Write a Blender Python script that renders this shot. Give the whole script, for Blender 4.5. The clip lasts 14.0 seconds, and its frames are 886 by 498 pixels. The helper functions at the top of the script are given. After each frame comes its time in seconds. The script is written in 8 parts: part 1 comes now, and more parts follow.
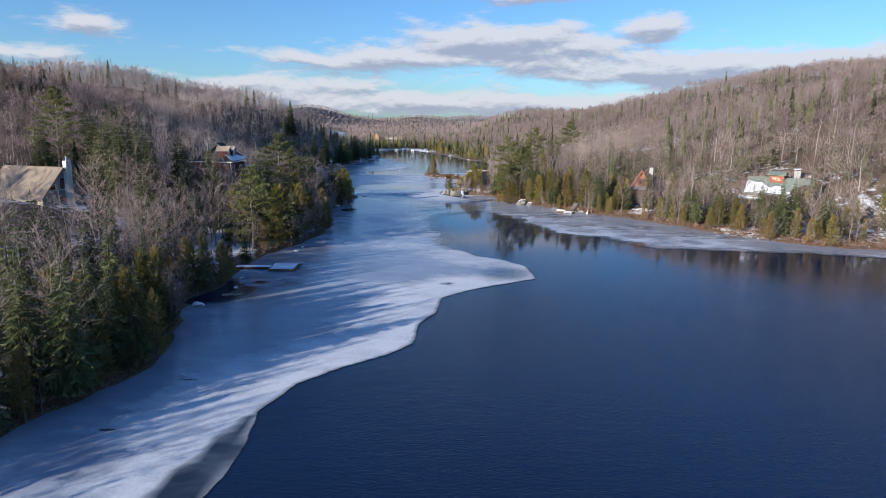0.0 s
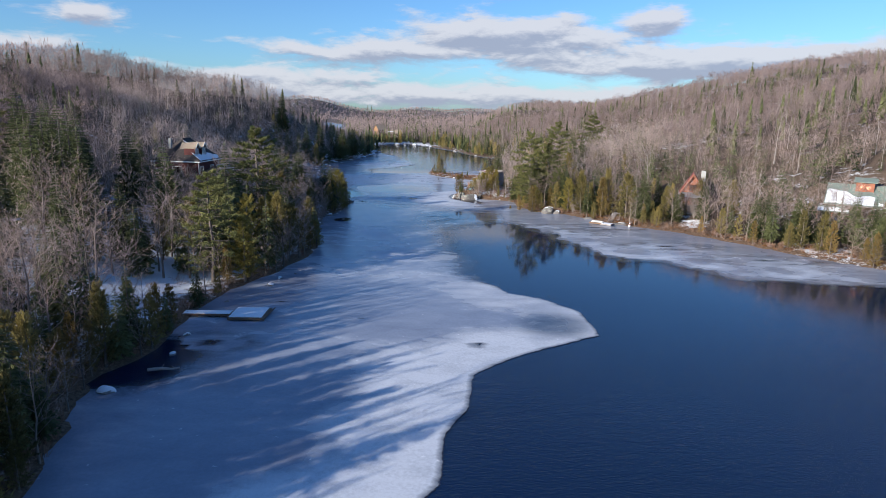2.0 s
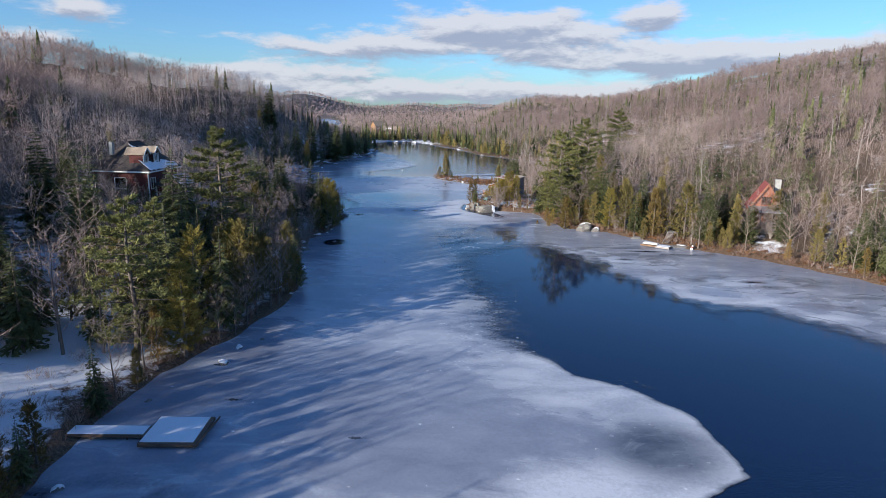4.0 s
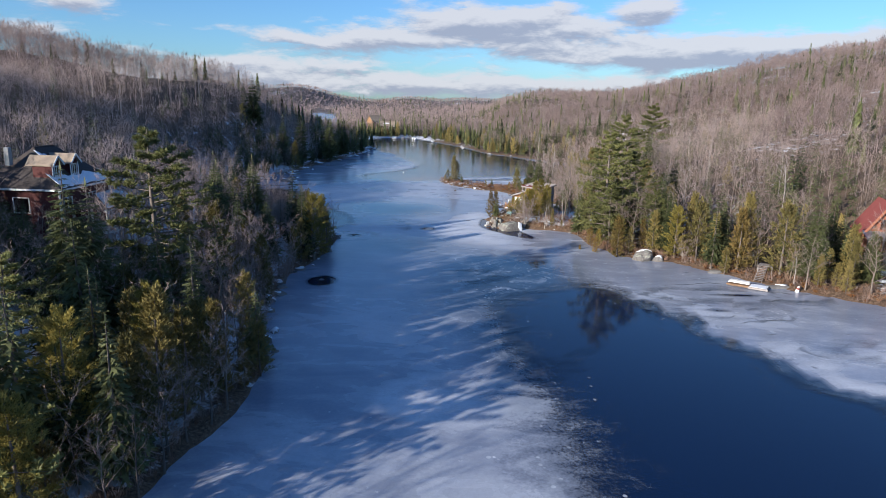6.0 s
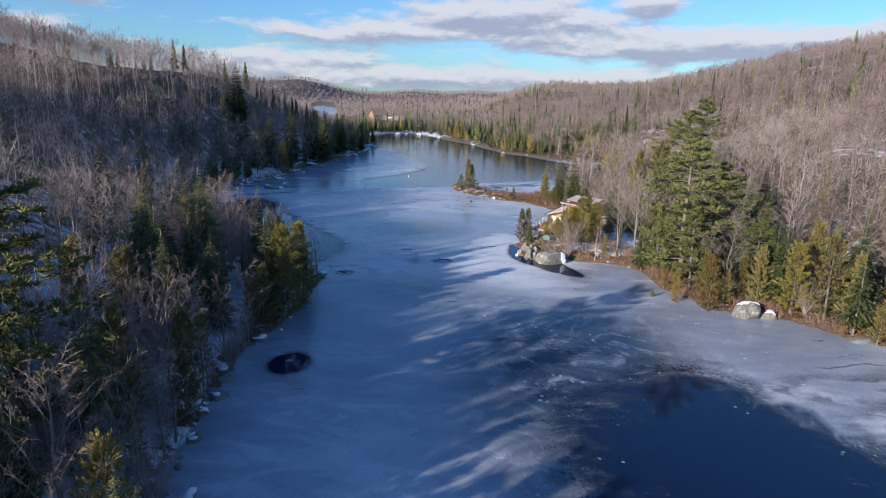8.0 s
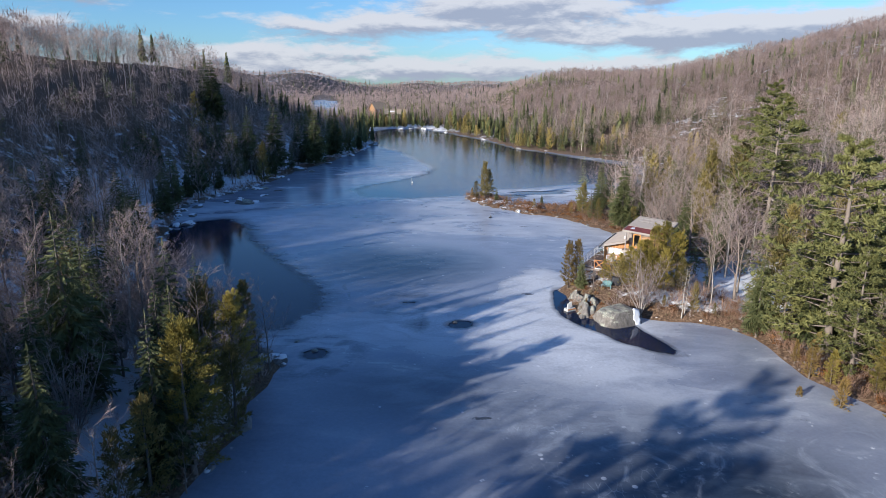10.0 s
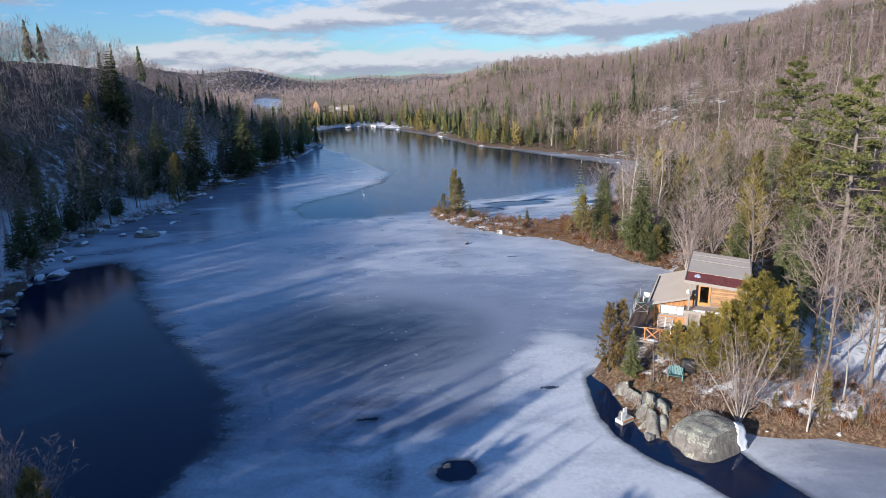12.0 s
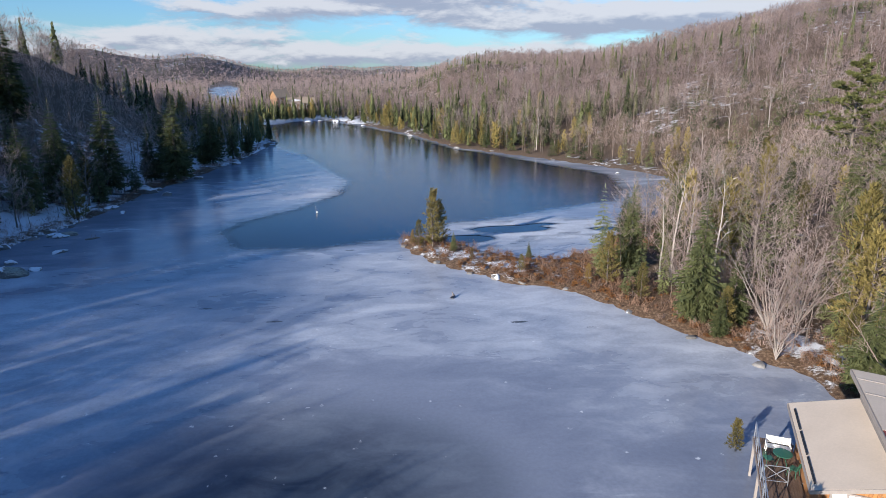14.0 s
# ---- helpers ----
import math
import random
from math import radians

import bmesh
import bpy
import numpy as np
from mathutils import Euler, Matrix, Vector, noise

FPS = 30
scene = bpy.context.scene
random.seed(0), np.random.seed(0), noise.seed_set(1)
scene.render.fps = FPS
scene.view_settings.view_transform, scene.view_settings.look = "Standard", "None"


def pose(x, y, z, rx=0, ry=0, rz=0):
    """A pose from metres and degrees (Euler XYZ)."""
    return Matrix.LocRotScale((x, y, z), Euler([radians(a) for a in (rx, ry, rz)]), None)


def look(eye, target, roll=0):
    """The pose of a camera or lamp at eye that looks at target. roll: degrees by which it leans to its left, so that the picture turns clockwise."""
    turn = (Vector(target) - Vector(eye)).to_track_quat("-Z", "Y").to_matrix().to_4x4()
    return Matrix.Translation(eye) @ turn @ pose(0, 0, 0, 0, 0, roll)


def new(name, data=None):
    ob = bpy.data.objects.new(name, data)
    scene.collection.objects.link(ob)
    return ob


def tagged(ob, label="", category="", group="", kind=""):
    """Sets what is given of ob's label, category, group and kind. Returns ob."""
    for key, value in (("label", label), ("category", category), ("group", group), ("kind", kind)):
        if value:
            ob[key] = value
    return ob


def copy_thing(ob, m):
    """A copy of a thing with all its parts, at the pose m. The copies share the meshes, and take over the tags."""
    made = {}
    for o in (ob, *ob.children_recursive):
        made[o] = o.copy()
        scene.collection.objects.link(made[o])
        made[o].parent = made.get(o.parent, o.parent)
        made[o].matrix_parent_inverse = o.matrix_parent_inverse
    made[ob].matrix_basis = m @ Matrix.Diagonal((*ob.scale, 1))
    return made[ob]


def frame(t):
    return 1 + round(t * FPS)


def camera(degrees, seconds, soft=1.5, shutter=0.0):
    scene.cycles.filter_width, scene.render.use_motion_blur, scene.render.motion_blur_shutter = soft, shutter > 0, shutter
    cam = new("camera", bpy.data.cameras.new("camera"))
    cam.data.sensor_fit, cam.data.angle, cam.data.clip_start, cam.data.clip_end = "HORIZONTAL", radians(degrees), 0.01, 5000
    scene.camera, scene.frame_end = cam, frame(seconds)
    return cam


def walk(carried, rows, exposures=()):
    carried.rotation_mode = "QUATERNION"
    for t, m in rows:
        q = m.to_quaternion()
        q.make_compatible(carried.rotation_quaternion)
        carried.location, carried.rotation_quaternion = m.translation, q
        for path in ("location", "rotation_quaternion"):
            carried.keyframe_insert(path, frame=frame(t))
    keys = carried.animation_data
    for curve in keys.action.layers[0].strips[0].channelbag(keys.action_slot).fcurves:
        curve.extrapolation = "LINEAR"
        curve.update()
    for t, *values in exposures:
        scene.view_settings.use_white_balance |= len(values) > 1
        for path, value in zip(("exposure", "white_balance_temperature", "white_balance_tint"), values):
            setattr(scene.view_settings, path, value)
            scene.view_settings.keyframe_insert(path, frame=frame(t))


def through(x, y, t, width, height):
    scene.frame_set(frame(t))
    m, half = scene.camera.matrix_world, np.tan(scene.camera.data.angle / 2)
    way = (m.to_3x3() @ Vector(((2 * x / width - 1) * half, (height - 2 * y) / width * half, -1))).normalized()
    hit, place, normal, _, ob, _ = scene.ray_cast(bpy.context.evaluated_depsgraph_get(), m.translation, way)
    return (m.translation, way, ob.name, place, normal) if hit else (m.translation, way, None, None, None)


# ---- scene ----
cam = camera(70.1, 14.0, soft=0.5)
PATH = [
    (0, (1.471, 3.925, 26.151), (1.161, 23.515, 22.121), 0.8),
    (0.5, (0.451, 11.738, 26.115), (0.151, 31.308, 22.015), 0.8),
    (1, (-0.589, 19.492, 26.066), (-0.869, 39.062, 21.916), 1.0),
    (1.5, (-1.608, 27.164, 26.014), (-1.878, 46.714, 21.804), 1.1),
    (2, (-2.571, 34.877, 25.971), (-2.831, 54.417, 21.721), 1.2),
    (2.5, (-3.485, 42.640, 25.941), (-3.755, 62.180, 21.661), 1.3),
    (3, (-4.461, 50.413, 25.923), (-4.721, 69.933, 21.573), 1.3),
    (3.2, (-4.902, 53.490, 25.918), (-5.152, 73.010, 21.558), 1.3),
    (5.3, (-9.869, 85.943, 25.775), (-9.889, 105.433, 21.285), 0.8),
    (5.5, (-10.293, 89.069, 25.770), (-10.323, 108.559, 21.250), 1.0),
    (6, (-11.204, 96.975, 25.737), (-11.224, 116.445, 21.177), 1.3),
    (6.5, (-12.035, 104.880, 25.670), (-12.055, 124.340, 21.070), 1.4),
    (7, (-12.793, 112.803, 25.582), (-12.833, 132.263, 20.942), 1.5),
    (7.5, (-13.430, 120.750, 25.540), (-13.520, 140.190, 20.850), 1.4),
    (7.7, (-13.645, 123.914, 25.529), (-13.745, 143.344, 20.809), 1.4),
    (9.8, (-15.199, 157.447, 25.096), (-15.579, 176.817, 20.106), 0.6),
    (10, (-15.373, 160.527, 25.076), (-15.703, 179.877, 20.056), 0.2),
    (10.5, (-15.860, 167.929, 24.948), (-15.990, 187.279, 19.868), -0.4),
    (11, (-16.392, 175.118, 24.738), (-16.162, 194.448, 19.608), -1.1),
    (11.5, (-16.798, 182.226, 24.556), (-16.158, 201.526, 19.386), -1.3),
    (12, (-17.024, 189.322, 24.411), (-15.944, 208.602, 19.181), -1.5),
    (12.5, (-17.087, 196.136, 24.283), (-15.597, 215.376, 18.993), -1.4),
    (13, (-17.035, 202.835, 24.196), (-15.205, 222.025, 18.856), -1.0),
    (13.5, (-16.889, 209.517, 24.133), (-14.829, 228.667, 18.753), -0.4),
    (14, (-16.765, 216.322, 24.127), (-14.575, 235.442, 18.697), 0.1),
]
walk(cam, [(t, look(eye, target, roll)) for t, eye, target, roll in PATH])

# ---- world, sun, exposure ----
SUN_EL, SHADOW_AZ = radians(16.5), radians(40.0)   # height of the sun; the shadows' way from +x towards +y
scene.view_settings.exposure = 0.72


class Nodes:
    """Short hand for building a node tree."""

    def __init__(self, tree):
        self.t = tree
        tree.nodes.clear()

    def add(self, kind, inputs=None, **props):
        n = self.t.nodes.new(kind)
        for k, v in props.items():
            if k == "ramp":
                e = n.color_ramp.elements
                while len(e) < len(v):
                    e.new(0.5)
                for el, (p, c) in zip(e, v):
                    el.position = p
                    el.color = (*c, 1) if isinstance(c, tuple) else (c, c, c, 1)
            elif k == "operation":
                n.operation = v
            elif k == "data_type":
                n.data_type = v
            elif k == "blend_type":
                n.blend_type = v
            elif k == "attribute_name":
                n.attribute_name = v
            elif k == "sky_type":
                n.sky_type = v
            elif k == "musgrave":
                n.noise_dimensions = v
            elif k == "feature":
                n.feature = v
            elif k == "wave_type":
                n.wave_type = v
            elif k == "bands_direction":
                n.bands_direction = v
            elif k == "clamp":
                n.use_clamp = v
        for k, v in (inputs or {}).items():
            sock = n.inputs[k]
            if isinstance(v, bpy.types.NodeSocket):
                self.t.links.new(v, sock)
            elif isinstance(v, tuple) and len(v) == 3 and sock.type == "RGBA":
                sock.default_value = (*v, 1)
            else:
                sock.default_value = v
        return n

    def math(self, op, a, b=0.0, c=0.0, clamp=False):
        n = self.add("ShaderNodeMath", {0: a, 1: b, 2: c}, operation=op, clamp=clamp)
        return n.outputs[0]

    def noise(self, vec, scale, detail=4.0, rough=0.55, warp=0.0):
        return self.add("ShaderNodeTexNoise", {"Vector": vec, "Scale": scale, "Detail": detail, "Roughness": rough, "Distortion": warp}).outputs["Fac"]

    def ramp(self, fac, *stops):
        return self.add("ShaderNodeValToRGB", {"Fac": fac}, ramp=stops).outputs["Color"]

    def step(self, x, lo, hi):
        n = self.add("ShaderNodeMapRange", {"Value": x, "From Min": lo, "From Max": hi})
        n.interpolation_type = "SMOOTHSTEP"
        return n.outputs["Result"]

    def mix(self, fac, a, b, blend="MIX"):
        n = self.add("ShaderNodeMix", data_type="RGBA")
        n.blend_type = blend
        for k, v in ((0, fac), (6, a), (7, b)):
            if isinstance(v, bpy.types.NodeSocket):
                self.t.links.new(v, n.inputs[k])
            else:
                n.inputs[k].default_value = (*v, 1) if isinstance(v, tuple) else v
        return n.outputs[2]


def make_world():
    w = bpy.data.worlds.new("winter_sky")
    w.use_nodes = True
    scene.world = w
    n = Nodes(w.node_tree)
    sky = n.add("ShaderNodeTexSky", sky_type="NISHITA")
    sky.sun_disc, sky.sun_elevation, sky.altitude = False, SUN_EL, 300
    sky.sun_rotation = math.atan2(-math.cos(SHADOW_AZ), -math.sin(SHADOW_AZ))
    sky.dust_density, sky.air_density, sky.ozone_density = 0.6, 1.0, 2.0
    way = n.add("ShaderNodeTexCoord").outputs["Generated"]
    xyz = n.add("ShaderNodeSeparateXYZ", {0: way})
    x, y, z = xyz.outputs
    az = n.math("ARCTAN2", x, y)
    el = n.math("ARCSINE", z)
    flat = n.math("ADD", n.math("MAXIMUM", z, 0.0), 0.06)
    plan = n.add("ShaderNodeCombineXYZ", {0: n.math("DIVIDE", x, flat), 1: n.math("DIVIDE", y, flat), 2: 0.0}).outputs[0]
    big = n.noise(plan, 0.5, 5.0, 0.56, 0.35)
    # the cloud banks that stand over the valley: azimuth, height, half widths, weight
    banks = [(5.0, 6.4, 12.0, 1.9, 0.60), (33.0, 4.6, 15.0, 1.3, 0.62), (-29.5, 6.8, 3.6, 1.0, 0.5), (0.0, 1.4, 60.0, 1.3, 0.50), (17.0, 7.8, 2.6, 1.0, 0.46), (-10.0, 4.8, 8.0, 0.9, 0.42),
             (5.0, 10.6, 11.0, 1.0, 0.5), (-35.0, 4.4, 8.0, 1.0, 0.40), (17.0, 4.0, 12.0, 0.9, 0.45), (-16.0, 2.9, 9.0, 0.7, 0.35)]

    def density(rise):
        up = n.math("ADD", el, radians(rise))
        total = None
        for a0, e0, sa, se, weight in banks:
            u = n.math("DIVIDE", n.math("SUBTRACT", az, radians(a0)), radians(sa))
            v = n.math("DIVIDE", n.math("SUBTRACT", up, radians(e0)), radians(se))
            r = n.math("ADD", n.math("MULTIPLY", u, u), n.math("MULTIPLY", v, v))
            g = n.math("MULTIPLY", n.math("POWER", 2.718, n.math("MULTIPLY", r, -1.0)), weight)
            total = g if total is None else n.math("ADD", total, g)
        at = n.add("ShaderNodeCombineXYZ", {0: n.math("MULTIPLY", az, 9.0), 1: n.math("MULTIPLY", up, 30.0), 2: 1.7}).outputs[0]
        rag = n.noise(at, 1.25, 8.0, 0.62, 0.2)
        return n.math("ADD", n.math("ADD", total, n.math("MULTIPLY", big, 0.2)), n.math("MULTIPLY", rag, 0.95))

    dens = density(0.0)
    above = density(0.55)
    cover = n.step(dens, 0.72, 0.98)
    shade = n.step(n.math("ADD", n.math("SUBTRACT", above, dens), n.math("MULTIPLY", n.step(dens, 0.9, 1.45), 0.16)), -0.10, 0.16)
    tone = n.mix(shade, (5.3, 5.45, 6.0), (2.8, 3.15, 4.15))
    blue = n.mix(1.0, sky.outputs[0], (0.60, 0.94, 1.38), "MULTIPLY")
    col = n.mix(n.math("MULTIPLY", cover, 0.93), blue, tone)
    bg = n.add("ShaderNodeBackground", {"Color": col, "Strength": 0.081})
    n.add("ShaderNodeOutputWorld", {"Surface": bg.outputs[0]})


make_world()
sun = new("sun", bpy.data.lights.new("sun", "SUN"))
sun.data.energy, sun.data.angle, sun.data.color = 5.0, radians(0.6), (0.99, 0.92, 0.83)
sun.matrix_world = look((0, 0, 80), (math.cos(SHADOW_AZ) * math.cos(SUN_EL), math.sin(SHADOW_AZ) * math.cos(SUN_EL), 80 - math.sin(SUN_EL)))


# ---- materials ----
def material(name, colour, rough=0.8, grain=(6.0, 0.25), stain=(0.6, 0.2), bump=0.3, metal=0.0, spread=0.0, spec=0.3, tint=""):
    """A surface with grain and stains; spread: how much single pieces differ; tint: a mesh attribute that shifts the tone."""
    m = bpy.data.materials.new(name)
    m.use_nodes = True
    n = Nodes(m.node_tree)
    at = n.add("ShaderNodeTexCoord").outputs["Object"]
    fine = n.noise(at, grain[0], 5.0, 0.6)
    wide = n.noise(at, stain[0], 3.0, 0.5)
    tone = n.math("ADD", n.math("MULTIPLY", n.math("SUBTRACT", fine, 0.5), grain[1] * 2), n.math("MULTIPLY", n.math("SUBTRACT", wide, 0.5), stain[1] * 2))
    if spread:
        own = n.add("ShaderNodeObjectInfo").outputs["Random"]
        tone = n.math("ADD", tone, n.math("MULTIPLY", n.math("SUBTRACT", own, 0.5), spread * 2))
    if tint:
        own = n.add("ShaderNodeAttribute", attribute_name=tint).outputs["Fac"]
        tone = n.math("ADD", tone, own)
    gain = n.math("MAXIMUM", n.math("ADD", tone, 1.0), 0.1)
    grey = n.add("ShaderNodeCombineColor", {0: gain, 1: gain, 2: gain}).outputs[0]
    col = n.mix(1.0, colour, grey, "MULTIPLY")
    b = n.add("ShaderNodeBump", {"Strength": bump, "Distance": 0.02, "Height": fine})
    s = n.add("ShaderNodeBsdfPrincipled", {"Base Color": col, "Roughness": rough, "Metallic": metal, "Normal": b.outputs[0], "Specular IOR Level": spec})
    n.add("ShaderNodeOutputMaterial", {"Surface": s.outputs[0]})
    return m


def foliage_material(name, low, high, rough=0.7, through=0.25):
    """Needles or twigs: tone by tree (attribute tint and the object's own chance) and by clump."""
    m = bpy.data.materials.new(name)
    m.use_nodes = True
    n = Nodes(m.node_tree)
    at = n.add("ShaderNodeNewGeometry")
    clump = n.noise(at.outputs["Position"], 1.3, 3.0, 0.6)
    isle = at.outputs["Random Per Island"]
    own = n.add("ShaderNodeObjectInfo").outputs["Random"]
    tint = n.add("ShaderNodeAttribute", attribute_name="tint").outputs["Fac"]
    f = n.math("ADD", n.math("MULTIPLY", n.math("SUBTRACT", clump, 0.5), 0.9), n.math("MULTIPLY", isle, 0.3))
    f = n.math("ADD", f, n.math("ADD", n.math("MULTIPLY", own, 0.45), tint), clamp=True)
    col = n.mix(f, low, high)
    s = n.add("ShaderNodeBsdfPrincipled", {"Base Color": col, "Roughness": rough, "Specular IOR Level": 0.25})
    out = s.outputs[0]
    if through:
        tr = n.add("ShaderNodeBsdfTranslucent", {"Color": col})
        out = n.add("ShaderNodeMixShader", {0: through, 1: out, 2: tr.outputs[0]}).outputs[0]
    n.add("ShaderNodeOutputMaterial", {"Surface": out})
    return m


def ground_material():
    """Leaf litter, moss and thin snow; more snow on the shaded bank, bare red-brown litter and roots by the water."""
    m = bpy.data.materials.new("forest_floor")
    m.use_nodes = True
    n = Nodes(m.node_tree)
    at = n.add("ShaderNodeTexCoord").outputs["Object"]
    xyz = n.add("ShaderNodeSeparateXYZ", {0: at})
    snow = n.add("ShaderNodeAttribute", attribute_name="snow").outputs["Fac"]
    shore = n.add("ShaderNodeAttribute", attribute_name="shore").outputs["Fac"]
    far = n.add("ShaderNodeAttribute", attribute_name="far").outputs["Fac"]
    a, b, c = n.noise(at, 0.11, 4.0, 0.6), n.noise(at, 0.55, 6.0, 0.65), n.noise(at, 3.5, 5.0, 0.7)
    litter = n.ramp(c, (0.25, (0.05, 0.037, 0.028)), (0.5, (0.13, 0.092, 0.066)), (0.75, (0.23, 0.17, 0.125)))
    red = n.ramp(c, (0.3, (0.04, 0.027, 0.02)), (0.5, (0.135, 0.085, 0.055)), (0.68, (0.30, 0.21, 0.14)))
    earth = n.mix(n.step(shore, 0.15, 0.8), litter, red)
    wood = n.ramp(n.noise(at, 0.06, 8.0, 0.75), (0.3, (0.05, 0.045, 0.038)), (0.5, (0.15, 0.12, 0.107)), (0.7, (0.25, 0.205, 0.185)))
    earth = n.mix(far, earth, wood)
    amount = n.math("ADD", n.math("ADD", n.math("MULTIPLY", a, 0.6), n.math("MULTIPLY", b, 0.85)), n.math("MULTIPLY", c, 0.35))
    lying = n.step(n.math("ADD", n.math("SUBTRACT", amount, 1.4), snow), 0.0, 0.16)
    col = n.mix(lying, earth, (0.78, 0.8, 0.84))
    hgt = n.math("ADD", n.math("MULTIPLY", c, 0.5), n.math("MULTIPLY", lying, 0.6))
    bump = n.add("ShaderNodeBump", {"Strength": 0.7, "Distance": 0.12, "Height": hgt})
    s = n.add("ShaderNodeBsdfPrincipled", {"Base Color": col, "Roughness": 0.9, "Normal": bump.outputs[0], "Specular IOR Level": 0.15})
    n.add("ShaderNodeOutputMaterial", {"Surface": s.outputs[0]})
    return m


def water_material():
    m = bpy.data.materials.new("lake_water")
    m.use_nodes = True
    n = Nodes(m.node_tree)
    at = n.add("ShaderNodeTexCoord").outputs["Object"]
    turn = n.add("ShaderNodeMapping", {"Vector": at, "Rotation": (0, 0, radians(-28)), "Scale": (1.0, 2.4, 1.0)}).outputs[0]
    calm = n.add("ShaderNodeAttribute", attribute_name="calm").outputs["Fac"]
    small = n.noise(turn, 2.0, 5.0, 0.65, 0.4)
    long = n.noise(turn, 0.35, 2.0, 0.5)
    h = n.math("ADD", small, n.math("MULTIPLY", long, 0.8))
    bump = n.add("ShaderNodeBump", {"Strength": n.math("MULTIPLY", n.math("SUBTRACT", 1.0, calm), 0.34), "Distance": 0.14, "Height": h})
    col = n.mix(n.noise(at, 0.05, 2.0), (0.0025, 0.0092, 0.034), (0.0040, 0.0145, 0.050))
    s = n.add("ShaderNodeBsdfPrincipled", {"Base Color": col, "Roughness": 0.04, "IOR": 1.333, "Normal": bump.outputs[0], "Specular IOR Level": 0.5})
    n.add("ShaderNodeOutputMaterial", {"Surface": s.outputs[0]})
    return m


def ice_material():
    """Grey lake ice, white where snow has bound to it, dark and clear where it is thin, dark too where tree shadow is
    painted in; nothing where the water is open.
    """
    m = bpy.data.materials.new("lake_ice")
    m.use_nodes = True
    n = Nodes(m.node_tree)
    at = n.add("ShaderNodeTexCoord").outputs["Object"]
    edge = n.add("ShaderNodeAttribute", attribute_name="edge").outputs["Fac"]      # metres from open water
    white = n.add("ShaderNodeAttribute", attribute_name="white").outputs["Fac"]
    thin = n.add("ShaderNodeAttribute", attribute_name="thin").outputs["Fac"]
    soft = n.add("ShaderNodeAttribute", attribute_name="soft").outputs["Fac"]
    frost = n.add("ShaderNodeAttribute", attribute_name="frost").outputs["Fac"]
    rims = n.add("ShaderNodeAttribute", attribute_name="rims").outputs["Fac"]
    way = n.add("ShaderNodeMapping", {"Vector": at, "Rotation": (0, 0, radians(35)), "Scale": (0.5, 1.0, 1.0)}).outputs[0]
    a, b, c = n.noise(way, 0.06, 4.0, 0.55, 0.8), n.noise(way, 0.4, 7.0, 0.6, 0.6), n.noise(at, 3.0, 6.0, 0.7)
    rag = n.math("ADD", n.math("MULTIPLY", n.math("SUBTRACT", b, 0.5), 2.2), n.math("MULTIPLY", n.math("SUBTRACT", c, 0.5), n.math("ADD", 0.5, n.math("MULTIPLY", soft, 2.5))))
    rim = n.math("ADD", edge, n.math("MULTIPLY", rag, n.math("ADD", 0.25, n.math("MULTIPLY", soft, 3.0))))
    there = n.step(rim, 0.0, n.math("ADD", 0.15, n.math("MULTIPLY", soft, 5.0)))
    grow = n.math("DIVIDE", rim, n.math("ADD", 0.5, n.math("MULTIPLY", soft, 9.0)), clamp=True)
    mottle = n.math("ADD", n.math("MULTIPLY", a, 1.1), n.math("MULTIPLY", b, 0.5))
    grey = n.ramp(n.math("SUBTRACT", mottle, 0.3), (0.15, (0.17, 0.192, 0.255)), (0.5, (0.265, 0.295, 0.365)), (0.85, (0.41, 0.445, 0.51)))
    snow = n.ramp(n.math("ADD", n.math("MULTIPLY", b, 0.8), n.math("MULTIPLY", c, 0.35)), (0.3, (0.36, 0.39, 0.445)), (0.62, (0.57, 0.60, 0.655)))
    veil = n.step(n.math("ADD", white, n.math("MULTIPLY", n.math("SUBTRACT", mottle, 0.82), 1.05)), 0.2, 0.85)
    col = n.mix(veil, grey, snow)
    clear = n.mix(n.step(b, 0.3, 0.7), (0.014, 0.024, 0.046), (0.055, 0.075, 0.105))
    lack = n.math("MAXIMUM", n.math("SUBTRACT", 1.0, grow), n.math("MULTIPLY", thin, n.step(n.math("ADD", thin, mottle), 0.9, 1.35)))
    col = n.mix(lack, col, clear)
    # fine pale cracks and specks frozen in
    vor = n.add("ShaderNodeTexVoronoi", {"Vector": at, "Scale": 0.55, "Randomness": 1.0})
    speck = n.math("MULTIPLY", n.step(vor.outputs["Distance"], 0.13, 0.05), n.step(c, 0.5, 0.6))
    col = n.mix(n.math("MULTIPLY", speck, 0.7), col, (0.74, 0.76, 0.79))
    # refrozen rims that run along the open water, broken by chance
    for off, width in ((1.5, 0.10), (3.4, 0.13), (5.6, 0.10)):
        line = n.math("ABSOLUTE", n.math("SUBTRACT", n.math("ADD", edge, n.math("MULTIPLY", n.math("SUBTRACT", n.noise(at, 0.09, 3.0), 0.5), 7.0)), off))
        line = n.math("MULTIPLY", n.step(line, width * 2, width * 0.6), n.math("MULTIPLY", n.step(n.noise(at, 0.13, 2.0), 0.48, 0.58), n.step(b, 0.4, 0.55)))
        col = n.mix(n.math("MULTIPLY", line, n.math("MULTIPLY", rims, 0.75)), col, (0.07, 0.085, 0.105))
    # dark melt spots, drawn out along the shore
    long = n.add("ShaderNodeMapping", {"Vector": at, "Rotation": (0, 0, radians(38)), "Scale": (0.45, 1.5, 1.0)}).outputs[0]
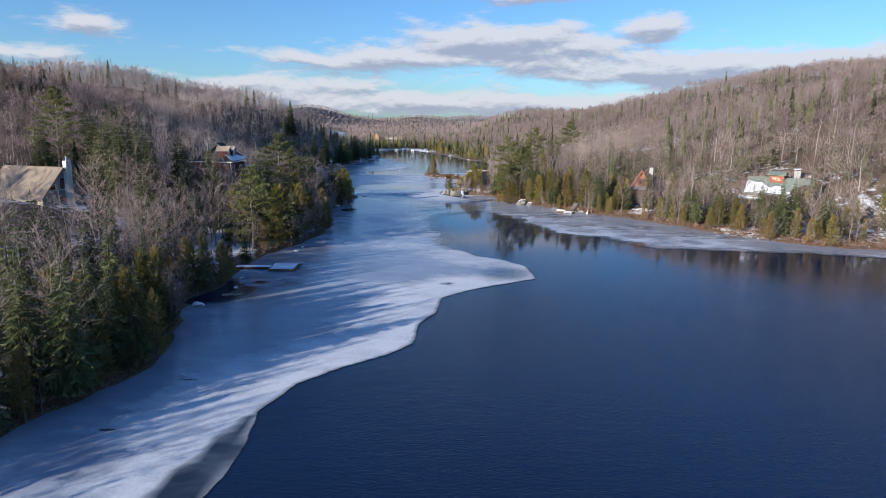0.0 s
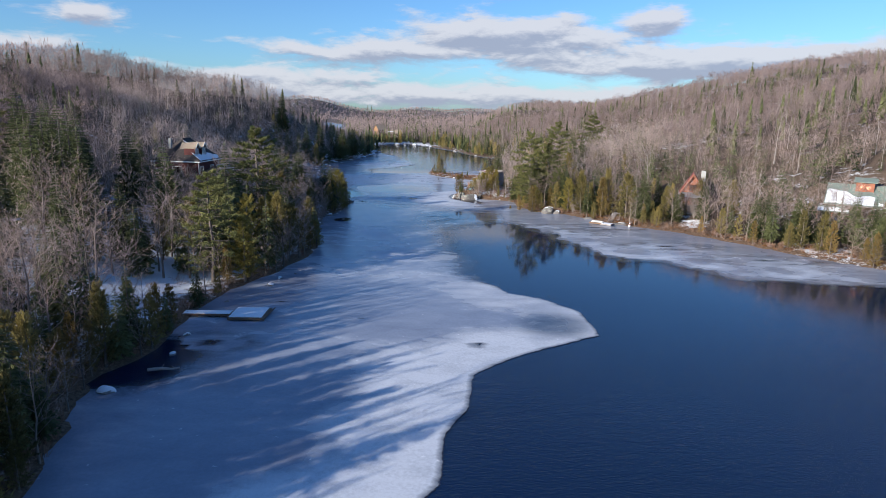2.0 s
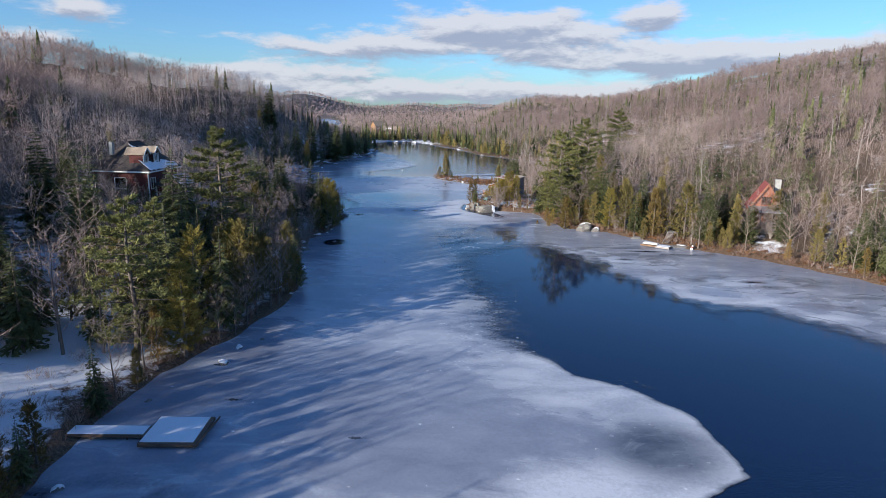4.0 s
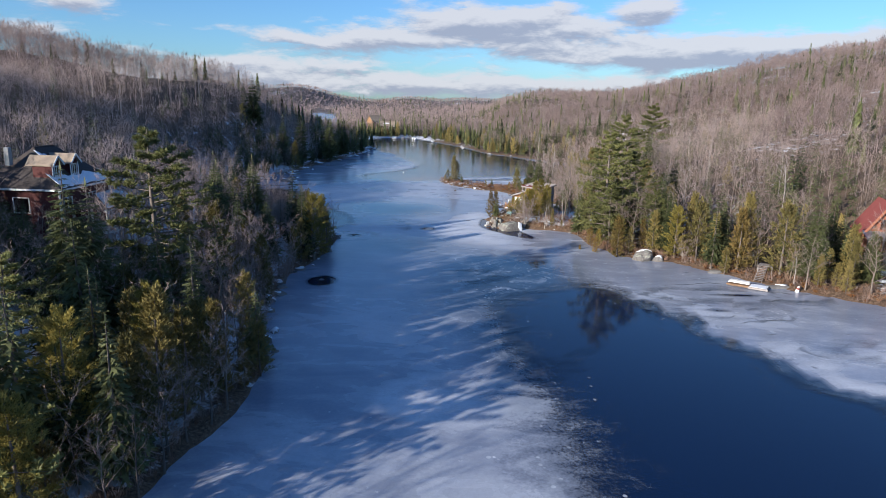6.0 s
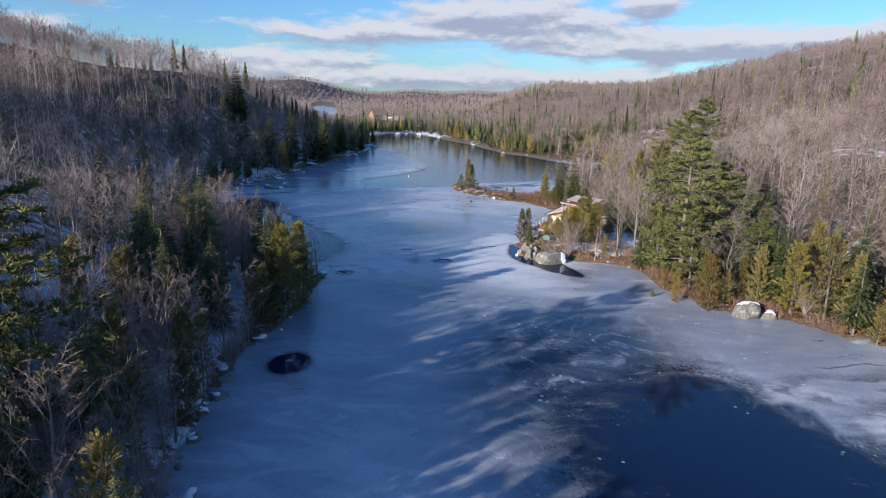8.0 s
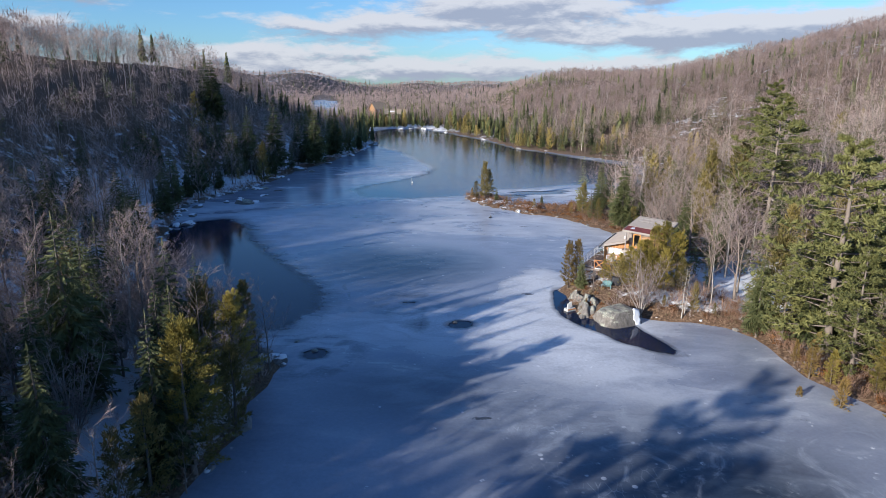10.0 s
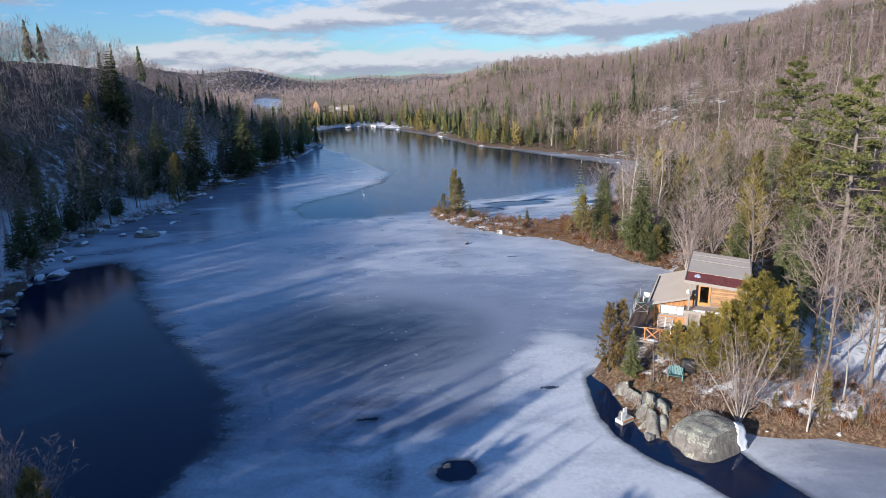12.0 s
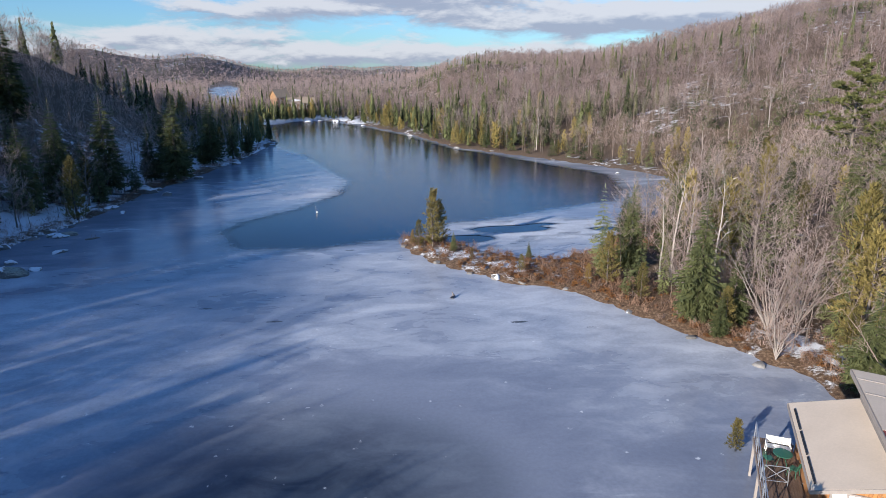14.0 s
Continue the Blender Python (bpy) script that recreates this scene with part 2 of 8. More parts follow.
    spot = n.add("ShaderNodeTexVoronoi", {"Vector": long, "Scale": 0.16, "Randomness": 1.0}).outputs["Distance"]
    spot = n.math("ADD", spot, n.math("MULTIPLY", n.math("SUBTRACT", c, 0.5), 0.12))
    col = n.mix(n.math("MULTIPLY", n.step(spot, 0.07, 0.04), n.step(n.noise(at, 0.045, 1.0), 0.5, 0.56)), col, (0.06, 0.068, 0.08))
    # crackled rime on the clear ice beside the channel
    plates = n.add("ShaderNodeTexVoronoi", {"Vector": n.add("ShaderNodeMapping", {"Vector": at, "Rotation": (0, 0, radians(-55)), "Scale": (1.0, 0.55, 1.0)}).outputs[0], "Scale": 1.5, "Randomness": 1.0}, feature="DISTANCE_TO_EDGE").outputs["Distance"]
    flake = n.math("MULTIPLY", n.step(n.add("ShaderNodeTexVoronoi", {"Vector": at, "Scale": 1.15, "Randomness": 1.0}).outputs["Distance"], 0.27, 0.16), n.step(n.noise(at, 0.5, 3.0), 0.5, 0.62))
    crackle = n.math("MAXIMUM", flake, n.math("MULTIPLY", n.step(plates, 0.06, 0.01), n.math("MULTIPLY", n.step(b, 0.5, 0.7), 0.5)))
    rime = n.math("MULTIPLY", crackle, n.math("MULTIPLY", frost, n.step(n.noise(at, 0.16, 4.0), 0.42, 0.6)))
    wisp = n.math("MULTIPLY", n.step(n.noise(at, 0.17, 7.0, 0.62, 2.6), 0.5, 0.78), n.math("MULTIPLY", frost, n.step(rim, -2.5, 1.5)))
    col = n.mix(n.math("MULTIPLY", wisp, 0.6), col, (0.42, 0.46, 0.52))
    col = n.mix(n.math("MULTIPLY", rime, 0.6), col, (0.55, 0.59, 0.64))
    there = n.math("MAXIMUM", there, n.math("MULTIPLY", wisp, 0.55))
    there = n.math("MAXIMUM", there, n.math("MULTIPLY", rime, n.step(rim, -2.2, -0.3)))
    grain = n.math("ADD", 0.82, n.math("MULTIPLY", c, 0.36))
    col = n.mix(1.0, col, n.add("ShaderNodeCombineColor", {0: grain, 1: grain, 2: grain}).outputs[0], "MULTIPLY")
    rough = n.math("ADD", 0.19, n.math("MULTIPLY", veil, 0.36))
    rough = n.math("SUBTRACT", rough, n.math("MULTIPLY", lack, 0.14))
    hgt = n.math("ADD", n.math("MULTIPLY", b, 0.6), n.math("MULTIPLY", c, 0.4))
    bump = n.add("ShaderNodeBump", {"Strength": 0.25, "Distance": 0.03, "Height": hgt})
    s = n.add("ShaderNodeBsdfPrincipled", {"Base Color": col, "Roughness": rough, "IOR": 1.31, "Normal": bump.outputs[0], "Specular IOR Level": 0.5})
    t = n.add("ShaderNodeBsdfTransparent")
    o = n.add("ShaderNodeMixShader", {0: there, 1: t.outputs[0], 2: s.outputs[0]})
    n.add("ShaderNodeOutputMaterial", {"Surface": o.outputs[0]})
    return m


M_GROUND, M_WATER, M_ICE = ground_material(), water_material(), ice_material()
M_BARK = material("grey_bark", (0.17, 0.14, 0.12), 0.9, (9.0, 0.35), (1.2, 0.25), 0.6, spread=0.3, tint="tint")
M_PALEBARK = material("pale_grey_bark", (0.34, 0.30, 0.275), 0.85, (7.0, 0.3), (1.0, 0.25), 0.4, spread=0.15)
M_BIRCH = material("birch_bark", (0.36, 0.33, 0.30), 0.8, (7.0, 0.3), (1.0, 0.25), 0.4, spread=0.15)
M_TWIG = foliage_material("bare_twigs", (0.225, 0.171, 0.151), (0.65, 0.51, 0.455), 0.85, 0.42)
M_SPRUCE = foliage_material("spruce_needles", (0.034, 0.046, 0.019), (0.25, 0.262, 0.115), 0.65, 0.25)
M_CEDAR = foliage_material("cedar_sprays", (0.065, 0.062, 0.022), (0.43, 0.335, 0.12), 0.65, 0.3)
M_GOLD = foliage_material("golden_cedar", (0.11, 0.1, 0.026), (0.6, 0.475, 0.13), 0.65, 0.4)
M_RUST = foliage_material("rusty_sprays", (0.1, 0.075, 0.025), (0.43, 0.285, 0.1), 0.7, 0.3)
M_PINE = foliage_material("pine_needles", (0.07, 0.08, 0.03), (0.36, 0.35, 0.13), 0.6, 0.3)
# mauve-brown copy of M_TWIG for far woods, darkened for shade inside the crowns
M_MAUVE_SHADED = foliage_material("shaded_mauve_twigs", (0.185, 0.139, 0.128), (0.53, 0.4, 0.362), 0.85, 0.42)
M_STRAW = foliage_material("dry_grass", (0.16, 0.12, 0.07), (0.45, 0.36, 0.23), 0.85, 0.2)
M_SHRUB = foliage_material("shrub_stems", (0.12, 0.07, 0.05), (0.36, 0.225, 0.155), 0.85, 0.15)
M_LEAF = foliage_material("dead_leaves", (0.10, 0.04, 0.018), (0.33, 0.16, 0.06), 0.8, 0.25)
M_ROCK = material("granite", (0.19, 0.18, 0.172), 0.85, (3.5, 0.4), (0.7, 0.35), 0.9, spread=0.2)
M_SNOW = material("snow", (0.8, 0.82, 0.86), 0.85, (5.0, 0.05), (0.8, 0.05), 0.3)


def rock_material():
    """Weathered granite: grey with dark streaks and pale green-grey lichen on what faces up."""
    m = bpy.data.materials.new("lichened_granite")
    m.use_nodes = True
    n = Nodes(m.node_tree)
    at = n.add("ShaderNodeTexCoord").outputs["Object"]
    tall = n.add("ShaderNodeMapping", {"Vector": at, "Scale": (2.2, 2.2, 0.5)}).outputs[0]
    a, b, c = n.noise(at, 0.9, 5.0, 0.6), n.noise(tall, 1.4, 6.0, 0.65), n.noise(at, 9.0, 5.0, 0.7)
    base = n.ramp(n.math("ADD", n.math("MULTIPLY", b, 0.7), n.math("MULTIPLY", c, 0.35)), (0.32, (0.07, 0.064, 0.058)), (0.5, (0.155, 0.142, 0.13)), (0.72, (0.28, 0.262, 0.24)))
    up = n.add("ShaderNodeSeparateXYZ", {0: n.add("ShaderNodeNewGeometry").outputs["Normal"]}).outputs[2]
    spot = n.math("ADD", n.math("ADD", n.math("MULTIPLY", a, 0.9), n.math("MULTIPLY", c, 0.35)), n.math("MULTIPLY", up, 0.3))
    col = n.mix(n.step(spot, 0.8, 0.95), base, n.ramp(c, (0.35, (0.2, 0.2, 0.16)), (0.6, (0.42, 0.42, 0.35))))
    bump = n.add("ShaderNodeBump", {"Strength": 0.9, "Distance": 0.08, "Height": n.math("ADD", n.math("MULTIPLY", b, 0.7), n.math("MULTIPLY", c, 0.3))})
    s = n.add("ShaderNodeBsdfPrincipled", {"Base Color": col, "Roughness": 0.88, "Normal": bump.outputs[0], "Specular IOR Level": 0.25})
    n.add("ShaderNodeOutputMaterial", {"Surface": s.outputs[0]})
    return m


M_LICHEN = rock_material()


# ---- plan of the lake ----
K = 1.37      # metres to one unit of the plan
# Shore of the west bank from south to north, then the north end, then the east bank from north to south.
WEST = [(-34, -60), (-29, 10), (-26, 38), (-23, 45), (-22, 50), (-24, 58), (-27, 66), (-25, 73), (-26, 83), (-25, 90), (-22, 99), (-20.5, 107), (-21, 114),
        (-24, 121), (-25, 137), (-23, 144), (-23, 156), (-28, 161), (-34, 165), (-39, 175), (-46, 190), (-50, 202), (-53, 213), (-50, 224), (-47, 236),
        (-45.5, 254), (-42, 271), (-38, 294), (-36, 325), (-44, 350), (-50, 371)]
NORTH = [(-40, 387), (-28, 398), (-15, 374), (0, 338), (8, 307), (15, 298), (27, 281), (35, 269), (41, 255), (33, 240), (17, 226), (11, 218), (6, 214.5), (1, 216.5),
         (-2, 220), (-6, 224), (-9, 224), (-9.3, 221), (-7, 215.5), (-3, 211), (0, 208), (4, 206), (7, 200.5), (10, 195), (14, 189), (12, 183), (5, 180)]
EAST = [(1.5, 177.5), (-1.1, 173.3), (-1.0, 170), (-1.1, 166.8), (0.4, 165.8), (2.0, 164.3), (4.0, 166), (5.2, 165.5), (8.2, 165), (10.9, 163.3), (11.5, 160.4), (11.4, 157), (13, 152), (16, 147.5), (20, 146.5), (24, 141), (29, 135),
        (36, 129.5), (43, 120.5), (47, 114), (53, 107), (60, 102), (75, 99), (110, 92), (170, 60), (220, -20), (150, -120), (20, -160)]
LAKE = K * np.array(WEST + NORTH + EAST, float)


def wave(x, y, s, k):
    """A cheap smooth wobble about 0."""
    return (np.sin(x * s + 1.3 * k) * np.cos(y * s * 1.17 - 0.7 * k) + 0.5 * np.sin(x * s * 2.3 - y * s * 1.9 + k)) / 1.5


def inside_distance(x, y, poly):
    """Distance to a closed outline, positive inside."""
    x, y = np.asarray(x, float).ravel(), np.asarray(y, float).ravel()
    best, odd = np.full(x.shape, 1e9), np.zeros(x.shape, bool)
    for (ax, ay), (bx, by) in zip(poly, np.roll(poly, -1, 0)):
        ex, ey = bx - ax, by - ay
        u = np.clip(((x - ax) * ex + (y - ay) * ey) / (ex * ex + ey * ey), 0, 1)
        best = np.minimum(best, (x - ax - u * ex) ** 2 + (y - ay - u * ey) ** 2)
        if ay != by:
            odd ^= ((ay > y) != (by > y)) & (x < (bx - ax) * (y - ay) / (by - ay) + ax)
    return np.where(odd, 1, -1) * np.sqrt(best)


def smooth(lo, hi, v):
    u = np.clip((v - lo) / (hi - lo), 0, 1)
    return u * u * (3 - 2 * u)


def shore_distance(x, y):
    """Metres inland from the shore; negative on the lake."""
    x, y = np.asarray(x, float).ravel(), np.asarray(y, float).ravel()
    return -inside_distance(x, y, LAKE) + 0.5 * wave(x, y, 0.55, 2) + 0.25 * wave(x, y, 1.5, 5)


def bell(x, y, cx, cy, sx, sy):
    return np.exp(-((x - cx) / sx) ** 2 - ((y - cy) / sy) ** 2)


def bells(x, y, rows):
    return sum(high * bell(x, y, cx, cy, sx, sy) for high, cx, cy, sx, sy in rows)


# hills: height, middle, half widths
WEST_HILLS = [(20.0, -134.0, 250.0, 56.0, 54.0), (9.5, -80.0, 300.0, 15.0, 40.0), (14.2, -134.6, 148.6, 60.9, 38.3), (7.4, -187.8, 64.8, 111.2, 121.5), (5.5, -80.0, 222.0, 11.0, 55.0)]
EAST_HILLS = [(-3.1, 70.9, 442.6, 50.8, 85.6), (3.3, 224.8, 456.5, 78.5, 45.7), (-13.9, 146.1, 537.0, 46.9, 124.0), (4.6, 138.5, 369.4, 59.2, 57.3), (8.5, 46.0, 565.0, 30.0, 100.0)]
DISTANT_HILLS = [(21.0, -547.8, 1150.9, 117.5, 200.0), (40.9, -411.3, 1141.6, 79.4, 150.5), (34.9, -290.7, 1303.4, 67.7, 208.8), (12.8, -198.7, 1509.1, 119.4, 199.6),
                 (12.9, -136.7, 2049.1, 76.4, 198.7), (13.2, 1.1, 1884.4, 157.4, 297.8), (9.8, 159.7, 2304.3, 500.1, 299.4)]


def land_height(x, y, d=None):
    x, y = np.asarray(x, float).ravel(), np.asarray(y, float).ravel()
    d = shore_distance(x, y) if d is None else d
    x, y, d = x / K, y / K, d / K
    inland = np.maximum(d, 0)
    east = smooth(-60, 40, x - 0.12 * np.maximum(y - 380, 0) + np.where(y > 330, 20, 40))
    valley = 1 - 0.97 * smooth(295, 375, y) * (1 - smooth(-30, 40, x))      # low ground past the narrows
    hill_e = 64 * (1 - np.exp(-np.maximum(x - 15, 0) / 190)) * (1 - np.exp(-inland / 55)) * smooth(-400, 60, y) * (1 - 0.55 * smooth(450, 1000, y))
    hill_e = (hill_e + bells(x, y, EAST_HILLS)) * east
    hill_w = ((2.5 + 3.5 * smooth(105, 160, y)) * (1 - np.exp(-inland / 22)) * valley + bells(x, y, WEST_HILLS)) * (1 - east)
    low = 3.5 * (1 - np.exp(-inland / 15)) * (1 - smooth(900, 1300, y)) * valley
    away = bells(x, y, DISTANT_HILLS) + 14 * smooth(1500, 3200, np.hypot(x, y)) * (0.6 + 0.4 * wave(x, y, 0.0021, 3))
    z = 0.4 * smooth(-0.2, 0.7, d) + smooth(0, 25, d) * (hill_e + hill_w + low + away)
    z = z + 1.1 * smooth(0.1, 2.0, d) * np.clip(1.5 * bell(x, y, 5.5, 172.5, 6, 8), 0, 1)      # the rocky point
    z = z + smooth(1, 12, d) * (0.35 * wave(x, y, 0.31, 1) + 0.16 * wave(x, y, 0.9, 4)) + smooth(25, 120, d) * 2.2 * valley * wave(x, y, 0.045, 6)
    pond = bell(x + 0.207 * (y - 500) + 87, y, 0, 750, 14, 280)                       # the next lake down the valley
    z = z * (1 - smooth(0.35, 0.5, pond)) - 0.8 * smooth(0.40, 0.5, pond)
    return K * np.where(d < 0, np.maximum(-2.0, 0.35 * d), z)


def height_at(x, y):
    return float(land_height([x], [y])[0])


def spread_axis(lo, hi, fine_lo, fine_hi, step, growth):
    mid = list(np.arange(fine_lo, fine_hi + 0.001, step))
    s, v = step, fine_hi
    while v < hi:
        s *= growth
        v += s
        mid.append(v)
    s, v = step, fine_lo
    while v > lo:
        s *= growth
        v -= s
        mid.insert(0, v)
    return np.array(mid)


def sheet(name, xs, ys, z, mat, **layers):
    """A grid mesh over xs and ys with float layers on its points."""
    nx, ny = len(xs), len(ys)
    gx, gy = np.meshgrid(xs, ys)
    co = np.stack([gx.ravel(), gy.ravel(), z], 1)
    i = (np.arange(ny - 1)[:, None] * nx + np.arange(nx - 1)[None, :]).ravel()
    quads = np.stack([i, i + 1, i + 1 + nx, i + nx], 1)
    me = bpy.data.meshes.new(name)
    me.from_pydata(co.tolist(), [], quads.tolist())
    for k, v in layers.items():
        me.attributes.new(k, "FLOAT", "POINT").data.foreach_set("value", np.asarray(v, np.float32))
    me.polygons.foreach_set("use_smooth", np.ones(len(quads), bool))
    me.materials.append(mat)
    return new(name, me)


def build_land():
    xs = spread_axis(-3800, 3800, -64, 66, 1.7, 1.1)
    ys = spread_axis(-900, 4400, 20, 250, 1.7, 1.08)
    gx, gy = (g.ravel() for g in np.meshgrid(xs, ys))
    d = shore_distance(K * gx, K * gy)
    z = land_height(K * gx, K * gy, d)
    d = d / K
    west = 1 - smooth(-40, 10, gx + 0.0 * gy)
    snow = 0.39 + 0.26 * west - 0.1 * (1 - smooth(0, 1.2 + 1.2 * west, d)) * (1 + 3.2 * west * (1 - 0.85 * smooth(158, 172, gy))) - 0.3 * west * smooth(14, 34, d) + 0.12 * wave(gx, gy, 0.06, 3)
    spit = bell(gx, gy, -2, 213, 14, 9) + 2.0 * bell(gx, gy, 14, 174, 12, 14) + 0.1 * bell(gx, gy, 3, 170, 4, 5)
    snow = snow + 0.16 * np.clip(spit, 0, 2.2) * smooth(0.5, 2, d) + 0.13 * west * (1 - smooth(9, 18, d)) * smooth(2.4, 4, d)
    snow = snow - 0.14 * bell(gx, gy, 2.5, 168.5, 4.5, 4) + 0.04 * smooth(224, 236, gy) * (1 - smooth(0, 12, d))
    away = smooth(60, 260, d) * smooth(300, 700, np.hypot(gx, gy - 100))
    snow = snow + 0.28 * bell(gx, gy, -57, 97, 13, 9) + 0.2 * bell(gx, gy, 57, 110, 13, 6) + 0.3 * bell(gx, gy, 40, 135.5, 2.0, 5)
    snow = snow + 0.12 * bell(gx, gy, 10, 167, 6, 4) + 0.08 * bell(gx, gy, 0, 212, 10, 8)
    snow = snow + 0.14 * bell(gx, gy, 15, 194, 7, 9) + 0.3 * bell(gx, gy, -31, 148, 9, 15) + 0.26 * bell(gx, gy, -29, 119, 8, 12) - (0.04 + 0.09 * smooth(5, 14, d)) * west * smooth(158, 172, gy) * (1 - smooth(330, 400, gy))
    snow = snow - 0.1 * away + 0.16 * smooth(600, 900, gy)
    shore = (1 - smooth(1.5, 7, d)) * (0.35 + 0.65 * (1 - west)) * (1 - 0.8 * smooth(222, 234, gy))
    return tagged(sheet("ground", K * xs, K * ys, z, M_GROUND, snow=snow, shore=shore, far=away), "forest floor of brown leaves, moss and patches of snow", "ground", kind="structure")


# open water: outlines, softness of the ice round each
POLYS = [
    ([(-17, 14), (-11.2, 31.7), (-10.9, 36.5), (-11.5, 41.2), (-10, 46), (-7, 49.3), (-4, 52), (-2, 55), (-2, 60), (-0.3, 64), (0, 69), (4, 73.2), (11.5, 78.3), (11, 85), (8, 89), (4.5, 91),
      (2.2, 96), (1.8, 105), (0.5, 114), (-0.5, 121), (-1.0, 127), (3, 131), (6, 133.5), (8.5, 130.5), (10.2, 127.6), (12.7, 125), (12.5, 121.6), (13.6, 118.5), (15.8, 116.4), (15.4, 112.5), (17.2, 110), (19.2, 108.6), (20.2, 104), (21, 100.8), (22.2, 106), (24.6, 106.8), (27, 104.5),
      (31, 98.5), (40, 97), (55, 96), (80, 91), (130, 60), (160, -20), (100, -100), (0, -120)], 0.0),
    ([(-42, 181), (-46.5, 190), (-49, 199), (-43, 202.5), (-40, 199), (-36, 190), (-29, 179.5), (-24.6, 173), (-23.5, 168), (-25, 163.5), (-30, 163), (-36, 168)], 0.3),
    ([(-4, 232), (0, 233), (3, 234.5), (12, 239), (21, 243), (26, 254), (28, 265), (21, 277), (12, 296), (6, 304), (-4, 338), (-18, 371), (-30, 394), (-45, 384), (-46, 365), (-38, 350),
      (-36, 322), (-25, 297), (-14.5, 262), (-16, 251), (-21, 241), (-27, 233.5), (-28, 229), (-25.4, 223.2), (-19, 222.2), (-14, 224), (-10.2, 225), (-7.5, 227.5), (-5.5, 231)], 0.3),
    ([(-1.6, 174), (-2.1, 171.5), (-2.5, 168.5), (-2.2, 166), (-1.2, 164.2), (0.15, 162.5), (1.1, 160.8), (3.6, 158.9), (5.0, 158.2), (3.8, 161.5), (2.9, 164.5), (0.5, 167), (0, 172)], 0.0),
    ([(-29, 66.5), (-25, 65.8), (-22.3, 68), (-22.3, 71.5), (-24.5, 74), (-27, 74)], 0.25),
]
SKIM = [(-20, 14), (-14.5, 31), (-12.3, 40), (-11.5, 41.2), (-10.9, 36.5), (-11.2, 31.7), (-17, 14)]     # a shelf of clear new ice
HOLES = [(0.5, 75.2, 0.5, 0.35), (-20.9, 134.9, 1.35, 1.7), (-10.6, 164.0, 0.95, 0.75), (-20.9, 158.0, 0.8, 0.9), (-21.4, 74.2, 0.7, 0.45), (-2.2, 223.6, 3.0, 1.5), (3.6, 227.5, 4.4, 1.6), (-15, 169, 0.5, 0.4),
         (14.5, 226.5, 1.6, 0.8), (8, 229.5, 1.5, 0.4), (22, 133, 1.1, 0.22), (30, 118, 0.9, 0.3), (18, 128, 0.5, 0.25), (41, 110, 1.1, 0.3), (-6.5, 138, 0.5, 0.3)]


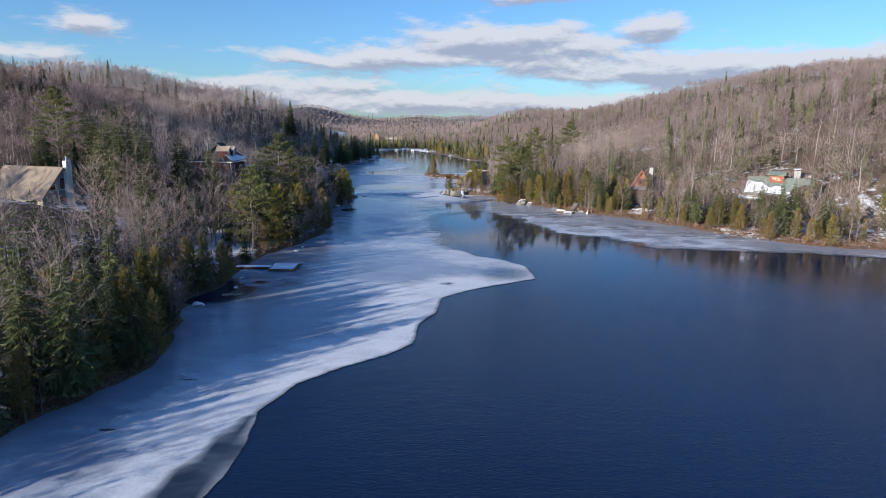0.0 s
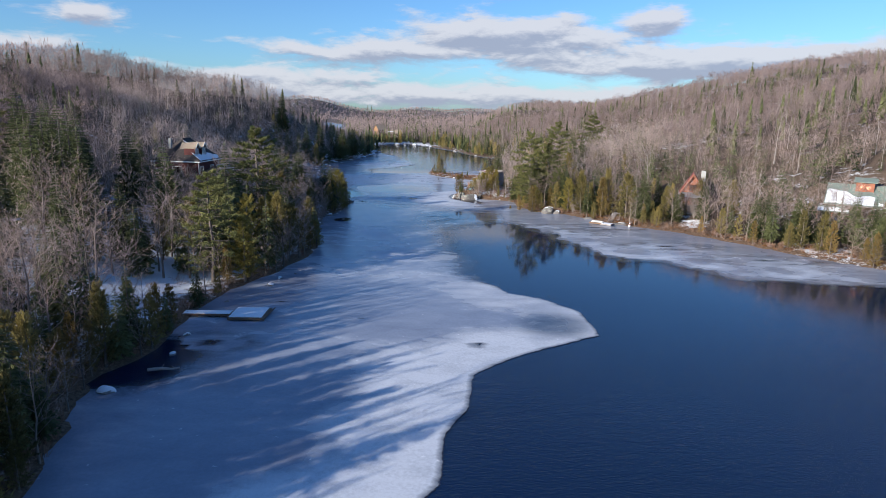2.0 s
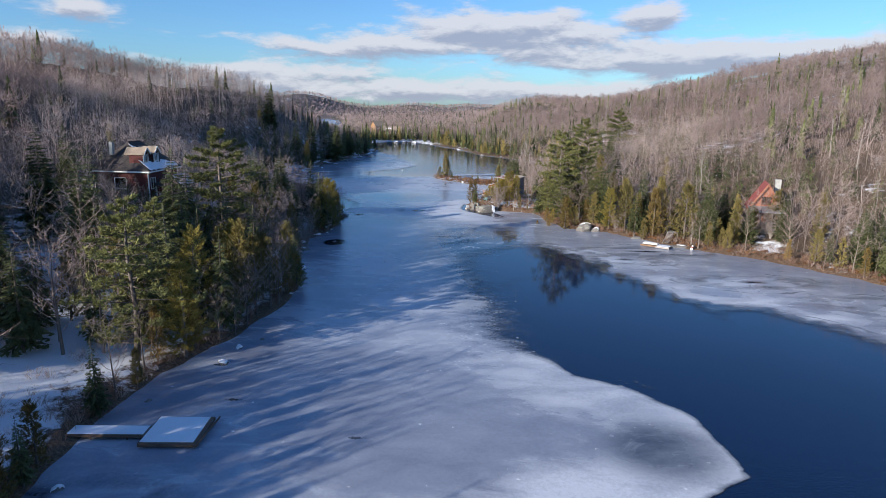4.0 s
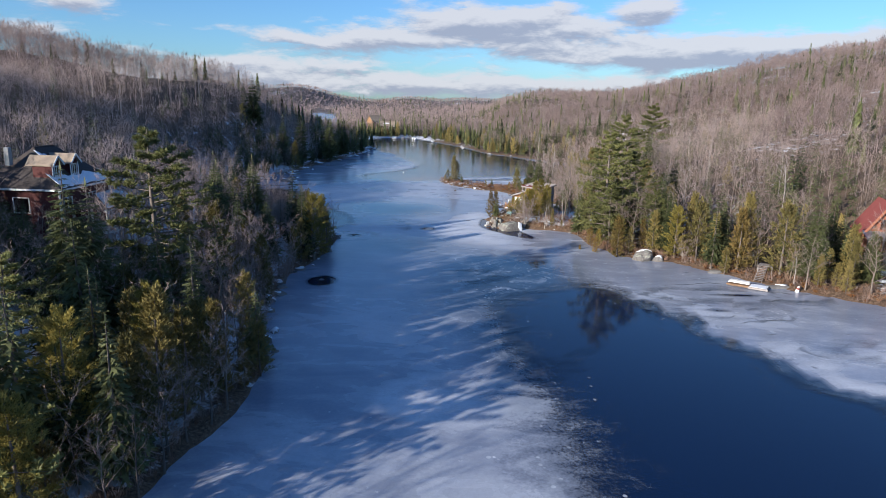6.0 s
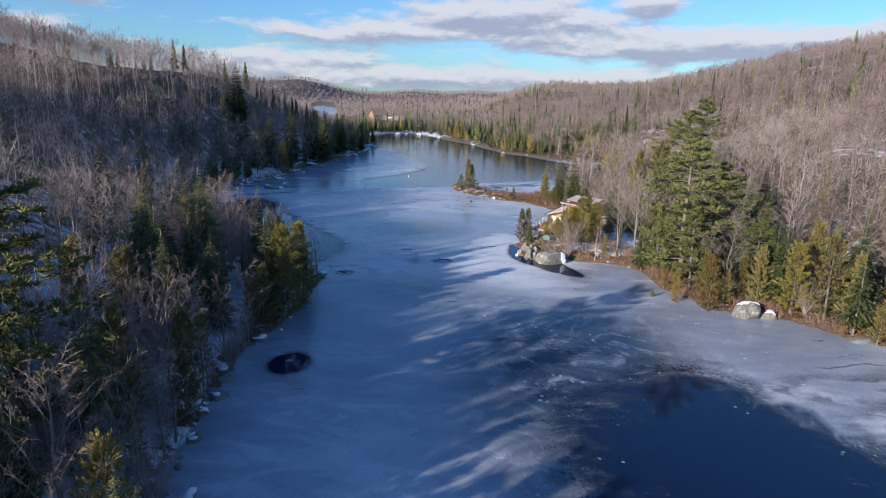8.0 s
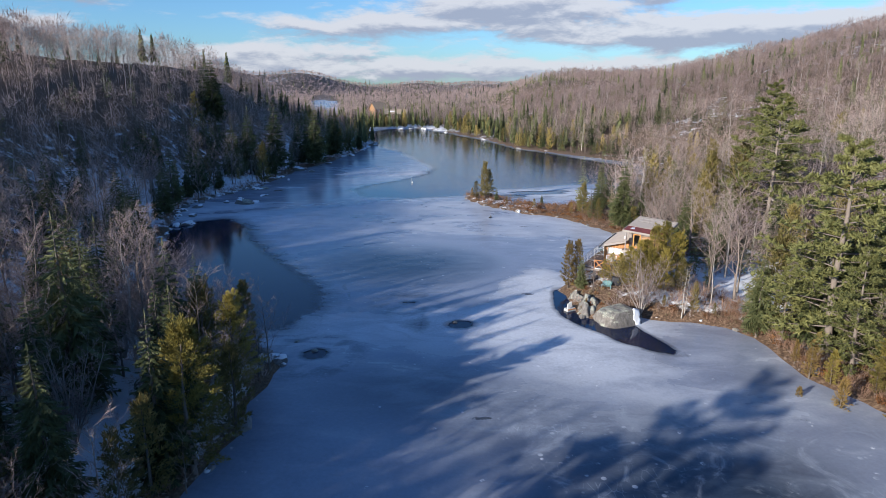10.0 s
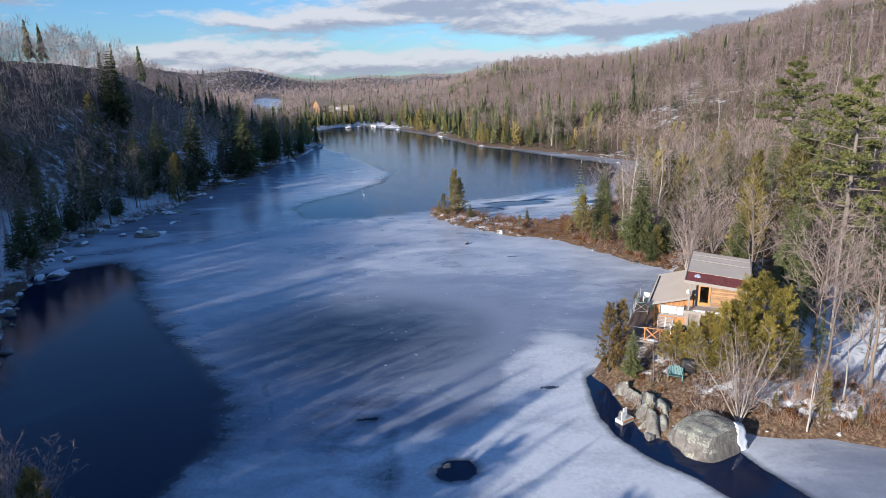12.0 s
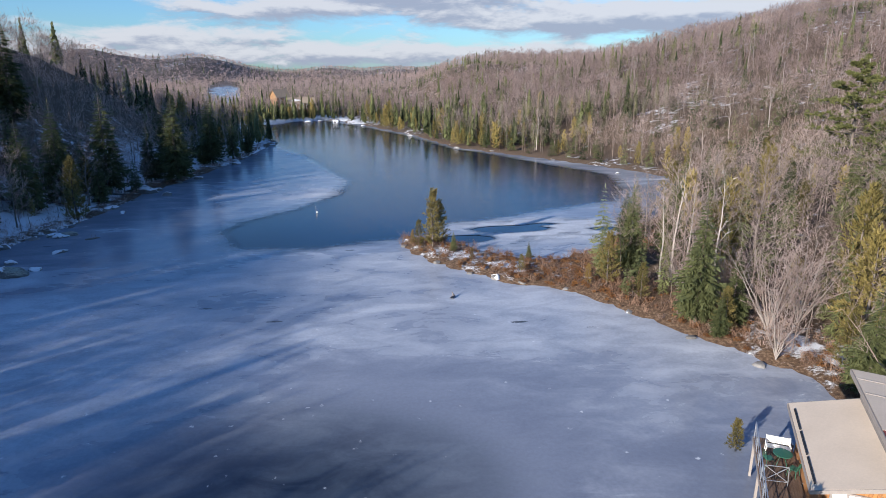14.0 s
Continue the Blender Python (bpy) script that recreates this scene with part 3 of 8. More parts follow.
def build_lake():
    xs, ys = spread_axis(-420, 420, -60, 100, 4.0, 1.2), spread_axis(-300, 1050, 0, 400, 4.0, 1.2)
    gx, gy = (g.ravel() for g in np.meshgrid(xs, ys))
    calm = np.clip(smooth(55, 105, gy + 0.2 * gx), 0, 0.95) - 0.35 * smooth(220, 240, gy)
    water = tagged(sheet("lake_water", K * xs, K * ys, np.zeros(gx.shape), M_WATER, calm=calm), "dark blue open lake water with small ripples", "water", kind="structure")
    xs = np.concatenate([np.arange(-56, 24, 0.9), np.arange(24, 82, 1.4), np.arange(82, 180, 6)])
    ys = np.concatenate([np.arange(-70, 8, 3), np.arange(8, 235, 0.9), np.arange(235, 402, 1.4)])
    gx, gy = (g.ravel() for g in np.meshgrid(xs, ys))
    edge, soft = np.full(gx.shape, 50.0), np.zeros(gx.shape)
    for pts, s in POLYS:
        d = -inside_distance(gx, gy, np.array(pts, float))
        near = d < edge
        soft = np.where(near, s, soft)
        edge = np.minimum(edge, d)
    channel = smooth(92, 100, gy) * (1 - smooth(140, 150, gy)) * smooth(-12, -4, gx) * (1 - smooth(9, 13, gx))
    soft = np.maximum(soft, 0.75 * channel)
    soft = np.maximum(soft, 0.3 * smooth(9, 15, gx) * smooth(92, 100, gy) * (edge < 20))
    rims = smooth(6, 12, gx) * smooth(88, 96, gy) * (1 - smooth(140, 152, gy)) + 0.5 * bell(gx, gy, -20, 172, 12, 12)
    frost = np.clip(smooth(84, 96, gy) * (1 - smooth(146, 156, gy)) * smooth(-14, -6, gx) * (1 - smooth(12, 18, gx)) + 0.7 * bell(gx, gy, 4, 84, 7, 7) + 0.5 * bell(gx, gy, -22, 170, 9, 8), 0, 1)
    for hx, hy, rx, ry in HOLES:
        d = (np.hypot((gx - hx) / rx, (gy - hy) / ry) - 1) * min(rx, ry)
        edge = np.minimum(edge, d)
        soft = np.where(d < 1.5, 0.0, soft)
    d0 = -inside_distance(gx, gy, np.array(POLYS[0][0], float))
    # the 0.12 term whitens the west ice to brighten it where it lies in shade
    white = 0.95 * (1 - smooth(3.0, 11.0, d0)) * (1 - 0.7 * smooth(82, 91, gy)) * (1 - smooth(92, 102, gy)) + 0.75 * bell(gx, gy, -4, 167, 3.2, 9) + 0.2 * bell(gx, gy, -2, 156, 8, 5) + 0.5 * bell(gx, gy, -2.2, 175, 3.2, 7) + 0.12 * (1 - smooth(-10, -4, gx)) * smooth(60, 75, gy) * (1 - smooth(130, 145, gy)) + 0.1 * smooth(180, 195, gy) * (1 - smooth(212, 226, gy)) - 0.1 * bell(gx, gy, 8, 160, 5, 6) + 0.75 * bell(gx, gy, -9, 165, 9, 3)
    white = white + 0.28 * bell(gx, gy, -8, 109, 7, 5) + 0.12 * bell(gx, gy, 20, 124, 10, 9) + 0.3 * bell(gx, gy, 2, 150, 8, 7) + 0.55 * bell(gx, gy, 8, 226, 12, 7) + 0.35 * bell(gx, gy, 36, 106, 14, 6) + 0.2
    ring = np.hypot(gx + 4.2, gy - 174)
    # the dark bell at (-13, 180): thin ice and tree shadow painted in together
    white = white + 0.26 * smooth(148, 165, gy) * (1 - smooth(212, 226, gy)) - 0.58 * bell(gx, gy, -13, 180, 10, 13) + 0.4 * np.exp(-((ring - 2.2) / 0.7) ** 2) + 0.3 * np.exp(-((np.hypot(gx + 5, gy - 166) - 4.0) / 0.9) ** 2)
    for cx, cy, rad in ((17, 121, 4.0), (24, 113.5, 3.6), (31, 108.5, 3.2), (13.5, 129, 3.0), (40, 104.5, 3.0)):
        white = white + 0.15 * np.exp(-((np.hypot(gx - cx, gy - cy) - rad) / 1.0) ** 2) - 0.2 * bell(gx, gy, cx, cy, 0.6 * rad, 0.6 * rad)
    white = white + 0.4 * bell(gx, gy, -14, 250, 8, 7) + 0.3 * bell(gx, gy, -30, 262, 10, 14)
    # round (-15, 181) tree shadow is painted in as extra thinness
    thin = 0.75 * bell(gx, gy, -3, 136, 9, 16) + 0.5 * bell(gx, gy, -14, 153, 9, 6) + 0.45 * bell(gx, gy, -17, 182, 12, 10) + 0.25 * bell(gx, gy, 6, 146, 9, 6) + 0.52 * bell(gx, gy, -15, 181, 10, 8)
    shelf = smooth(6.5, 10, gx) * smooth(97, 103, gy) * (1 - smooth(146, 152, gy)) * (gx < 50)
    lobes = 1.4 + 1.1 * np.abs(np.sin(0.42 * (gx - gy) + 0.8)) + 0.5 * wave(gx, gy, 0.5, 4)
    thin = thin + 1.1 * shelf * (1 - smooth(lobes, lobes + 0.9, d0))
    white = white + 0.2 * shelf * smooth(lobes + 0.2, lobes + 1.2, d0) * (1 - smooth(lobes + 2.0, lobes + 5.0, d0))
    egg = np.hypot((gx + 6.2) / 5.5, (gy - 108.5) / 3.6)
    white = white + 0.16 * (1 - smooth(0.75, 1.0, egg)) + 0.25 * np.exp(-((egg - 1.0) / 0.12) ** 2)
    thin = thin + 0.75 * bell(gx, gy, 0.5, 124, 5.0, 13) + 0.3 * bell(gx, gy, -2, 106, 5, 8) + 0.7 * bell(gx, gy, 2.0, 138, 5.0, 7) + 0.35 * bell(gx, gy, -2, 116, 3, 5)
    skim = inside_distance(gx, gy, np.array(SKIM, float))
    thin = thin + 1.2 * smooth(-0.5, 0.3, skim) + 0.8 * bell(gx, gy, 7.5, 81, 4.5, 4.5)
    white = white - 0.6 * bell(gx, gy, 7.5, 81, 5.0, 5.0) + 0.3 * bell(gx, gy, 5.0, 83.3, 0.8, 0.6)
    z = 0.05 + 0.015 * wave(gx, gy, 0.2, 1)
    ice = sheet("ice_sheet", K * xs, K * ys, z, M_ICE, edge=edge, white=white, thin=np.clip(thin, 0, 1), soft=soft, frost=frost, rims=rims)
    tagged(ice, "thin grey lake ice with snow-white patches and melted holes", "ice", kind="structure")
    xs, ys = np.arange(-260, -40, 6.0), np.arange(470, 1050, 6.0)
    gx, gy = (g.ravel() for g in np.meshgrid(xs, ys))
    one = np.ones(gx.shape)
    far = sheet("far_lake_ice", K * xs, K * ys, 0.05 * one, M_ICE, edge=20 * one, white=0.25 * one, thin=0 * one, soft=0 * one, frost=0 * one, rims=0 * one)
    tagged(far, "pale frozen lake further down the valley", "ice", kind="structure")
    return water


build_land()
build_lake()


# ---- plants ----
class Shape:
    """Points and faces gathered for one mesh."""

    def __init__(self):
        self.v, self.f = [], []

    def tube(self, pts, radii, n=5):
        base = len(self.v)
        for i, (p, r) in enumerate(zip(pts, radii)):
            p = Vector(p)
            way = (Vector(pts[min(i + 1, len(pts) - 1)]) - Vector(pts[max(i - 1, 0)])).normalized()
            side = way.cross(Vector((0.31, 0.87, 0.38))).normalized()
            up = way.cross(side)
            for k in range(n):
                a = 2 * math.pi * k / n
                self.v.append(tuple(p + side * (r * math.cos(a)) + up * (r * math.sin(a))))
        for i in range(len(pts) - 1):
            for k in range(n):
                a, b = base + i * n + k, base + i * n + (k + 1) % n
                self.f.append((a, b, b + n, a + n))

    def spike(self, p, q, w, rng):
        """A thin three-cornered twig or needle spray from p to q."""
        p, q = Vector(p), Vector(q)
        s = (q - p).cross(Vector((rng.gauss(0, 1), rng.gauss(0, 1), rng.gauss(0, 1)))).normalized() * (w / 2)
        i = len(self.v)
        self.v += [tuple(p - s), tuple(p + s), tuple(q)]
        self.f.append((i, i + 1, i + 2))

    def fan(self, p, q, w, side):
        """A leaf-like kite from p to q, w wide across side."""
        p, q = Vector(p), Vector(q)
        s = Vector(side).normalized() * (w / 2)
        m = p + (q - p) * 0.45
        i = len(self.v)
        self.v += [tuple(p), tuple(m + s), tuple(q), tuple(m - s)]
        self.f.append((i, i + 1, i + 2, i + 3))

    def spray(self, p, q, w, side):
        """A three-cornered spray of needles, broad at p, pointed at q."""
        p, q = Vector(p), Vector(q)
        s = Vector(side).normalized() * (w / 2)
        i = len(self.v)
        self.v += [tuple(p - s), tuple(p + s), tuple(q)]
        self.f.append((i, i + 1, i + 2))

    @staticmethod
    def joined(*shapes):
        out = Shape()
        for sh in shapes:
            k = len(out.v)
            out.v += sh.v
            out.f += [tuple(i + k for i in f) for f in sh.f]
        return out

    def mesh(self, name, mat, smooth_faces=False):
        me = bpy.data.meshes.new(name)
        me.from_pydata(self.v, [], self.f)
        if smooth_faces:
            me.polygons.foreach_set("use_smooth", np.ones(len(self.f), bool))
        me.materials.append(mat)
        return me

    def arrays(self):
        """Points and triangles as arrays."""
        tri = []
        for f in self.f:
            tri += [(f[0], f[k], f[k + 1]) for k in range(1, len(f) - 1)]
        return np.array(self.v, float), np.array(tri, int)


def along(pts, u):
    x = u * (len(pts) - 1)
    i = min(int(x), len(pts) - 2)
    return Vector(pts[i]).lerp(Vector(pts[i + 1]), x - i)


def bare_tree(seed, h, limbs, seconds, twigs, width, trunk_sides=5, spread=0.34, low=0.16, flat=False, lift=1.0, girth=1.0):
    """Trunk and crown of a leafless broadleaf tree."""
    rng = random.Random(seed)
    trunk, crown = Shape(), Shape()
    bend = Vector((rng.uniform(-0.06, 0.06) * h, rng.uniform(-0.06, 0.06) * h, 0))
    stem = [tuple(bend * (k / 5) ** 2 + Vector((rng.uniform(-1, 1), rng.uniform(-1, 1), 0)) * 0.012 * h * (k > 0) + Vector((0, 0, h * 0.93 * k / 5 - (0.4 if k == 0 else 0)))) for k in range(6)]
    r0 = (0.0095 * h + 0.02) * girth
    trunk.tube(stem, [r0 * (1.25 if k == 0 else 1 - 0.19 * k) for k in range(6)], trunk_sides)
    for i in range(limbs):
        u = low + (0.96 - low) * (i + rng.random()) / limbs
        p = along(stem, u)
        a = 2.4 * i + rng.uniform(-0.5, 0.5)
        out = Vector((math.cos(a), math.sin(a), 0))
        length = h * spread * (1.15 - 0.75 * u) * rng.uniform(0.7, 1.25)
        rise = (rng.uniform(0.55, 1.1) + 0.5 * u) * lift
        pts = [p]
        for k in range(3):
            step = (out + Vector((0, 0, rise + 0.18 * k)) + Vector((rng.uniform(-0.3, 0.3), rng.uniform(-0.3, 0.3), 0))).normalized() * length / 3
            pts.append(pts[-1] + step)
        if not flat:
            crown.tube([tuple(q) for q in pts], [r0 * 0.3 * (1 - 0.27 * k) * (1.2 - 0.7 * u) for k in range(4)], 3)
        else:
            crown.spike(pts[0], pts[-1], width * 1.6, rng)
        for j in range(seconds):
            s = 0.25 + 0.75 * (j + rng.random()) / seconds
            q = along(pts, min(s, 0.999))
            way = (pts[-1] - pts[0]).normalized() + Vector((rng.gauss(0, 0.55), rng.gauss(0, 0.55), rng.gauss(0.1, 0.4)))
            tip = q + way.normalized() * length * rng.uniform(0.25, 0.5)
            crown.spike(q, tip, width * 1.2, rng)
            for k in range(twigs):
                b = q.lerp(tip, rng.uniform(0.2, 1.0))
                w = way.normalized() + Vector((rng.gauss(0, 0.6), rng.gauss(0, 0.6), rng.gauss(0.15, 0.5)))
                crown.spike(b, b + w.normalized() * length * rng.uniform(0.14, 0.32), width, rng)
    return trunk, crown


def spruce_tree(seed, h, rows, arms, pairs, base=0.10, reach=0.19, gap=0.0, droop=0.35):
    """Trunk and crown of a spruce or fir: whorls of drooping boughs."""
    rng = random.Random(seed)
    trunk, crown = Shape(), Shape()
    trunk.tube([(0, 0, -0.4), (0.01 * h, 0, 0.45 * h), (0, 0, 0.98 * h)], [0.014 * h + 0.02, 0.009 * h + 0.01, 0.008], 5)
    for i in range(rows):
        u = (i + rng.uniform(-0.2, 0.2)) / rows
        z = h * (base + (0.985 - base) * max(u, 0))
        r = h * reach * (1 - u) ** 0.85 * rng.uniform(0.78, 1.12) + 0.10
        if u < 0.12:
            r *= 0.75
        n = max(3, round(arms * (1 - 0.45 * u)))
        for k in range(n):
            if rng.random() < gap:
                continue
            a = 2 * math.pi * (k + rng.uniform(-0.35, 0.35)) / n + i * 1.1
            o, side = Vector((math.cos(a), math.sin(a), 0)), Vector((-math.sin(a), math.cos(a), 0))
            L = r * rng.uniform(0.7, 1.15)
            p = Vector((0, 0, z))
            dip = droop * rng.uniform(0.6, 1.3) * (1 - 0.7 * u)
            mid = p + o * (L * 0.6) - Vector((0, 0, L * dip * 0.55))
            tip = p + o * L - Vector((0, 0, L * dip * 0.55))
            if pairs == 0:
                crown.fan(p, tip, L * 0.6, side + Vector((0, 0, rng.uniform(-0.4, 0.4))))
                continue
            crown.fan(p + o * L * 0.1, tip, L * (0.22 if pairs < 5 else 0.14), side + Vector((0, 0, rng.uniform(-0.5, 0.5))))
            for j in range(pairs):
                s = 0.2 + 0.75 * (j + rng.random() * 0.6) / pairs
                q = p.lerp(mid, s / 0.6) if s < 0.6 else mid.lerp(tip, min(1, (s - 0.6) / 0.4))
                for sg in (-1, 1):
                    e = q + (side * sg * rng.uniform(0.45, 0.85) + o * 0.55 - Vector((0, 0, rng.uniform(0.05, 0.7)))) * (L * 0.52 * (1.2 - s))
                    crown.spray(q, e, L * (0.23 if pairs < 5 else 0.16 if pairs < 7 else 0.115), o + Vector((0, 0, rng.uniform(-1.0, 1.0))))
    crown.fan((0, 0, 0.93 * h), (0, 0, h * 1.01), 0.12, (1, 0, 0))
    return trunk, crown


def cedar_tree(seed, h, sprays, size, width=0.17, low=0.04):
    """A bundle of upswept plumes round a stem, narrower at the top, with gaps and an uneven outline."""
    rng = random.Random(seed)
    trunk, crown = Shape(), Shape()
    trunk.tube([(0, 0, -0.4), (0.02 * h, 0.01 * h, 0.5 * h), (0, 0, 0.95 * h)], [0.016 * h + 0.03, 0.01 * h, 0.01], 5)
    plumes = []
    count = 46 if sprays < 1000 else 105
    for k in range(count):
        u = low + (0.93 - low) * (k + rng.random()) / count
        a = 2.4 * k + rng.uniform(-0.7, 0.7)
        far = h * width * (1 - u) ** 0.6 * (0.6 + 0.4 * min(1, u / 0.15)) * rng.uniform(0.55, 1.3)
        root = Vector((0.25 * far * math.cos(a), 0.25 * far * math.sin(a), u * h))
        tip = Vector((far * math.cos(a), far * math.sin(a), u * h + h * rng.uniform(0.03, 0.11)))
        plumes.append((root, tip, h * rng.uniform(0.022, 0.045)))
    plumes.append((Vector((0, 0, 0.8 * h)), Vector((0, 0, h)), 0.035 * h))
    for i in range(sprays):
        p, q, w = plumes[i % len(plumes)]
        s = rng.random() ** 0.7
        off = Vector((rng.gauss(0, 1), rng.gauss(0, 1), rng.gauss(0, 1))).normalized() * w * rng.uniform(0.5, 1.0) * (1.15 - 0.8 * s)
        at = p.lerp(q, s) + off
        way = (q - p).normalized() * 0.8 + off.normalized() * rng.uniform(0.3, 0.9) + Vector((0, 0, 0.3))
        crown.spray(at, at + way.normalized() * size * rng.uniform(0.6, 1.3), size * 0.5, (rng.gauss(0, 1), rng.gauss(0, 1), rng.gauss(0, 0.7)))
    return trunk, crown


def pine_tree(seed, h, limbs, tufts, spikes, reach=0.3, start=0.22, needle=0.34):
    """A white pine: bent trunk, long level limbs in layers, brushes of needles."""
    rng = random.Random(seed)
    trunk, crown = Shape(), Shape()
    stem = [(0, 0, -0.4), (0.02 * h, 0.01 * h, 0.3 * h), (0.0, 0.025 * h, 0.65 * h), (0.01 * h, 0.02 * h, 0.98 * h)]
    trunk.tube(stem, [0.018 * h + 0.02, 0.014 * h, 0.009 * h, 0.02], 6)
    for i in range(limbs):
        u = start + (0.98 - start) * (i + rng.random() * 0.7) / limbs
        p = along(stem, u)
        a = 2.4 * i + rng.uniform(-0.4, 0.4)
        o, side = Vector((math.cos(a), math.sin(a), 0)), Vector((-math.sin(a), math.cos(a), 0))
        L = h * reach * min(1.0, (1.06 - u) * 2.0) * rng.uniform(0.45, 1.15) * (0.7 if u < start + 0.1 else 1)
        tip = p + o * L + Vector((0, 0, L * rng.uniform(-0.05, 0.32) + L * 0.35 * (u - 0.5)))
        trunk.tube([tuple(p), tuple(p.lerp(tip, 0.6)), tuple(tip)], [0.006 * h * (1.2 - u) + 0.01, 0.003 * h, 0.008], 3)
        for j in range(tufts):
            s = 0.3 + 0.7 * (j + rng.random()) / tufts
            q = p.lerp(tip, s) + side * rng.uniform(-0.32, 0.32) * L * (1.25 - s) + Vector((0, 0, rng.uniform(-0.02, 0.1) * L))
            for k in range(spikes):
                w = Vector((rng.gauss(0, 0.8), rng.gauss(0, 0.8), rng.gauss(0.45, 0.6))) + o * 0.5
                crown.spike(q, q + w.normalized() * needle * rng.uniform(0.7, 1.4), needle * 0.42, rng)
    return trunk, crown


def clump_tree(seed, h, stems):
    """A many-stemmed leafless tree: stems that lean outwards from one root."""
    rng = random.Random(seed)
    trunk, crown = Shape(), Shape()
    for i in range(stems):
        t, c = bare_tree(seed * 10 + i, h * rng.uniform(0.7, 1.05), 9, 4, 8, 0.019, 4, 0.24, girth=0.6)
        m = Matrix.Rotation(6.283 * i / stems + rng.uniform(-0.3, 0.3), 4, "Z") @ Matrix.Rotation(rng.uniform(0.12, 0.5), 4, "X")
        for src, dst in ((t, trunk), (c, crown)):
            k = len(dst.v)
            dst.v += [tuple(m @ Vector(p)) for p in src.v]
            dst.f += [tuple(j + k for j in f) for f in src.f]
    return trunk, crown


def shrub(seed, h, stems, leaves=0):
    rng = random.Random(seed)
    s = Shape()
    for i in range(stems):
        a, lean = rng.uniform(0, 6.28), rng.uniform(0.1, 0.9)
        o = Vector((math.cos(a), math.sin(a), 0))
        p = o * rng.uniform(0, 0.35) * h - Vector((0, 0, 0.08))
        q = p + (o * lean + Vector((0, 0, 1))).normalized() * h * rng.uniform(0.6, 1.1)
        s.spike(p, q, 0.035, rng)
        for k in range(2):
            b = p.lerp(q, rng.uniform(0.3, 0.8))
            s.spike(b, b + Vector((rng.gauss(0, 0.5), rng.gauss(0, 0.5), 0.8)).normalized() * h * 0.4, 0.025, rng)
    for i in range(leaves):
        a, r = rng.uniform(0, 6.28), h * 0.75 * rng.random() ** 0.5
        p = Vector((math.cos(a) * r, math.sin(a) * r, h * rng.uniform(0.05, 0.9) * (1 - 0.5 * r / h)))
        s.fan(p, p + Vector((rng.gauss(0, 1), rng.gauss(0, 1), rng.gauss(0.2, 0.7))).normalized() * 0.2, 0.13, (rng.gauss(0, 1), rng.gauss(0, 1), rng.gauss(0, 1)))
    return s


def dome_tree(seed, h, twigs, width, length, wide=0.25, base=0.34, limbs=5, stem=0.1):
    """A leafless crown seen from afar: forking limbs that end in a lumpy dome of fine twigs, on a thin stem."""
    rng = random.Random(seed)
    crown = Shape()
    crown.spike((0, 0, -0.3), (rng.uniform(-0.04, 0.04) * h, rng.uniform(-0.04, 0.04) * h, 0.8 * h), stem, rng)
    lobes = []
    for k in range(limbs + 2):
        a, up = 2.4 * k + rng.uniform(-0.5, 0.5), rng.uniform(0.0, 1.0)
        r = h * wide * (1 - 0.55 * up) * rng.uniform(0.5, 0.95)
        z = h * (base + (0.86 - base) * (0.35 + 0.65 * up))
        lobes.append((Vector((r * math.cos(a), r * math.sin(a), z)), h * wide * rng.uniform(0.42, 0.7)))
        if k < limbs:
            crown.spike((0, 0, h * rng.uniform(0.2, 0.5)), lobes[-1][0], stem * 0.6, rng)
    for i in range(twigs):
        c, r = lobes[i % len(lobes)]
        o = Vector((rng.gauss(0, 1), rng.gauss(0, 1), rng.gauss(0.35, 0.9))).normalized()
        p = c + Vector((o.x, o.y, o.z * 1.25)) * r * rng.uniform(0.25, 1.0)
        w = (o + Vector((rng.gauss(0, 0.35), rng.gauss(0, 0.35), rng.uniform(0.3, 1.1)))).normalized()
        crown.spike(p, p + w * length * rng.uniform(0.6, 1.35), width, rng)
    return crown


def cone_spruce(seed, h, rows, arms, reach=0.2):
    """A spruce seen from afar: overlapping down-swept boughs, uneven in length, to a point."""
    rng = random.Random(seed)
    crown = Shape()
    count = rows * arms
    for i in range(count):
        u = (i + rng.random()) / count
        z, r = h * (0.1 + 0.88 * u), h * reach * (1.04 - u) ** 0.85 * rng.uniform(0.6, 1.2)
        a = 2.4 * i + rng.uniform(-0.6, 0.6)
        o = Vector((math.cos(a), math.sin(a), 0))
        root = Vector((0, 0, min(z + h * rng.uniform(0.07, 0.13), 1.02 * h))) + o * 0.05 * r
        crown.spray(root, Vector((0, 0, z)) + o * r - Vector((0, 0, r * rng.uniform(0.1, 0.5))), 1.0 * r + 0.12, (-o.y, o.x, rng.uniform(-0.5, 0.5)))
    crown.spike((0, 0, 0.88 * h), (0, 0, 1.05 * h), 0.2, rng)
    return crown


def tree_thing(name, trunk, crown, bark, leaf):
    root = new(name)
    for nm, sh, mat in (("trunk", trunk, bark), ("crown", crown, leaf)):
        ob = new(nm, sh.mesh(nm, mat, nm == "trunk"))
        ob.parent = root
    return root


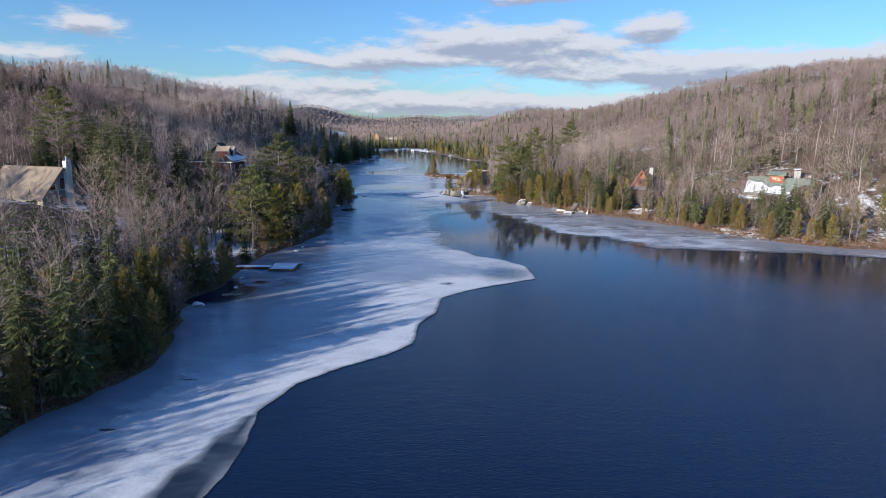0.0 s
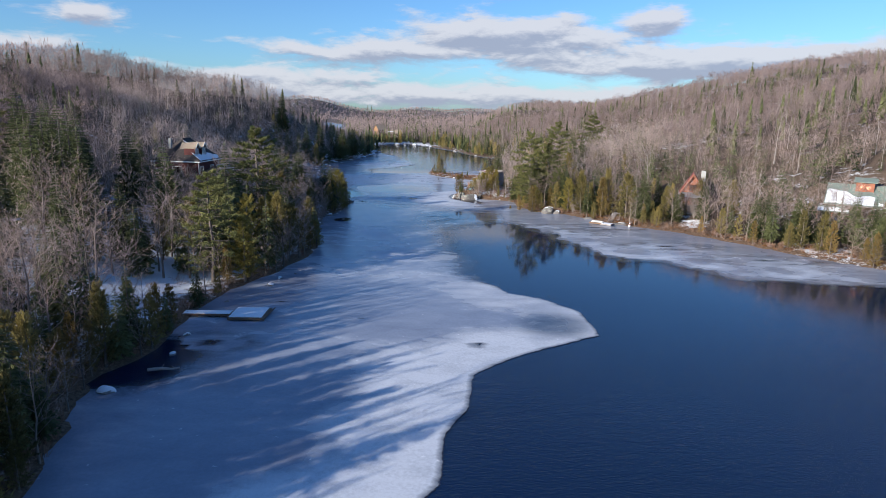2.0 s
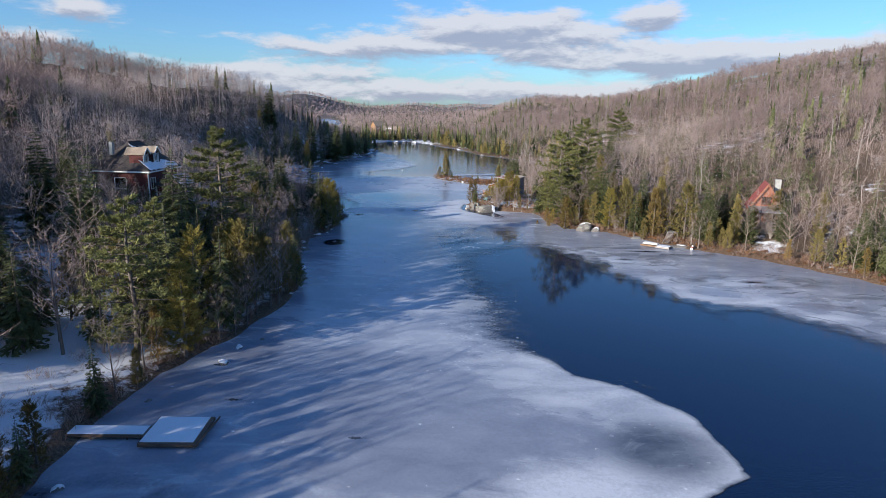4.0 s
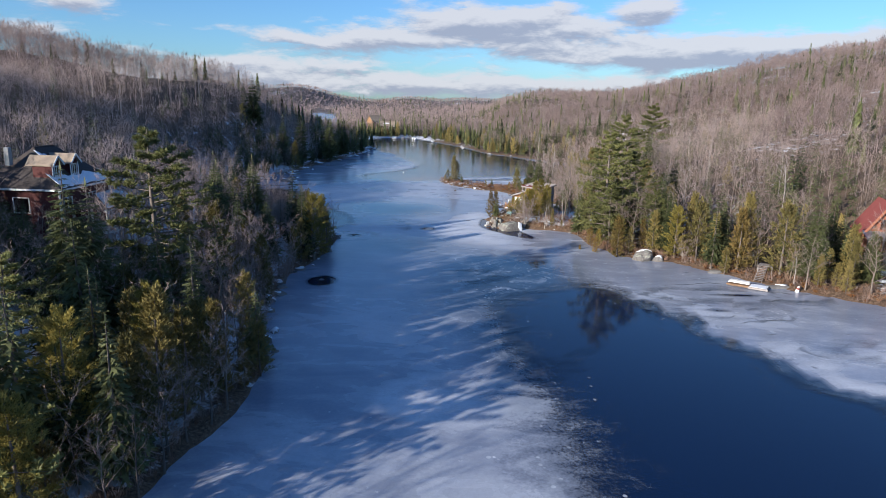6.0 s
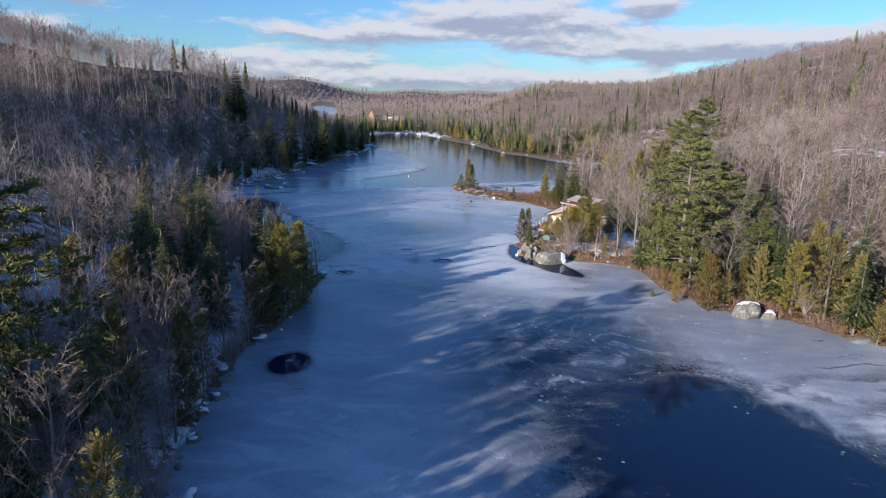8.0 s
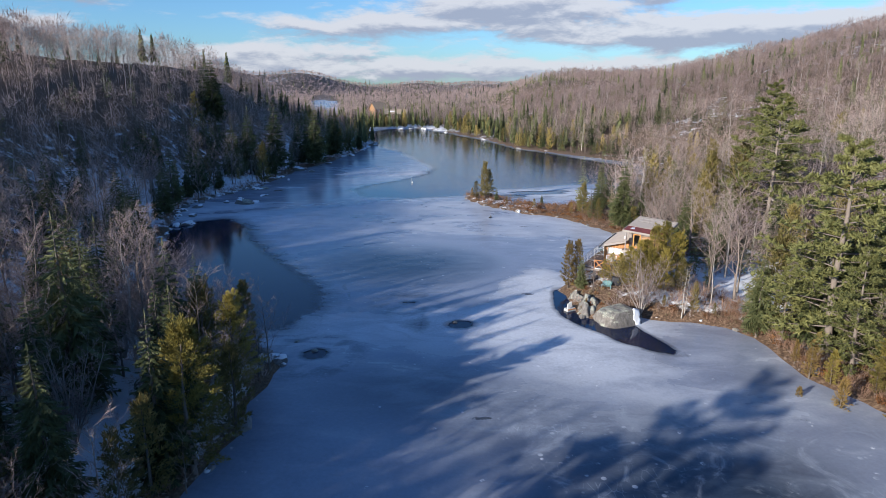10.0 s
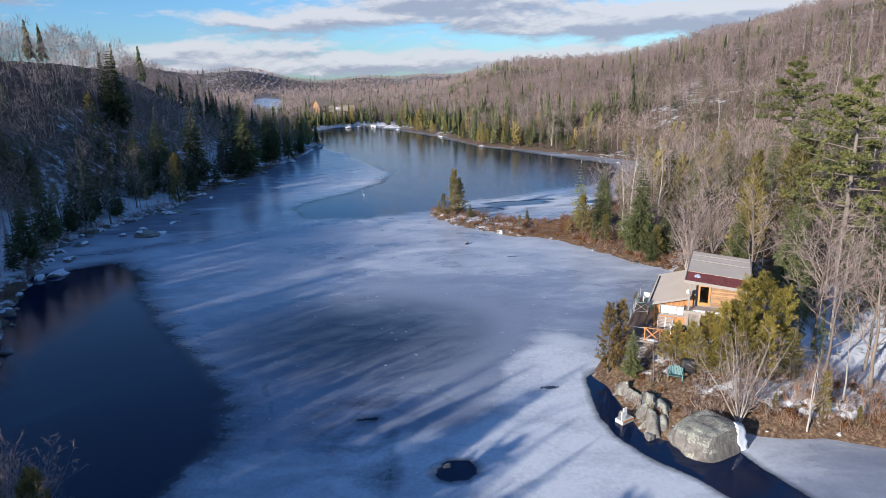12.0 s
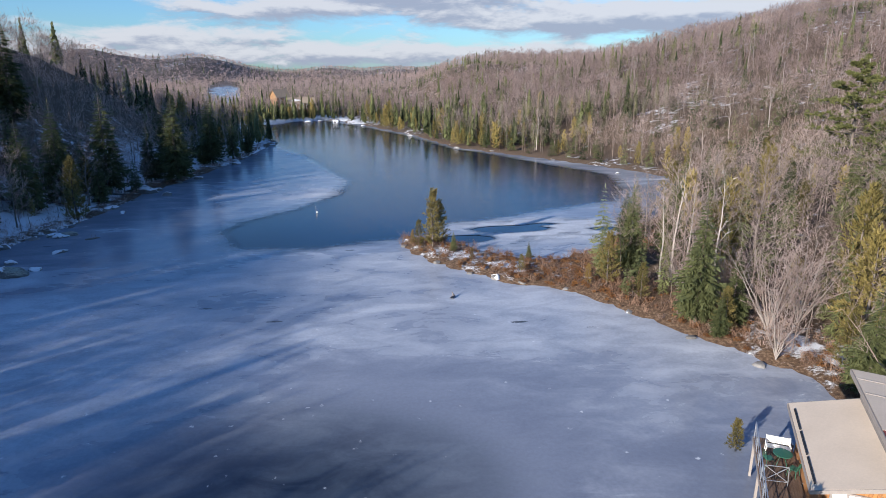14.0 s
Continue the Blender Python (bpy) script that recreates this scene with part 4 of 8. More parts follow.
def scatter_mesh(name, kinds, spots, mat, seed, label, category, tone=(-0.25, 0.45)):
    """One mesh of many copies of a few shapes: spots are rows of x, y, z, scale; kind and turn by chance."""
    rng = np.random.default_rng(seed)
    vs, fs, tints, n = [], [], [], 0
    pick = rng.integers(0, len(kinds), len(spots))
    for (x, y, z, s), k in zip(spots, pick):
        v, f = kinds[k]
        a = rng.uniform(0, 6.283)
        c, d = math.cos(a) * s, math.sin(a) * s
        w = s * rng.uniform(0.9, 1.12)
        vs.append(np.stack([v[:, 0] * c - v[:, 1] * d + x, v[:, 0] * d + v[:, 1] * c + y, v[:, 2] * w + z], 1))
        fs.append(f + n)
        tints.append(np.full(len(v), rng.uniform(*tone)))
        n += len(v)
    v, f = np.concatenate(vs), np.concatenate(fs)
    me = bpy.data.meshes.new(name)
    me.vertices.add(len(v))
    me.vertices.foreach_set("co", v.astype(np.float32).ravel())
    me.loops.add(f.size)
    me.loops.foreach_set("vertex_index", f.astype(np.int32).ravel())
    me.polygons.add(len(f))
    me.polygons.foreach_set("loop_start", np.arange(0, f.size, 3, dtype=np.int32))
    me.attributes.new("tint", "FLOAT", "POINT").data.foreach_set("value", np.concatenate(tints).astype(np.float32))
    me.update(calc_edges=True)
    me.materials.append(mat)
    return tagged(new(name, me), label, category, kind="stuff")


# kept free of trees: houses and yards (x, y, radius)
CLEAR = [(-43.3, 124.4, 4.5), (-40.0, 119.5, 3.5), (-37.0, 115.0, 3.0), (-3, 216, 5.0), (4, 211.5, 4.0), (10, 216, 4.5), (41.0, 139.4, 3.0), (39.4, 135.6, 2.6), (38.0, 131.8, 2.4), (36.6, 128.5, 2.0), (-27.3, 80, 3.2), (-29, 84, 3), (-31.5, 88, 3), (-57.5, 98, 5.0), (-27.2, 142, 2.0), (-27.8, 146, 2.0), (-27, 138.5, 2.0), (-29.5, 149.5, 2.0), (-61, 97, 8.0), (-54, 88, 6.5), (-47, 78, 5), (-47.0, 131.0, 7.5), (65, 127, 6.3), (41, 143, 3.5), (8.2, 178.3, 6.2), (5.4, 175, 5.0), (4.6, 169.5, 6), (-35, 84, 4), (37, 137, 2.5), (-40, 95, 3), (-38, 413, 4.2), (-48, 427, 2.5), (27, 139.5, 1.5), (-25, 55.5, 1)]


def free(x, y, pad=0.0):
    ok = np.ones(np.shape(x), bool)
    for cx, cy, r in CLEAR:
        ok &= np.hypot(x - K * cx, y - K * cy) > K * r + pad
    return ok


def jittered(x0, x1, y0, y1, cell, rng):
    xs, ys = K * np.arange(x0, x1, cell), K * np.arange(y0, y1, cell)
    cell = K * cell
    gx, gy = np.meshgrid(xs, ys)
    return (gx + rng.uniform(-0.5, 0.5, gx.shape) * cell).ravel(), (gy + rng.uniform(-0.5, 0.5, gy.shape) * cell).ravel()


rng = np.random.default_rng(7)
TREES = []      # x, y of the singly built trees, to keep the scattered ones apart


def plant(proto, x, y, height, own_height, turn=0.0, sink=0.05):
    s = height / own_height
    ob = copy_thing(proto, Matrix.Translation((x, y, height_at(x, y) - sink)) @ Matrix.Rotation(turn, 4, "Z"))
    ob.scale = (s * random.uniform(0.92, 1.1), s * random.uniform(0.92, 1.1), s)
    TREES.append((x, y))
    return ob


def proto(kind, label, group, trunk, crown, bark, leaf):
    return tagged(tree_thing(kind, trunk, crown, bark, leaf), label, "tree", group)


BARE = [proto("bare_tree", "leafless grey-brown broadleaf tree on the wooded bank", "bare trees on the banks", *bare_tree(i, 9, 16, 5, 8, 0.019 + 0.003 * (i % 2), spread=0.38, lift=0.85), M_BARK, M_TWIG) for i in range(5)]
BIRCH = [proto("birch_tree", "leafless birch with pale bark near the shore", "birches on the banks", *bare_tree(20 + i, 9, 11, 4, 6, 0.022, spread=0.28), M_BIRCH, M_TWIG) for i in range(2)]
SPRUCE = [proto("spruce_tree", "dark green spruce with drooping boughs", "spruces on the banks", *spruce_tree(i, 9, 28, 8, 3, droop=0.6, gap=0.06 + 0.06 * (i == 2), reach=(0.21, 0.24, 0.185)[i]), M_BARK, M_SPRUCE) for i in range(3)]
CEDAR = [proto("cedar_tree", "dense olive and rust-tinted cedar at the shore", "cedars along the shore", *cedar_tree(40 + i, 6, 3000, 0.215, 0.2 + 0.035 * i), M_BARK, M_CEDAR) for i in range(3)]
PINE = [proto("pine_tree", "tall green white pine with layered limbs", "white pines", *pine_tree(60 + i, 15, 56, 21, 15, reach=0.31 + 0.03 * i, start=0.12, needle=0.33), M_BARK, M_PINE) for i in range(2)]
CLUMP = [proto("clump_tree", "pale many-stemmed leafless tree at the water", "many-stemmed trees", *clump_tree(70 + i, 7, 17), M_PALEBARK, M_TWIG) for i in range(2)]
LUSH = [proto("lush_cedar", "broad dense yellow-olive cedar at the water", "broad cedars", *cedar_tree(48 + i, 6, 11500, 0.12, 0.28 + 0.05 * i), M_BARK, M_GOLD) for i in range(2)]
FIR = [proto("fir_tree", "tall dense green fir with a pointed crown", "firs near the shore", *spruce_tree(80 + i, 9, 36, 9, 8, droop=0.45, gap=0.05, reach=(0.215, 0.245)[i]), M_BARK, M_SPRUCE) for i in range(2)]
RUST = [proto("rusty_cedar", "thin cedar turned rust-orange for the winter", "rusty cedars", *cedar_tree(45 + i, 6, 2200, 0.24, 0.2), M_BARK, M_RUST) for i in range(2)]
PROTO_H = {"fir": 9, "lush": 6, "rust": 6, "clump": 7, "bare": 9, "birch": 9, "spruce": 9, "cedar": 6, "pine": 15}

# trees that stand out, by place: kind, x, y, height
MARKED = [("bare", -43.6, 117.8, 7.5), ("bare", -45.0, 120.5, 7.5), ("bare", -42.6, 115.6, 8.0), ("bare", -46.2, 118.6, 8.0), ("fir", -32.0, 112.3, 12.0), ("cedar", 39.0, 138.2, 4.5), ("bare", 40.7, 137.4, 5.0), ("fir", 10.4, 209.8, 7.8), ("rust", 11.6, 151.2, 2.6), ("rust", 13.8, 148.9, 5.6), ("lush", 20.6, 147.6, 6.6), ("rust", 25.6, 141.4, 7.4), ("rust", 9.9, 152.6, 1.6), ("fir", 37.4, 136.4, 6.5), ("cedar", 36.3, 138.0, 6.0), ("fir", 43.2, 139.6, 6.0), ("fir", 10.8, 195.1, 3.4), ("fir", 14.2, 220.1, 6.0), ("fir", 27.2, 213.4, 6.6), ("fir", 31.9, 206.8, 10), ("fir", 33.6, 202.7, 8.6), ("fir", 30.7, 209.5, 7.2), ("fir", -26.8, 41.5, 10.2), ("fir", -24.6, 42.5, 10.5), ("fir", -24.0, 46.6, 7.5), ("fir", -27.4, 37.5, 8.5), ("fir", -26.0, 47.5, 9.5), ("fir", -25.2, 53, 7), ("fir", -26.6, 57.5, 9),
          ("fir", -42, 126.5, 5.5), ("fir", -44, 127.3, 5.1), ("fir", -46, 127.8, 4.7), ("fir", -40.5, 128.4, 5.5), ("fir", -41.2, 123.0, 6.1), ("fir", -47.8, 127.0, 4.8), ("fir", -45.0, 125.2, 5.3), ("spruce", 38.5, 138, 6), ("spruce", 37, 139.6, 6.5), ("cedar", 42.6, 139.4, 6.0), ("fir", 36, 141.6, 7.5), ("bare", 61, 118, 7.5), ("bare", 63.5, 119, 7.5), ("spruce", 66, 118.5, 6.5), ("bare", 58.8, 120, 7.5), ("spruce", 60, 117, 5.5), ("bare", 68, 119, 8),
          ("fir", -41.5, 119.2, 6.7), ("fir", -44, 117.5, 6.8), ("fir", -39, 116.5, 7.4), ("fir", -42.5, 113.5, 7.7), ("fir", -46.5, 118, 6.6), ("fir", -38, 120, 6.9), ("fir", -48.0, 115, 7.2), ("spruce", -40, 405, 7), ("spruce", -36, 404, 6.5), ("spruce", -43, 404, 7.5), ("spruce", -33, 406, 7), ("spruce", -34.5, 403, 5.5), ("spruce", -41.5, 402, 6), ("bare", -38, 403, 5.5), ("bare", -45, 408, 6), ("bare", -44.5, 126, 5.2), ("bare", -43, 124, 5.7), ("fir", -46.5, 124.5, 5.3), ("bare", -47.5, 122.5, 5.7), ("bare", -41.2, 127.5, 5.5), ("bare", -49.5, 125, 11), ("fir", -43.6, 121.8, 6.0), ("bare", -45.4, 120.5, 6.2), ("bare", -48.6, 119.5, 6.3), ("bare", -51, 121, 11), ("fir", -51.5, 124.5, 10.5),
          ("fir", -40.0, 124.8, 6.0), ("bare", -39.2, 130, 9), ("bare", -52.5, 118, 10.5), ("fir", -49.0, 122.2, 5.7), ("bare", -42.2, 118.5, 6.7),
          ("fir", -38.5, 121.5, 6.7), ("fir", -42, 120.5, 6.4), ("fir", -45, 122, 5.9), ("cedar", -35.5, 123.5, 5.0), ("fir", -36.5, 119.5, 7.2), ("fir", -33.2, 118.4, 6.0), ("cedar", -30.0, 112.5, 6.0), ("fir", -41.5, 117.5, 7.0), ("fir", -29.5, 108, 7.0), ("cedar", -26.5, 106, 7.0), ("fir", -26.8, 100.5, 8.0), ("clump", 4.2, 166.3, 6.0), ("birch", 7.1, 165.2, 4.8), ("birch", 7.5, 165.6, 4.0), ("bare", 10.8, 169.5, 8.0), ("bare", 12.0, 172.5, 9.5), ("bare", 13.5, 170.0, 8.5), ("birch", 10.0, 166.8, 5.5), ("bare", 15.0, 176.0, 9.5), ("clump", 12.6, 191.5, 5.0), ("bare", 0.95, 169.7, 3.4), ("clump", 21.5, 147.0, 4.0), ("clump", 55.0, 108.5, 4.0), ("birch", 29.6, 136.4, 4.0), ("clump", -24.5, 133.5, 5.0),
          ("clump", -23.0, 118.5, 5.0), ("pine", 14.4, 157.6, 15.2), ("pine", 24, 188, 16.0), ("fir", 17, 183, 8), ("fir", 19, 186, 8.5), ("fir", 14.5, 186.5, 7), ("fir", 21, 179, 8), ("fir", 11.5, 161.8, 6.5), ("pine", 40.5, 222.5, 15.5), ("pine", -27.5, 91, 12.3), ("pine", 19, 152, 8.0), ("pine", 15, 160, 9.0), ("fir", -32.4, 123.4, 7.4), ("fir", -33.4, 153, 9.0), ("fir", -27.7, 155.4, 7.5), ("lush", -23.6, 143.8, 7.9), ("lush", -24.3, 152.0, 6.2), ("fir", -25.6, 147.2, 8.2), ("fir", -32.0, 148.7, 10.9), ("fir", -27.8, 139.7, 8.2), ("fir", -31.8, 139.5, 9.5), ("fir", -34.2, 142.5, 10.5), ("fir", -36.5, 148, 10), ("fir", -30.0, 136.5, 8.5), ("lush", -24.8, 104.8, 8.0), ("lush", -26.0, 98.5, 8.5), ("lush", -24.6, 92.5, 7.5), ("fir", -29.5, 95.5, 10.0),
          ("cedar", -25.4, 157.4, 5.2), ("cedar", -24.6, 141.5, 5.0), ("cedar", -24.5, 152.5, 5.0), ("cedar", -25.5, 149.5, 4.6), ("fir", -42, 71, 5.5), ("fir", -40, 87.6, 7.0), ("cedar", -6.2, 219.5, 6.0), ("cedar", -5.5, 220.2, 4.6), ("cedar", -7.6, 219.9, 2.8), ("rust", -8.2, 220.6, 1.6), ("rust", -3.0, 214.5, 1.2), ("cedar", 0.8, 210.5, 1.6), ("rust", 5.6, 206.6, 1.8), ("cedar", 8.5, 202.5, 3.0),
          ("fir", -4.4, 217.3, 2.2), ("fir", 2.4, 214.2, 1.8), ("fir", -65.0, 260.6, 16.0), ("spruce", -70, 268, 10.0), ("pine", -70.5, 117.1, 14.5), ("fir", -101.8, 153.6, 9.0), ("fir", -99.0, 155.4, 8.0), ("fir", -97.6, 157.0, 9.5), ("fir", -95.2, 157.9, 8.0), ("fir", -93.7, 158.8, 9.0), ("fir", -103.5, 152.0, 8.5), ("cedar", -27.8, 73.8, 5.0), ("cedar", -28.6, 71.0, 5.5), ("rust", -29.2, 68.2, 4.0), ("bare", -27.4, 75.6, 5.5), ("bare", -29.8, 69.8, 7.0), ("spruce", 20, 231, 6.0), ("fir", 12.6, 196.6, 5.5), ("spruce", 21.5, 226, 4.5), ("lush", 2.25, 171.4, 1.9), ("lush", 2.8, 171.1, 2.5), ("lush", 3.4, 170.5, 2.7), ("lush", 4.1, 170.1, 3.5), ("lush", 4.9, 169.9, 4.1), ("lush", 5.4, 169.8, 4.1), ("lush", 6.1, 170.0, 5.4), ("lush", 7.0, 169.9, 5.6), ("lush", 7.9, 169.5, 4.9), ("lush", 4.4, 169.0, 3.4), ("lush", 5.5, 168.7, 3.8),
          ("lush", 6.6, 168.5, 3.7), ("cedar", 3.3, 169.5, 2.6), ("cedar", 7.9, 168.2, 3.0), ("fir", 0.1, 170.8, 3.4), ("rust", -0.7, 172.5, 4.3), ("rust", 0.1, 172.9, 4.0), ("rust", -0.2, 166.9, 0.8), ("cedar", 4.9, 183.0, 2.6), ("rust", 11.8, 155.0, 2.6), ("lush", 12.6, 154.0, 2.4), ("lush", 14.8, 152.2, 4.4), ("rust", 11.9, 157.0, 1.6), ("cedar", 8.3, 165.9, 2.6), ("cedar", 9.6, 165.0, 1.2), ("cedar", 6.0, 166.3, 1.0), ("fir", 8.6, 182.4, 3.0), ("pine", 14.2, 154.6, 8.5), ("pine", 18.4, 158.5, 12.0), ("pine", 12.8, 160.5, 6.0), ("fir", -36, 60, 7.5), ("fir", -30, 52, 8), ("fir", -33, 55, 7), ("cedar", -25.5, 55, 7.0),
          ("cedar", -24.6, 50.5, 7.0), ("cedar", -27, 60.5, 6.5), ("cedar", -29.2, 62, 6.0), ("fir", -30, 66, 6.0), ("cedar", -23.5, 99.5, 7.0), ("cedar", -23.6, 103, 8.4), ("cedar", -22.8, 106.5, 6.6), ("cedar", -23.4, 110.5, 5.4), ("fir", -26, 98, 7), ("pine", -30, 101, 10),
          ("cedar", 14.2, 152.2, 2.2), ("cedar", 15.5, 149.6, 3.4), ("cedar", 13.4, 157.2, 2.0), ("cedar", 22.8, 146.2, 7.6), ("cedar", 26.8, 142.5, 9.0), ("cedar", 31.6, 135.4, 3.6), ("cedar", 33.5, 133.6, 3.4), ("cedar", 47.5, 117, 3.4), ("cedar", 29.6, 139.4, 8.5), ("fir", 20.4, 149.4, 8.5), ("cedar", 18.6, 149.8, 5.5),
          ("fir", -49.4, 252.2, 15.0), ("fir", -43.4, 264.1, 14.5), ("cedar", -47.3, 236.2, 7.8), ("fir", -52.3, 244, 13.5), ("fir", -53.6, 238, 11.5), ("fir", -46.0, 268, 12.0), ("fir", -42.0, 282, 12.5), ("spruce", -44.5, 290, 12.0),
          ("clump", 14.6, 195.5, 7.5), ("clump", 12.0, 203.4, 5.2), ("clump", 17.3, 196.2, 7.5), ("clump", 13.4, 199.0, 6.5), ("cedar", 20.3, 195.2, 9.5), ("cedar", 22.6, 192.0, 11.0), ("cedar", 11.3, 195.4, 3.4), ("clump", 20.6, 189.5, 5.5), ("cedar", 18.4, 191.8, 8.0),
          ("clump", -41.1, 117.4, 6.5), ("clump", -38.5, 118.4, 6.0), ("clump", -36.7, 121.1, 6.0), ("clump", -34.7, 125.0, 6.0), ("clump", -31.8, 127.0, 6.0), ("clump", -28.3, 129.5, 5.5), ("clump", -39.8, 113.0, 6.0),
          ("pine", -31.0, 120.4, 15.8), ("clump", -27.5, 114.0, 6.0), ("clump", -31.5, 115.5, 6.5), ("clump", -26.8, 120.0, 5.5), ("clump", -34.0, 117.5, 6.5), ("clump", -29.5, 123.0, 5.5), ("clump", -25.6, 125.0, 5.0), ("bare", 41.6, 140.0, 7.5), ("bare", 40.2, 138.6, 7.0), ("clump", 41.0, 137.0, 4.5), ("clump", -28.0, 160.5, 5.0), ("clump", -30.5, 157.0, 6.0), ("clump", -33.5, 160.0, 6.5)]
KINDS = {"fir": FIR, "lush": LUSH, "rust": RUST, "clump": CLUMP, "bare": BARE, "birch": BIRCH, "spruce": SPRUCE, "cedar": CEDAR, "pine": PINE}
for kind, x, y, h in MARKED:
    plant(random.choice(KINDS[kind]), K * x, K * y, K * h, PROTO_H[kind], random.uniform(0, 6.28))


def band(count, kinds, x0, x1, y0, y1, near, far, heights):
    """Single trees by chance between two distances from the shore."""
    made = 0
    while made < count:
        x, y = K * rng.uniform(x0, x1, 400), K * rng.uniform(y0, y1, 400)
        d = shore_distance(x, y) / K
        for px, py in zip(x[(d > near) & (d < far) & free(x, y)], y[(d > near) & (d < far) & free(x, y)]):
            if made >= count:
                break
            if any((px - tx) ** 2 + (py - ty) ** 2 < 3.6 for tx, ty in TREES):
                continue
            k = kinds[int(rng.integers(0, len(kinds)))]
            plant(random.choice(KINDS[k]), px, py, K * rng.uniform(*heights[k]), PROTO_H[k], rng.uniform(0, 6.28))
            made += 1


TALL = {"bare": (7.0, 11.5), "birch": (7.5, 11), "spruce": (5, 11), "cedar": (4.5, 7.5), "pine": (8, 12)}
LOWER = {"fir": (4.5, 10), "clump": (4.5, 7.5), "bare": (5.5, 10), "birch": (6.5, 10), "spruce": (3.5, 9.5), "cedar": (3.5, 8.0), "pine": (6, 10)}
HIGH = {"fir": (11.5, 14.5), "bare": (10, 12)}
DEEP = {"fir": (9.5, 13), "spruce": (9, 12), "bare": (8, 11)}
SHORE = {"cedar": (2.5, 6.5), "rust": (2.0, 5.0), "spruce": (3.5, 7.5), "bare": (3.5, 6.5)}
band(64, ["bare", "bare", "bare", "bare", "spruce"], -48, -20, 40, 112, 1.0, 20, TALL)
# trees out of view whose shadows fall across the near ice
band(40, ["bare", "bare", "bare", "spruce"], -62, -24, -14, 38, 0.8, 20, TALL)
# tall firs added to deepen the shade on the ice
band(16, ["fir", "fir", "spruce", "bare"], -66, -28, 84, 122, 6, 24, DEEP)
band(70, ["fir", "spruce", "bare", "spruce", "bare"], -84, -36, 165, 310, 0.6, 15, LOWER)
# taller ones added farther back, so that their shade reaches the channel
band(22, ["fir", "fir", "bare"], -68, -46, 94, 122, 14, 50, HIGH)
band(54, ["cedar", "bare", "bare", "spruce", "rust"], -36, -18, 30, 118, 0.02, 1.3, SHORE)
band(26, ["cedar", "bare", "bare"], -34, -18, 118, 164, 0.02, 1.2, SHORE)
band(24, ["rust", "cedar", "bare"], 9, 62, 98, 160, 0.1, 3.0, SHORE)
band(46, ["spruce", "spruce", "spruce", "cedar"], -44, -20, 36, 112, 0.5, 13, TALL)
band(80, ["bare", "bare", "bare", "bare", "spruce", "birch"], -48, -20, 112, 166, 1.0, 20, LOWER)
band(52, ["cedar", "spruce", "clump", "clump"], -42, -20, 112, 164, 0.5, 12, LOWER)
band(70, ["bare", "bare", "spruce", "spruce"], -75, -36, 165, 260, 1.0, 16, LOWER)
band(100, ["bare", "bare", "spruce", "fir", "cedar", "bare"], 10, 66, 100, 160, 0.8, 12, LOWER)
band(95, ["bare", "bare", "cedar", "fir", "bare", "birch", "cedar", "bare"], 5, 45, 160, 245, 1.5, 18, LOWER)
for group in KINDS.values():
    for ob in group:
        for o in (*ob.children_recursive, ob):
            bpy.data.objects.remove(o)

# the woods behind, too many to count
MID_BARE = [dome_tree(100 + i, 9, 125, 0.042, 1.0, wide=0.24 + 0.02 * (i % 3), base=0.28 + 0.04 * (i % 2), limbs=7, stem=0.05).arrays() for i in range(6)]
MID_STEM = [bare_tree(100 + i, 6.5, 1, 0, 0, 0.04, 3, flat=True, girth=0.8)[0].arrays() for i in range(6)]
MID_SPRUCE = [spruce_tree(110 + i, 8, 16, 6, 1, gap=0.04, droop=0.8, reach=0.21)[1].arrays() for i in range(3)]
FAR_BARE = [dome_tree(120 + i, 9, 84, 0.085, 1.15).arrays() for i in range(7)]
FAR_SPRUCE = [cone_spruce(130 + i, 8, 10, 5, 0.17 + 0.02 * i).arrays() for i in range(4)]


def woods(x0, x1, y0, y1, cell, near, far, seed, keep=1.0, low=False):
    r = np.random.default_rng(seed)
    x, y = jittered(x0, x1, y0, y1, cell, r)
    d = shore_distance(x, y) / K
    ok = (d > near) & (d < far) & (free(x, y) | low) & (r.random(x.shape) < keep)
    x, y = x[ok], y[ok]
    z = land_height(x, y)
    ok = z > 0.25
    x, y, z = x[ok], y[ok], z[ok]
    clear = np.ones(x.shape, bool)
    if cell < 4 and not low:
        for tx, ty in TREES:
            clear &= (x - tx) ** 2 + (y - ty) ** 2 > 3.0
    return x[clear], y[clear], z[clear], r


